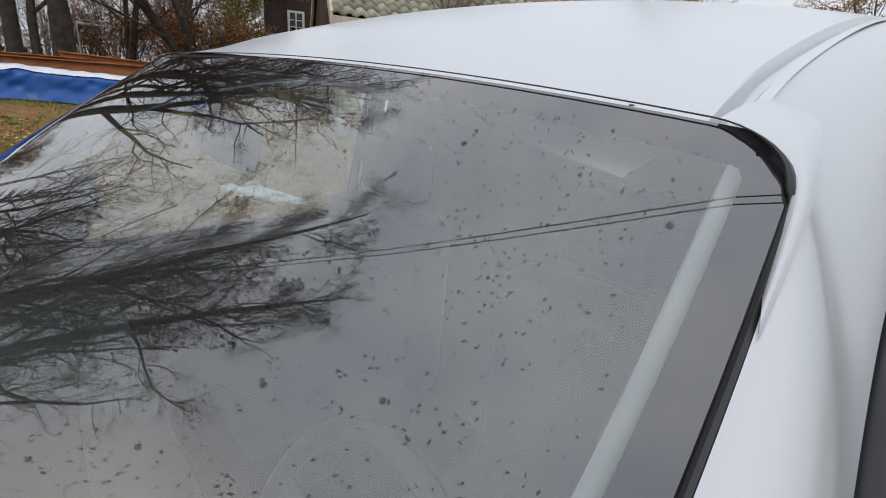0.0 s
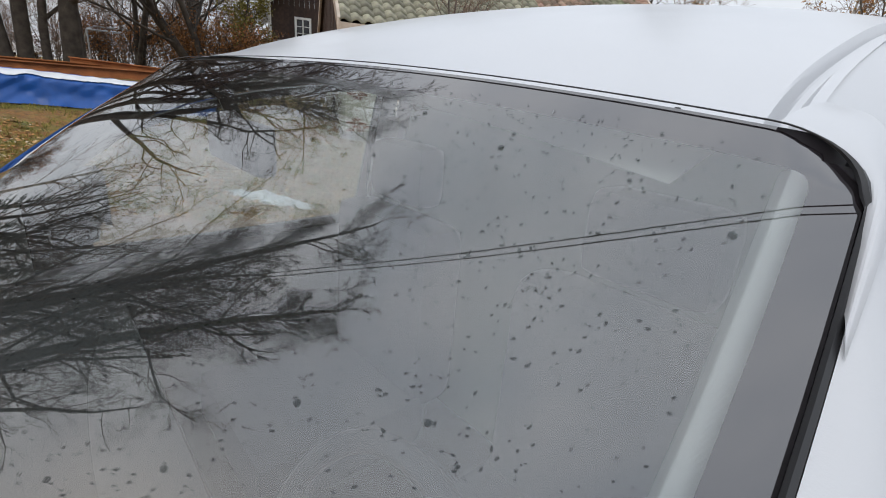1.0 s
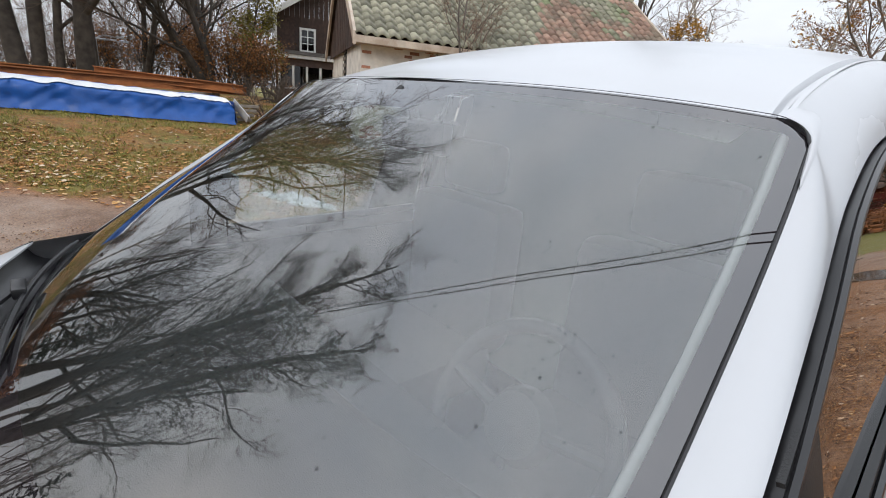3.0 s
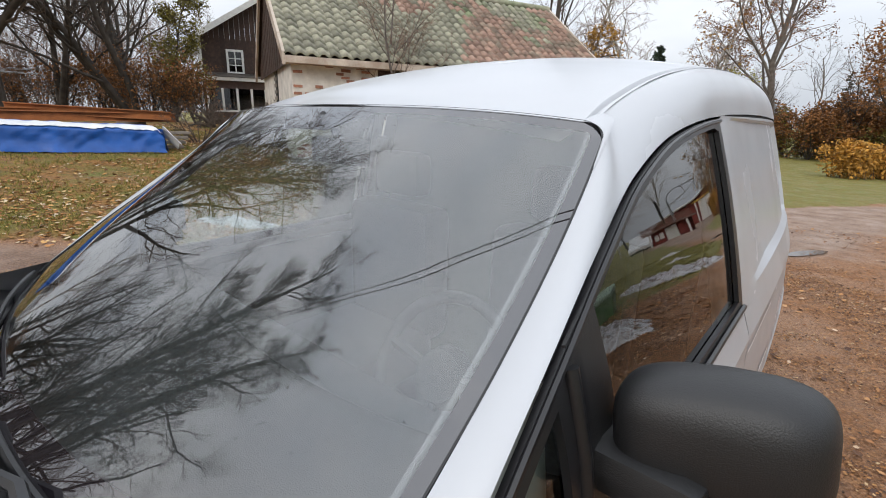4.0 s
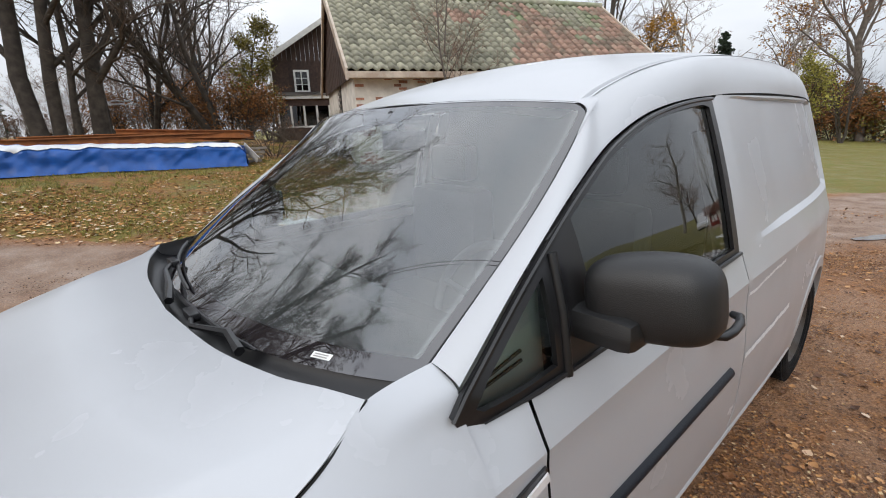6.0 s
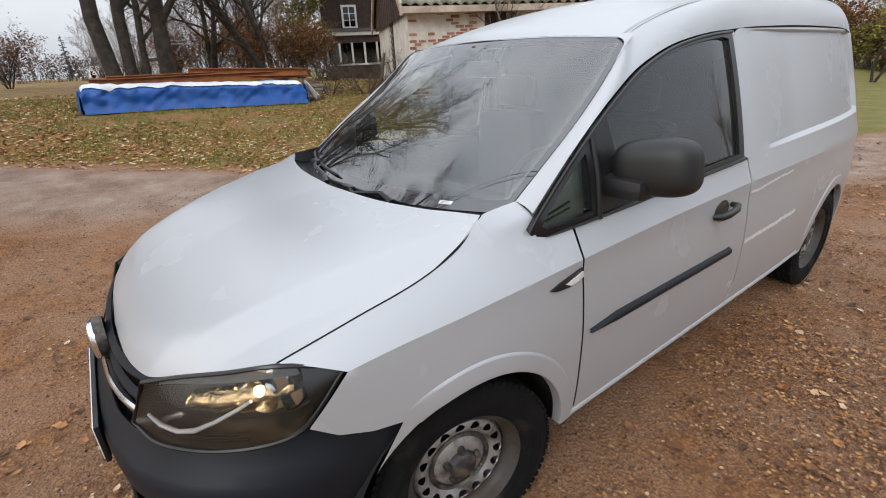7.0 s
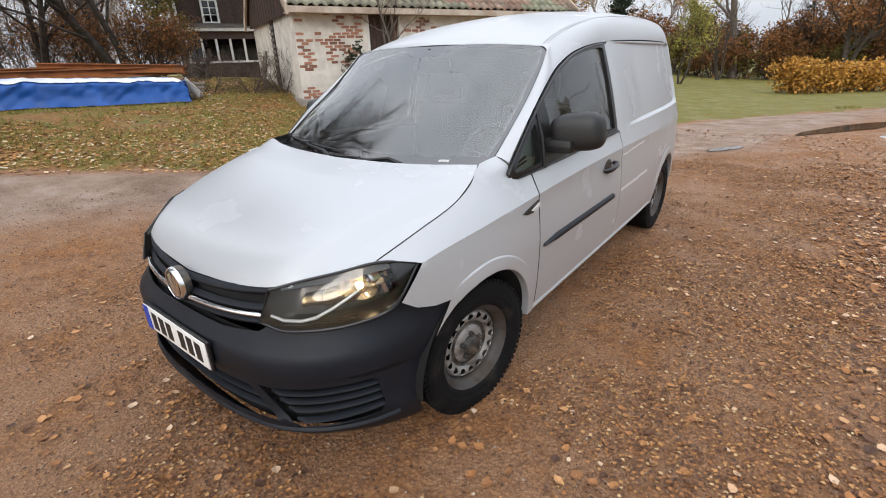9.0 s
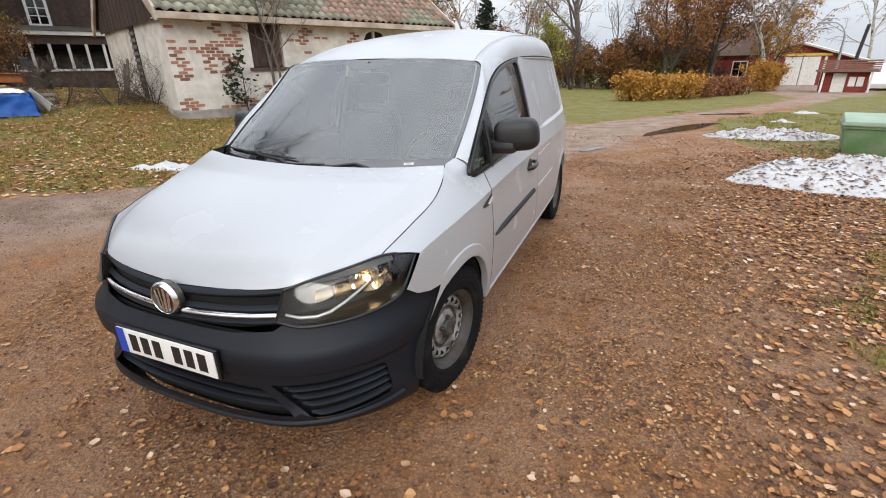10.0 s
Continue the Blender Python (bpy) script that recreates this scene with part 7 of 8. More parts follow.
def grow(w, tw, rng, p, d, length, r, level, top, spec):
    """One branch and those that leave it."""
    n = 7 if level == 0 else (5 if level == 1 else (4 if level == 2 else 3))
    pts = [p.copy()]
    q = d.copy()
    for i in range(n):
        q = (q + Vector((rng.gauss(0, 1), rng.gauss(0, 1), rng.gauss(0, 1))) * spec["wander"][min(level, 3)]
             + Vector((0, 0, spec["lift"][min(level, 3)]))).normalized()
        pts.append(pts[-1] + q * (length / n))
    end = r * (0.28 if level == 0 else 0.35)
    dest = w if level <= 1 else tw
    dest.limb(pts, r, end if level < top else r * 0.4, (9, 6, 4, 3, 3)[level])
    if level >= top:
        if spec["leaf"] and rng.random() < spec["leaf_rate"]:
            for _ in range(spec["leaves"]):
                s = pts[rng.randrange(1, len(pts))]
                tw.leaf(s + Vector((rng.gauss(0, 1), rng.gauss(0, 1), rng.gauss(0, 1))) * spec["leaf_spread"], spec["leaf"] * rng.uniform(0.7, 1.3), rng)
        return
    kids = spec["kids"][level]
    for k in range(kids):
        t = spec["start"][min(level, 3)] + (1 - spec["start"][min(level, 3)]) * (k + rng.random()) / kids
        t = min(t, 0.98)
        i = min(int(t * n), n - 1)
        base = pts[i].lerp(pts[i + 1], t * n - i)
        along = (pts[i + 1] - pts[i]).normalized()
        side = along.cross(Vector((rng.gauss(0, 1), rng.gauss(0, 1), rng.gauss(0, 1))))
        if side.length < 1e-3:
            continue
        side.normalize()
        an = radians(spec["angle"][min(level, 3)] * rng.uniform(0.7, 1.25))
        nd = along * math.cos(an) + side * math.sin(an)
        ln = length * spec["ratio"][min(level, 3)] * (1.15 - 0.65 * t) * rng.uniform(0.75, 1.2)
        rr = (r + (end - r) * t) * spec["thin"][min(level, 3)]
        grow(w, tw, rng, base, nd, ln, max(rr, spec["least"]), level + 1, top, spec)


BROAD = dict(wander=(0.10, 0.16, 0.2, 0.22), lift=(0.05, 0.10, 0.08, 0.05), kids=(13, 9, 8, 6), start=(0.22, 0.25, 0.2, 0.15),
             angle=(48, 45, 42, 40), ratio=(0.55, 0.5, 0.48, 0.5), thin=(0.5, 0.5, 0.5, 0.6), least=0.006, leaf=0, leaf_rate=0, leaves=0, leaf_spread=0.1)
BIRCH = dict(BROAD, kids=(20, 8, 7, 4), angle=(42, 42, 40, 35), lift=(0.06, 0.04, -0.12, -0.25), ratio=(0.36, 0.45, 0.5, 0.6), start=(0.2, 0.2, 0.15, 0.1), least=0.006)
BUSH = dict(BROAD, kids=(8, 7, 6, 4), start=(0.05, 0.1, 0.1, 0.1), angle=(40, 40, 40, 40), ratio=(0.7, 0.6, 0.5, 0.5), lift=(0.02, 0.03, 0.02, 0), least=0.003)


def tree_meshes(seed, height, r, spec, top, bark, twig, leafmat=None, stems=1, spread=0.0):
    rng = random.Random(seed)
    w, tw = Wood(), Wood()
    for s in range(stems):
        an = 2 * math.pi * s / max(1, stems) + rng.random()
        d = Vector((math.cos(an) * spread, math.sin(an) * spread, 1)).normalized()
        grow(w, tw, rng, Vector((math.cos(an) * r * 0.6 * (stems > 1), math.sin(an) * r * 0.6 * (stems > 1), -0.15)), d, height * rng.uniform(0.85, 1.0), r * rng.uniform(0.75, 1.0) if stems > 1 else r, 0, top, spec)
    out = [w.mesh("trunk", 0, bark)]
    tv, tf = tw.v, tw.f
    me = bpy.data.meshes.new("crown")
    k = len(tv)
    me.from_pydata(tv + tw.lv, [], tf + [tuple(i + k for i in f) for f in tw.lf])
    me.materials.append(twig)
    if leafmat:
        me.materials.append(leafmat)
        mi = np.zeros(len(me.polygons), dtype=np.int32)
        mi[len(tf):] = 1
        me.polygons.foreach_set("material_index", mi)
    out.append(me)
    return out


def plant(meshes, x, y, label, category="tree", scale=1.0, rz=0.0, group="", sink=0.0, lean=0.0, name="tree"):
    ob = empty(name)
    ob.matrix_basis = pose(x, y, ground_z(x, y) - sink, lean, 0, rz) @ Matrix.Scale(scale, 4)
    for nm, me in zip(("trunk", "crown"), meshes):
        c = new(nm, me)
        c.parent = ob
    return tagged(ob, label, category, group=group)


def conifer_meshes(seed, h, w0, mat, dense=70):
    rng = random.Random(seed)
    w, tw = Wood(), Wood()
    w.limb([Vector((0, 0, -0.1)), Vector((0, 0, h * 0.5)), Vector((0, 0, h))], 0.02 * h, 0.02, 7)
    for k in range(dense):
        t = (k + rng.random()) / dense
        z = h * (0.06 + 0.93 * t)
        ln = w0 * (1 - t) ** 0.8 * rng.uniform(0.7, 1.15) + 0.1
        an = rng.random() * 6.283
        d = Vector((math.cos(an), math.sin(an), -0.25 + 0.5 * t))
        tip = Vector((0, 0, z)) + d * ln
        tw.limb([Vector((0, 0, z)), Vector((0, 0, z)).lerp(tip, 0.5) + Vector((0, 0, 0.05)), tip], 0.02, 0.006, 3)
        for _ in range(int(26 * ln / max(0.3, w0) * 2) + 8):
            s = rng.random() ** 0.7
            p = Vector((0, 0, z)).lerp(tip, s) + Vector((rng.gauss(0, 0.09), rng.gauss(0, 0.09), rng.gauss(0, 0.06) - 0.05)) * (0.5 + ln * 0.5)
            tw.leaf(p, 0.09 + 0.05 * rng.random(), rng)
    me = bpy.data.meshes.new("crown")
    k = len(tw.v)
    me.from_pydata(tw.v + tw.lv, [], tw.f + [tuple(i + k for i in f) for f in tw.lf])
    me.materials.append(mat)
    return [w.mesh("trunk", 0, M_BARK), me]


big_a = tree_meshes(3, 17.0, 0.25, dict(BROAD, kids=(16, 10, 7, 6), start=(0.15, 0.2, 0.2, 0.15), angle=(44, 42, 40, 38), least=0.0075), 4, M_BARK, M_TWIG)
big_b = tree_meshes(8, 15.0, 0.20, dict(BROAD, kids=(14, 9, 6, 5), start=(0.16, 0.2, 0.2, 0.15), angle=(40, 42, 40, 38), least=0.007), 4, M_BARK, M_TWIG)
big_d = tree_meshes(9, 10.5, 0.27, dict(BROAD, kids=(14, 9, 6, 5), start=(0.2, 0.2, 0.2, 0.15), angle=(40, 42, 40, 38), least=0.007), 4, M_BARK, M_TWIG)
big_c = tree_meshes(5, 17.5, 0.20, dict(BROAD, kids=(28, 12, 9, 7), start=(0.10, 0.16, 0.15, 0.12), angle=(36, 40, 40, 38), ratio=(0.27, 0.45, 0.48, 0.5), thin=(0.34, 0.45, 0.5, 0.6), lift=(0.03, 0.10, 0.06, 0.04), wander=(0.06, 0.16, 0.2, 0.22), least=0.0045), 4, M_BARK, M_TWIG)
far_bare = tree_meshes(12, 16.0, 0.22, dict(BROAD, kids=(11, 7, 5, 5), least=0.014), 3, M_BARKGREY, M_TWIG)
far_birch = tree_meshes(13, 14.0, 0.16, dict(BIRCH, kids=(15, 6, 5, 4), least=0.014), 3, M_BIRCH, M_TWIGRED)
far_russet = tree_meshes(14, 9.0, 0.2, dict(BROAD, leaf=0.10, leaf_rate=0.9, leaves=7, leaf_spread=0.3, kids=(10, 6, 5, 4)), 3, M_BARK, M_TWIG, M_LEAFBROWN)
small_a = tree_meshes(21, 8.0, 0.13, dict(BROAD, kids=(11, 7, 6, 4), least=0.0075), 3, M_BARK, M_TWIG, None, 3, 0.25)
plant(big_a, -17.7, 0.35, "tall bare broadleaf tree leaning over the lawn", rz=0, lean=11)
plant(big_b, -17.75, 0.80, "tall bare broadleaf tree with a dark trunk", rz=0, lean=4)
plant(big_b, -17.65, 1.27, "slim bare broadleaf tree between thicker ones", rz=15, scale=0.6, lean=6)
plant(big_d, -17.6, 1.86, "stout bare broadleaf tree with a dark trunk", rz=340, lean=4)
plant(big_b, -17.75, 2.10, "bare broadleaf tree grown against a thicker trunk", rz=160, scale=0.75, lean=4)
plant(big_c, -9.6, -6.4, "tall slender bare tree on the bank", rz=40, scale=1.0)
plant(big_c, -11.2, -6.6, "tall slender bare tree on the bank", rz=190, scale=1.02)
plant(big_b, -15.2, -7.4, "bare broadleaf tree on the bank", rz=210, scale=1.0)
plant(big_b, -12.6, -8.6, "bare broadleaf tree on the bank", rz=100, scale=0.8)
plant(small_a, -17.9, 5.5, "many-stemmed bare tree leaning by the house", rz=20, lean=16)
plant(small_a, -22.0, 4.2, "many-stemmed bare tree beyond the beams", rz=150)
plant(small_a, -24.0, 7.0, "many-stemmed bare tree beyond the beams", rz=290, scale=1.15)

# tree by the house, greenish with the last leaves
yew = tree_meshes(31, 5.6, 0.06, dict(BUSH, leaf=0.05, leaf_rate=0.9, leaves=9, leaf_spread=0.12, kids=(22, 6, 5, 4), angle=(38, 36, 40, 40), ratio=(0.26, 0.5, 0.5, 0.5)), 3, M_BARK, M_TWIG, M_LEAFOLIVE, 1, 0.0)
plant(yew, -17.1, 6.5, "upright tree with yellow-green leaves beside the house", scale=0.95)
rusty = tree_meshes(33, 2.3, 0.04, dict(BUSH, leaf=0.05, leaf_rate=0.55, leaves=3, leaf_spread=0.14, kids=(8, 6, 5, 4)), 3, M_BARK, M_TWIG, M_LEAFBROWN, 5, 0.4)
plant(rusty, -19.3, 7.1, "russet shrub against the house", "shrub", 0.62, name="shrub")
for x, y, s, r in ((-16.7, 6.2, 0.85, 70), (-17.9, 6.0, 0.9, 300), (-16.4, 6.9, 0.75, 190), (-20.5, 5.6, 0.7, 40), (-22.5, 4.4, 0.9, 90), (-24.5, 6.4, 1.1, 200), (-26.0, 3.4, 0.9, 10), (-25.0, -3.0, 0.9, 130), (-21.0, -6.0, 0.9, 250)):
    plant(rusty, x, y, "tangled russet shrub at the lawn's edge", "shrub", s, r, "edge shrubs", name="shrub")
thin_brush = tree_meshes(37, 5.5, 0.035, dict(BUSH, kids=(12, 7, 6, 4), angle=(28, 34, 38, 38), ratio=(0.45, 0.5, 0.5, 0.5), least=0.006), 3, M_BARKGREY, M_TWIGRED, None, 5, 0.22)
for x, y, s, r in ((-25.0, 4.2, 0.9, 0), (-28.5, 2.0, 0.8, 60), (-30.0, 3.6, 0.9, 200), (-25.5, 6.2, 1.0, 260), (-31.0, 0.4, 0.6, 310), (-28.0, 8.0, 1.1, 90)):
    plant(thin_brush, x, y, "bare grey-brown brush beyond the beams", "shrub", s, r, "western brush", name="shrub")
scrub = tree_meshes(35, 1.3, 0.02, dict(BUSH, kids=(7, 6, 4, 3), least=0.0025), 3, M_TWIG, M_TWIG, None, 7, 0.7)
for x, y, s, r in ((-8.35, 4.6, 0.75, 0), (-8.0, 5.2, 0.8, 80), (-9.0, 4.0, 0.7, 170), (-6.65, 6.4, 0.6, 260), (-6.5, 7.0, 0.7, 30)):
    plant(scrub, x, y, "bare brown scrub by the stable", "shrub", s, r, "stable scrub", name="shrub")
stump = tree_meshes(36, 1.0, 0.12, dict(BUSH, kids=(6, 5, 4, 3), wander=(0.25, 0.3, 0.3, 0.3), least=0.004), 3, M_BARK, M_TWIG, None, 3, 0.3)
plant(stump, -12.6, 5.75, "gnarled bare stump with suckers", "stump", 0.9, name="stump")

# slender tree in front of the stable wall
rowan = tree_meshes(41, 4.3, 0.042, dict(BROAD, kids=(15, 7, 5, 4), start=(0.3, 0.15, 0.15, 0.1), angle=(52, 45, 40, 40), ratio=(0.42, 0.45, 0.45, 0.5), lift=(0.12, 0.14, 0.06, 0.0), least=0.0035), 3, M_BARKGREY, M_TWIGRED, None, 2, 0.06)
plant(rowan, -5.95, 6.65, "slender bare sapling before the rendered wall", rz=30)
sprig = tree_meshes(43, 1.5, 0.018, dict(BUSH, leaf=0.05, leaf_rate=0.8, leaves=4, leaf_spread=0.06, kids=(12, 6, 4, 3), start=(0.2, 0.1, 0.1, 0.1), angle=(70, 45, 40, 40), ratio=(0.32, 0.5, 0.5, 0.5)), 2, M_TWIG, M_TWIG, M_NEEDLE)
plant(sprig, -6.25, 6.0, "thin young conifer against the wall", "sapling", name="sapling")

# east side: birches, gold trees, hedge, wood
birch = tree_meshes(51, 15.0, 0.20, dict(BIRCH, kids=(18, 7, 5, 3), least=0.008), 4, M_BIRCH, M_TWIGRED)
birch2 = tree_meshes(52, 13.0, 0.16, dict(BIRCH, kids=(18, 7, 5, 3), least=0.008, leaf=0.09, leaf_rate=0.25, leaves=2, leaf_spread=0.1), 4, M_BIRCH, M_TWIGRED, M_LEAFGOLD)
gold = tree_meshes(55, 9.0, 0.20, dict(BROAD, leaf=0.12, leaf_rate=0.9, leaves=4, leaf_spread=0.22, kids=(12, 8, 6, 4)), 3, M_BARK, M_TWIG, M_LEAFGOLD, 2, 0.2)
russet = tree_meshes(57, 9.5, 0.22, dict(BROAD, leaf=0.12, leaf_rate=0.9, leaves=5, leaf_spread=0.25, kids=(12, 8, 6, 4)), 3, M_BARK, M_TWIG, M_LEAFBROWN, 2, 0.2)
greenish = tree_meshes(59, 7.0, 0.12, dict(BROAD, leaf=0.10, leaf_rate=0.7, leaves=4, leaf_spread=0.2, kids=(11, 8, 6, 4)), 3, M_BARK, M_TWIG, M_LEAFGREEN, 2, 0.2)
spruce = conifer_meshes(61, 11.0, 2.2, M_NEEDLE, 110)
spruce_far = conifer_meshes(63, 10.0, 2.0, M_NEEDLE, 60)
thuja = conifer_meshes(62, 7.0, 1.7, M_NEEDLE, 170)
tall_russet = tree_meshes(53, 15.0, 0.27, dict(BROAD, kids=(17, 8, 6, 5), angle=(46, 42, 40, 36), lift=(0.05, 0.10, -0.04, -0.12), ratio=(0.46, 0.5, 0.5, 0.55), least=0.009, leaf=0.07, leaf_rate=0.45, leaves=3, leaf_spread=0.12), 4, M_BARKGREY, M_TWIGRED, M_LEAFBROWN)
brush = tree_meshes(71, 3.4, 0.05, dict(BUSH, leaf=0.09, leaf_rate=0.7, leaves=4, leaf_spread=0.16, least=0.008), 3, M_BARK, M_TWIG, M_LEAFBROWN, 6, 0.45)
olive_brush = tree_meshes(72, 3.0, 0.05, dict(BUSH, leaf=0.09, leaf_rate=0.7, leaves=4, leaf_spread=0.16, least=0.008), 3, M_BARKGREY, M_TWIG, M_LEAFOLIVE, 5, 0.5)
EAST = (
    (tall_russet, -3.3, 39.5, 1.0, 0, "tall tree with reddish twigs and russet leaves"), (birch2, -7.5, 40.0, 1.0, 70, "bare birch over the lawn"), (birch, 9.2, 38.5, 0.95, 130, "white-barked birch by the barn"),
    (birch2, 11.0, 46.0, 1.1, 20, "white-barked birch by the barn"), (birch, -12.5, 38.0, 0.9, 200, "bare birch beyond the stable"), (birch, -16.0, 34.0, 0.85, 310, "bare birch beyond the stable"),
    (birch, -17.0, 20.0, 0.8, 100, "bare birch behind the timber house"), (birch2, 14.0, 60.0, 1.2, 90, "far bare birch over the barn"), (birch, -10.0, 44.0, 0.9, 20, "bare birch over the lawn"),
    (russet, 2.9, 36.5, 0.72, 0, "broad tree full of russet leaves"), (russet, 5.6, 38.5, 0.78, 120, "broad tree full of russet leaves"), (gold, 9.4, 41.0, 0.52, 40, "golden-leaved tree by the barn"),
    (gold, 4.4, 42.0, 0.7, 210, "golden-leaved tree beside the russet ones"), (greenish, -4.2, 27.0, 0.55, 0, "thin tree with pale green leaves"),
    (gold, -10.9, 22.8, 0.55, 80, "golden tree beyond the stable roof"), (big_b, -9.8, 19.2, 0.75, 50, "bare broadleaf tree behind the stable"), (thuja, -6.2, 22.6, 0.68, 0, "dark conical conifer on the lawn"),
    (small_a, -3.6, 35.0, 0.6, 0, "bare spreading small tree on the lawn"), (small_a, 0.8, 40.0, 0.7, 190, "bare spreading small tree on the lawn"), (far_birch, 1.0, 46.0, 1.0, 60, "bare birch behind russet trees"),
)
for me, x, y, s, r, lab in EAST:
    plant(me, x, y, lab, scale=s, rz=r)
for k, (x, y, q, r) in enumerate(((-9.5, 40.5, 1.0, 0), (-7.4, 39.0, 0.9, 70), (-5.9, 40.2, 1.1, 130), (-4.6, 38.6, 0.8, 210), (-2.6, 40.6, 1.05, 20), (-1.2, 39.4, 0.9, 300), (0.4, 41.0, 1.1, 90), (1.9, 39.8, 0.9, 160), (-11.5, 41.5, 1.1, 250), (3.6, 40.8, 1.0, 330))):
    if k % 3 == 1:
        plant(olive_brush, x, y, "olive-leaved brush at the lawn's back", "shrub", q, r, "lawn brush", name="shrub")
    else:
        plant(brush, x, y, "brown-leaved brush at the lawn's back", "shrub", q, r, "lawn brush", name="shrub")
rng = random.Random(77)
for k in range(30):
    an = radians(rng.uniform(48, 163))
    d = rng.uniform(55, 110)
    x, y = 2 + d * math.cos(an), d * math.sin(an)
    me = rng.choice((far_birch, far_birch, far_bare, spruce_far, far_russet, far_bare))
    plant(me, x, y, "tree in the far wood", scale=rng.uniform(0.8, 1.15), rz=rng.uniform(0, 360), group="far wood")
for k in range(9):
    an = radians(rng.uniform(152, 167))
    d = rng.uniform(30, 75)
    x, y = d * math.cos(an), 2 + d * math.sin(an)
    if -30 < x < -18 and 7 < y < 17:
        continue
    me = rng.choice((far_bare, far_birch, far_birch))
    plant(me, x, y, "bare tree in the western wood", scale=rng.uniform(0.6, 0.9), rz=rng.uniform(0, 360), group="western wood")
for x, y, s_, r in ((-23.5, -6.5, 1.2, 60), (-19.5, -7.5, 1.1, 200)):
    plant(small_a, x, y, "many-stemmed bare tree on the bank", scale=s_, rz=r, group="bank trees")
for k in range(20):
    an = radians(191 + 1.9 * k + rng.uniform(-1, 1))
    d = rng.uniform(34, 52)
    plant(rng.choice((spruce_far, far_bare, far_bare, far_birch)), d * math.cos(an), d * math.sin(an), "dark tree in the southern wood", scale=rng.uniform(0.75, 1.1), rz=rng.uniform(0, 360), group="southern wood")
plant(spruce_far, -78.0, -1.2, "lone dark spruce beyond the field", scale=0.52)
for k in range(24):
    an = radians(170 + 0.85 * k + rng.uniform(-0.4, 0.4))
    d = rng.uniform(95, 140)
    plant(rng.choice((spruce_far, far_bare)), d * math.cos(an), d * math.sin(an), "far tree at the field's end", scale=rng.uniform(0.30, 0.46), rz=rng.uniform(0, 360), group="field-end wood")
for k in range(14):
    an = radians(rng.uniform(-60, 45))
    d = rng.uniform(34, 70)
    plant(rng.choice((far_russet, far_bare, spruce_far, far_birch)), 2 + d * math.cos(an), d * math.sin(an), "tree across the road", scale=rng.uniform(0.6, 0.9), rz=rng.uniform(0, 360), group="eastern trees")
for k in range(10):
    an = radians(rng.uniform(195, 300))
    d = rng.uniform(30, 60)
    plant(rng.choice((far_bare, far_birch, spruce_far)), d * math.cos(an), d * math.sin(an), "tree beyond the track", scale=rng.uniform(0.7, 1.0), rz=rng.uniform(0, 360), group="southern trees")


def hedge(x0, y0, x1, y1, h, w, mat, label, seed, n=9000):
    rng = random.Random(seed)
    tw = Wood()
    L = math.dist((x0, y0), (x1, y1))
    ux, uy = (x1 - x0) / L, (y1 - y0) / L
    for k in range(int(L * 22)):
        s = rng.random() * L
        o = rng.gauss(0, w * 0.25)
        bx, by = x0 + ux * s - uy * o, y0 + uy * s + ux * o
        z0 = ground_z(bx, by)
        hh = h * (0.75 + 0.3 * noise.noise((s * 0.9, seed, 0)) + 0.2 * rng.random())
        d = Vector((rng.gauss(0, 0.25), rng.gauss(0, 0.25), 1)).normalized()
        p = Vector((bx, by, z0))
        tw.limb([p, p + d * hh * 0.5, p + d * hh + Vector((rng.gauss(0, 0.08), rng.gauss(0, 0.08), 0))], 0.012, 0.003, 3)
        for _ in range(max(4, n // int(L * 22))):
            t = rng.random() ** 0.6
            tw.leaf(p + d * hh * t + Vector((rng.gauss(0, 0.13), rng.gauss(0, 0.13), rng.gauss(0, 0.09))), 0.05 + 0.03 * rng.random(), rng)
    me = bpy.data.meshes.new("hedge")
    k = len(tw.v)
    me.from_pydata(tw.v + tw.lv, [], tw.f + [tuple(i + k for i in f) for f in tw.lf])
    me.materials.append(M_TWIG)
    me.materials.append(mat)
    mi = np.zeros(len(me.polygons), dtype=np.int32)
    mi[len(tw.f):] = 1
    me.polygons.foreach_set("material_index", mi)
    tagged(new("hedge", me), label, "hedge")


hedge(0.8, 21.9, 3.8, 25.6, 1.25, 1.4, M_HEDGE, "golden-ochre clipped hedge on the lawn", 5, 12000)
hedge(3.9, 25.8, 6.7, 31.2, 1.0, 1.2, M_REDHEDGE, "red-brown hedge along the track", 6, 9000)
hedge(8.3, 35.6, 9.3, 37.2, 2.0, 1.0, M_HEDGE, "tall golden shrub by the track", 7, 9000)
hedge(-24.0, 35.0, -6.0, 43.0, 1.7, 2.4, M_THICKET, "brown thicket at the back of the lawn", 8, 8000)
hedge(-6.0, 43.0, 8.0, 46.0, 1.9, 2.4, M_THICKET, "brown thicket at the back of the lawn", 9, 8000)
hedge(-44.0, -16.0, -38.0, 12.0, 1.9, 2.6, M_THICKET, "brown thicket beyond the bank", 10, 9000)
hedge(-15.0, -8.5, -14.0, -4.5, 1.1, 1.4, M_REDHEDGE, "brown brush on the bank", 11, 4000)


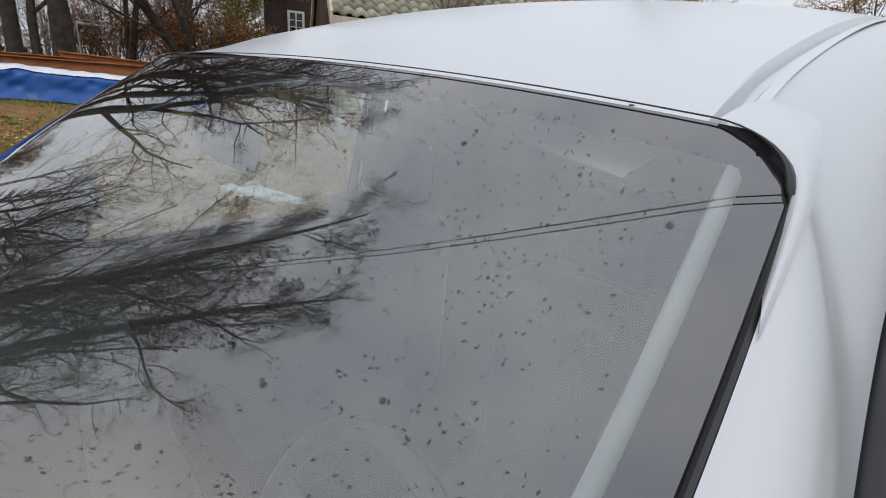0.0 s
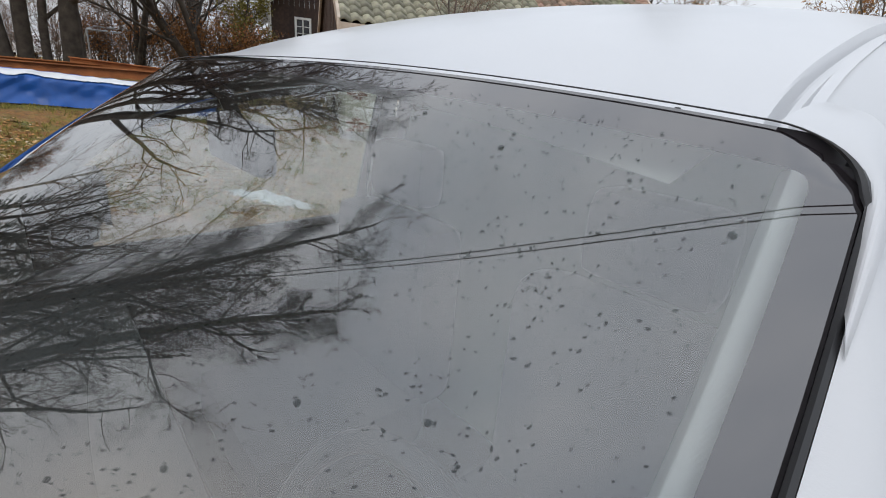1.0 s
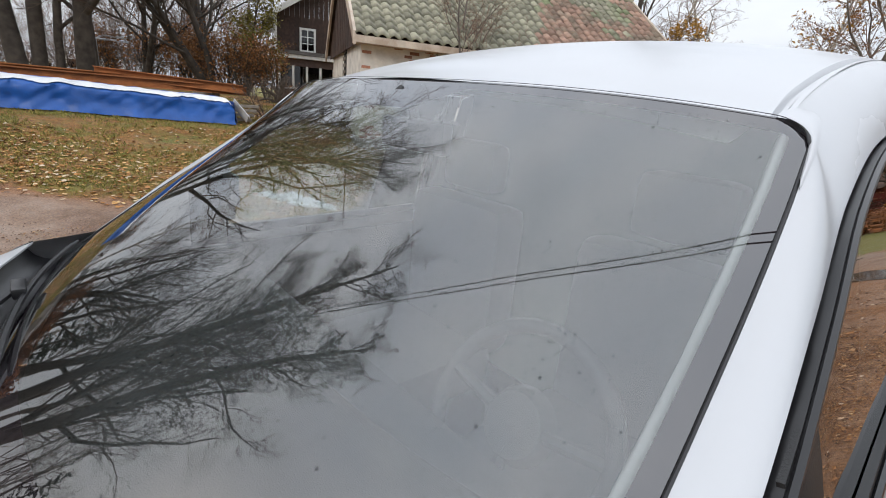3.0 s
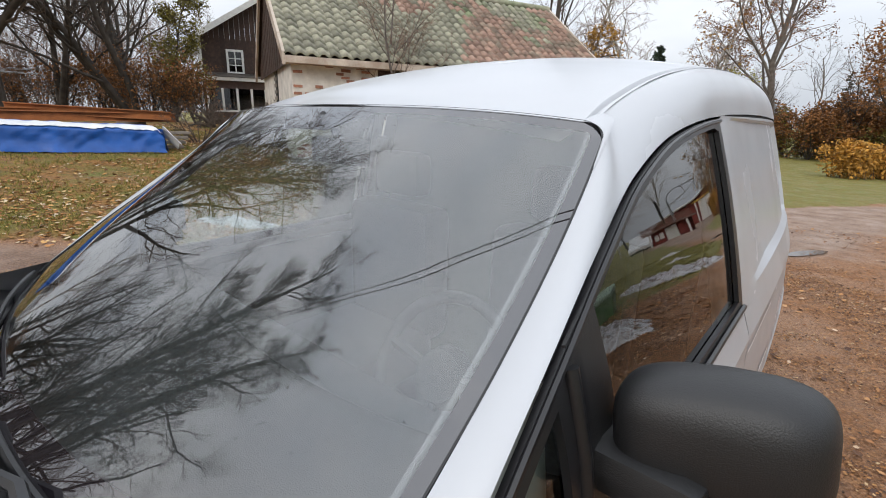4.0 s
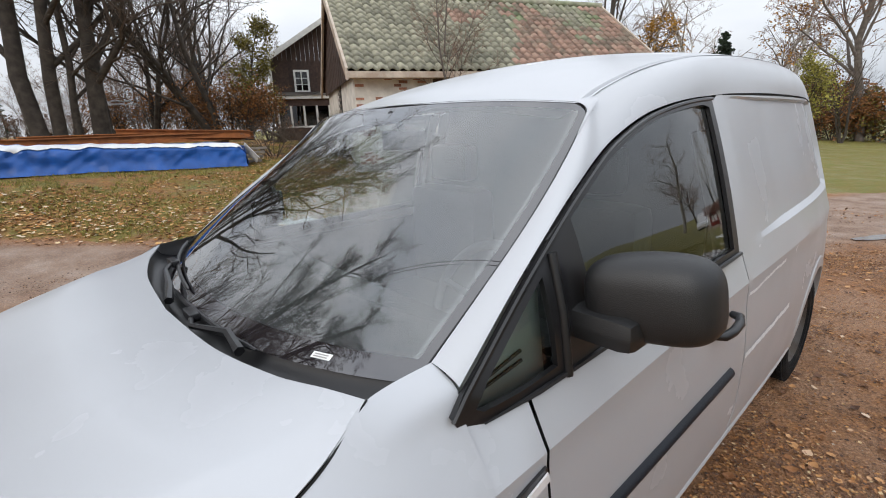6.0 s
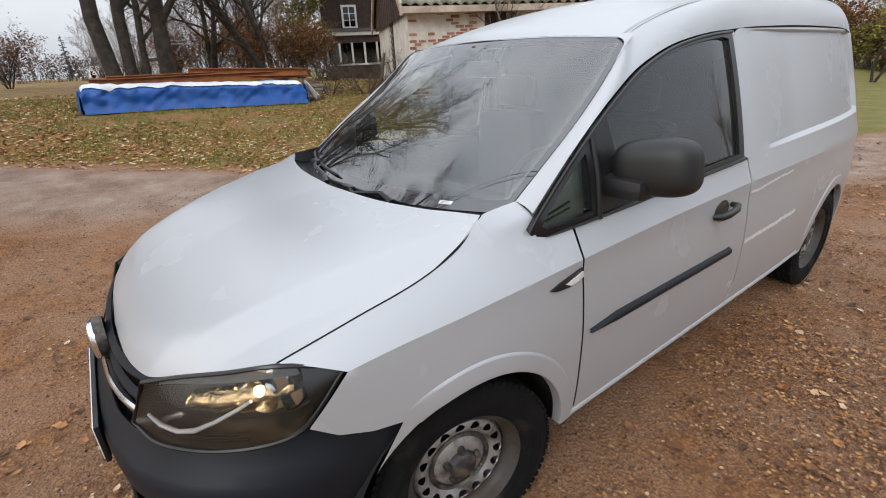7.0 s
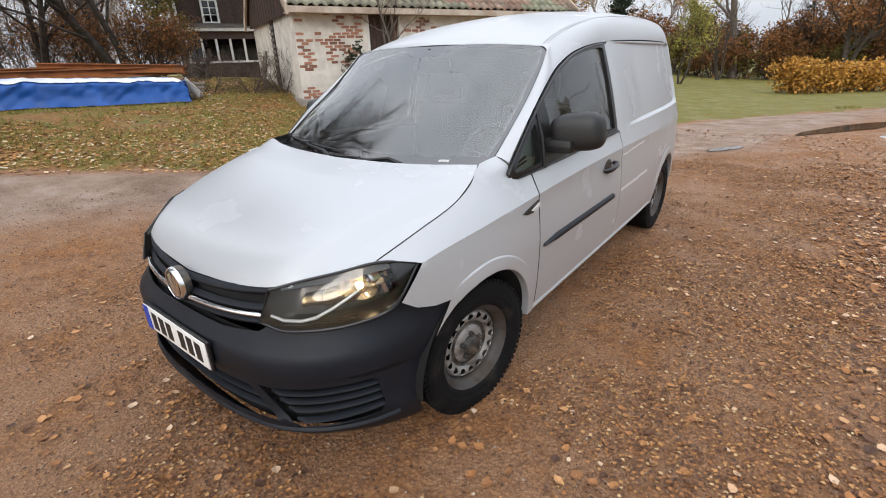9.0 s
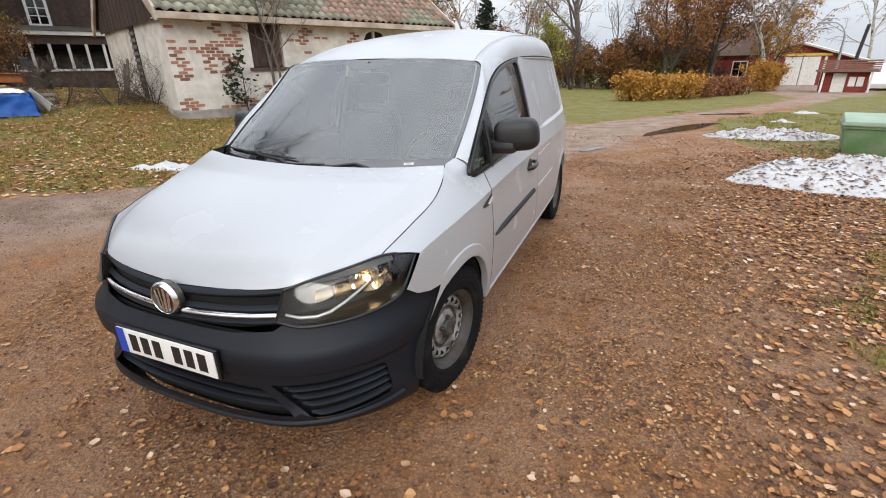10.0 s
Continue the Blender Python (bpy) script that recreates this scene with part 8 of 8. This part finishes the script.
# ---- litter: leaves, grass, stones, wet patches ----
def leaf_material(name, stops, rough=0.75):
    m = bpy.data.materials.new(name)
    m.use_nodes = True
    n, l = m.node_tree.nodes, m.node_tree.links
    b = n["Principled BSDF"]
    g = n.new("ShaderNodeNewGeometry")
    r = n.new("ShaderNodeValToRGB")
    r.color_ramp.interpolation = 'LINEAR'
    e = r.color_ramp.elements
    while len(e) < len(stops):
        e.new(0.5)
    for el, (p, c) in zip(e, stops):
        el.position, el.color = p, (*c, 1)
    l.new(g.outputs["Random Per Island"], r.inputs["Fac"])
    l.new(r.outputs["Color"], b.inputs["Base Color"])
    b.inputs["Roughness"].default_value = rough
    return m


M_FALLEN = leaf_material("fallen_leaf", [(0.0, (0.10, 0.045, 0.02)), (0.22, (0.30, 0.13, 0.04)), (0.45, (0.48, 0.23, 0.07)), (0.7, (0.58, 0.35, 0.13)), (0.85, (0.56, 0.44, 0.28)), (1.0, (0.60, 0.50, 0.38))])
M_FALLENYARD = leaf_material("trodden_leaf", [(0.0, (0.06, 0.026, 0.014)), (0.35, (0.18, 0.075, 0.028)), (0.65, (0.33, 0.14, 0.045)), (0.88, (0.48, 0.25, 0.10)), (1.0, (0.58, 0.44, 0.32))])
M_BLADE = leaf_material("grass_blade", [(0.0, (0.09, 0.085, 0.014)), (0.5, (0.19, 0.175, 0.030)), (0.85, (0.33, 0.27, 0.07)), (1.0, (0.40, 0.29, 0.10))])
M_PEBBLE = leaf_material("yard_pebble", [(0.0, (0.04, 0.022, 0.015)), (0.5, (0.15, 0.085, 0.055)), (0.85, (0.30, 0.20, 0.14)), (1.0, (0.45, 0.36, 0.28))], 0.85)


def leaf_scatter(name, count, place, size, mat, label, seed):
    rng = random.Random(seed)
    v, f = [], []
    tries = 0
    made = 0
    while made < count and tries < count * 12:
        tries += 1
        x, y, ok = place(rng)
        if not ok:
            continue
        made += 1
        s = size * rng.uniform(0.55, 1.35)
        an = rng.random() * 6.283
        c, si = math.cos(an), math.sin(an)
        tilt = rng.gauss(0, 0.16)
        roll = rng.gauss(0, 0.16)
        z0 = ground_z(x, y) + 0.004 + 0.008 * rng.random()
        curl = rng.uniform(0.03, 0.22) * s
        k = len(v)
        w = rng.uniform(0.32, 0.46)
        for lx, ly, lz in ((-1, 0, 0.3), (-0.35, w, 0.55), (0.35, w * 0.85, 0.5), (1, 0, 0.6), (0.35, -w * 0.85, 0.45), (-0.35, -w, 0.6), (0.0, 0, 0.0)):
            px, py = lx * s * 0.5, ly * s
            v.append((x + px * c - py * si, y + px * si + py * c, z0 + lz * curl + abs(px * tilt) + px * tilt + abs(py * roll) + py * roll))
        f += [(k + 6, k + i, k + (i + 1) % 6) for i in range(6)]
    me = bpy.data.meshes.new(name)
    me.from_pydata(v, [], f)
    me.materials.append(mat)
    tagged(new(name, me), label, "leaves", kind="stuff")


def on_lawn(rng):
    x = rng.uniform(-14, -3.2)
    y = rng.uniform(-7, 9.5)
    e = x - line_x(EDGE_L, y)
    if e > 0.25 or (x < -7.6 and x > -10 and -0.8 < y < 3.1):
        return x, y, False
    # thickest along the track's edge, thinner higher up
    d = noise.noise((x * 0.5, y * 0.5, 20)) + 0.35 * noise.noise((x * 1.7, y * 1.7, 7))
    keep = 0.42 + 0.5 * d + 0.55 * math.exp(-abs(e + 0.8) / 0.9)
    return x, y, rng.random() < keep


def on_yard(rng):
    x = rng.uniform(-3.6, 4.6)
    y = rng.uniform(-4.5, 9.5)
    if x < line_x(EDGE_L, y) + 0.1 or (-0.85 < x < 0.85 and -0.7 < y < 3.6):
        return x, y, False
    t = 0.12 if x < -0.9 else 1.0
    d = 0.45 + 0.9 * noise.noise((x * 0.6, y * 0.6, 31)) + 0.35 * max(0, x - 1.0)
    return x, y, rng.random() < max(0.08, d) * t


def on_verge(rng):
    x = rng.uniform(2.2, 10.5)
    y = rng.uniform(-7.5, 9.5)
    d = 0.6 + 0.7 * noise.noise((x * 0.9, y * 0.9, 41)) + 0.6 * min(1.2, x - 2.65)
    d -= 0.45 * max(0, x - 5.0) + 0.4 * max(0, -3 - y) + 0.4 * max(0, y - 6)
    return x, y, rng.random() < d


leaf_scatter("lawn_leaves", 34000, on_lawn, 0.047, M_FALLEN, "tan and orange fallen leaves on the lawn", 1)
leaf_scatter("yard_leaves", 7500, on_yard, 0.038, M_FALLENYARD, "scattered pale and orange leaves on gravel", 2)
M_CRUMB = leaf_material("leaf_crumb", [(0.0, (0.05, 0.022, 0.012)), (0.35, (0.14, 0.06, 0.024)), (0.65, (0.30, 0.125, 0.036)), (0.9, (0.42, 0.21, 0.07)), (1.0, (0.5, 0.36, 0.2))])


def on_bare(rng):
    x = rng.uniform(-4.0, 4.6)
    y = rng.uniform(-3.2, 7.0)
    if x < line_x(EDGE_L, y) + 0.1 or (-0.8 < x < 0.8 and 0.0 < y < 3.4):
        return x, y, False
    d = 0.30 + 2.0 * noise.noise((x * 0.8, y * 0.8, 71)) + 0.9 * noise.noise((x * 3.1, y * 3.1, 73))
    return x, y, rng.random() < max(0.06, d) * (0.35 if x < -0.9 else 1.0)


leaf_scatter("leaf_crumbs", 100000, on_bare, 0.015, M_CRUMB, "broken leaf crumbs and needles on the gravel", 14)
leaf_scatter("verge_leaves", 34000, on_verge, 0.042, M_FALLENYARD, "thick fallen leaves on the grass verge", 3)


def blades(name, count, box2, seed, h, cond, label):
    rng = random.Random(seed)
    v, f = [], []
    for _ in range(count):
        x, y = rng.uniform(box2[0], box2[1]), rng.uniform(box2[2], box2[3])
        if not cond(x, y):
            continue
        z = ground_z(x, y)
        for _b in range(5):
            an = rng.random() * 6.283
            hh = h * rng.uniform(0.4, 1.2)
            bx, by = x + rng.gauss(0, 0.025), y + rng.gauss(0, 0.025)
            dx, dy = math.cos(an) * hh * 0.6, math.sin(an) * hh * 0.6
            k = len(v)
            wx, wy = -math.sin(an) * 0.004, math.cos(an) * 0.004
            v += [(bx - wx, by - wy, z - 0.005), (bx + wx, by + wy, z - 0.005), (bx + dx * 0.5, by + dy * 0.5, z + hh * 0.75), (bx + dx, by + dy, z + hh * 0.8)]
            f += [(k, k + 1, k + 2), (k + 1, k + 3, k + 2)]
    me = bpy.data.meshes.new(name)
    me.from_pydata(v, [], f)
    me.materials.append(M_BLADE)
    tagged(new(name, me), label, "grass", kind="stuff")


blades("lawn_grass", 26000, (-13, -3, -6, 10), 5, 0.045, lambda x, y: yard_amount(x, y) < 0.4 and noise.noise((x * 0.9, y * 0.9, 50)) > -0.25, "short yellow-green lawn grass")
blades("verge_grass", 9000, (2.3, 9, -3, 16), 6, 0.05, lambda x, y: yard_amount(x, y) < 0.5 and noise.noise((x * 1.2, y * 1.2, 60)) > -0.2, "short green grass on the verge")


def pebbles(count, seed):
    rng = random.Random(seed)
    v, f = [], []
    for _ in range(count):
        x, y = rng.uniform(-4.2, 4.0), rng.gauss(0.2, 2.6)
        if yard_amount(x, y) < 0.6:
            continue
        s = 0.004 + 0.008 * rng.random() ** 3
        z = ground_z(x, y)
        k = len(v)
        q = rng.random() * 6.283
        for an, rr in ((0, 1), (1.3, 0.8), (2.4, 1.1), (3.7, 0.9), (5.0, 1.0)):
            v.append((x + s * rr * math.cos(an + q), y + s * rr * math.sin(an + q), z - 0.002))
        v.append((x + s * 0.2, y, z + s * rng.uniform(0.5, 0.9)))
        f += [(k + i, k + (i + 1) % 5, k + 5) for i in range(5)]
    me = bpy.data.meshes.new("pebbles")
    me.from_pydata(v, [], f)
    me.materials.append(M_PEBBLE)
    tagged(new("pebbles", me), "small brown stones pressed into the yard", "gravel", kind="stuff")


pebbles(26000, 9)

M_PUDDLE = material("muddy_water", (0.07, 0.048, 0.032), 0.06, spec=0.6)


def puddle(cx, cy, rx, ry, rot, seed):
    def surf(a, b):
        an = 2 * math.pi * b
        e = 1 + 0.3 * noise.noise((math.cos(an) * 1.5 + seed, math.sin(an) * 1.5, seed))
        x, y = rx * a * e * math.cos(an), ry * a * e * math.sin(an)
        c, s = math.cos(radians(rot)), math.sin(radians(rot))
        return Vector((cx + x * c - y * s, cy + x * s + y * c, ground_z(cx, cy) + 0.012))
    tagged(part("puddle", grid_patch(surf, 6, 48), M_PUDDLE), "shallow brown puddle on the track", "puddle")


puddle(2.55, 11.0, 1.65, 0.24, 59, 1.0)
puddle(4.0, 15.1, 0.95, 0.20, 28, 4.0)
puddle(0.8, 7.35, 0.42, 0.09, 60, 7.0)
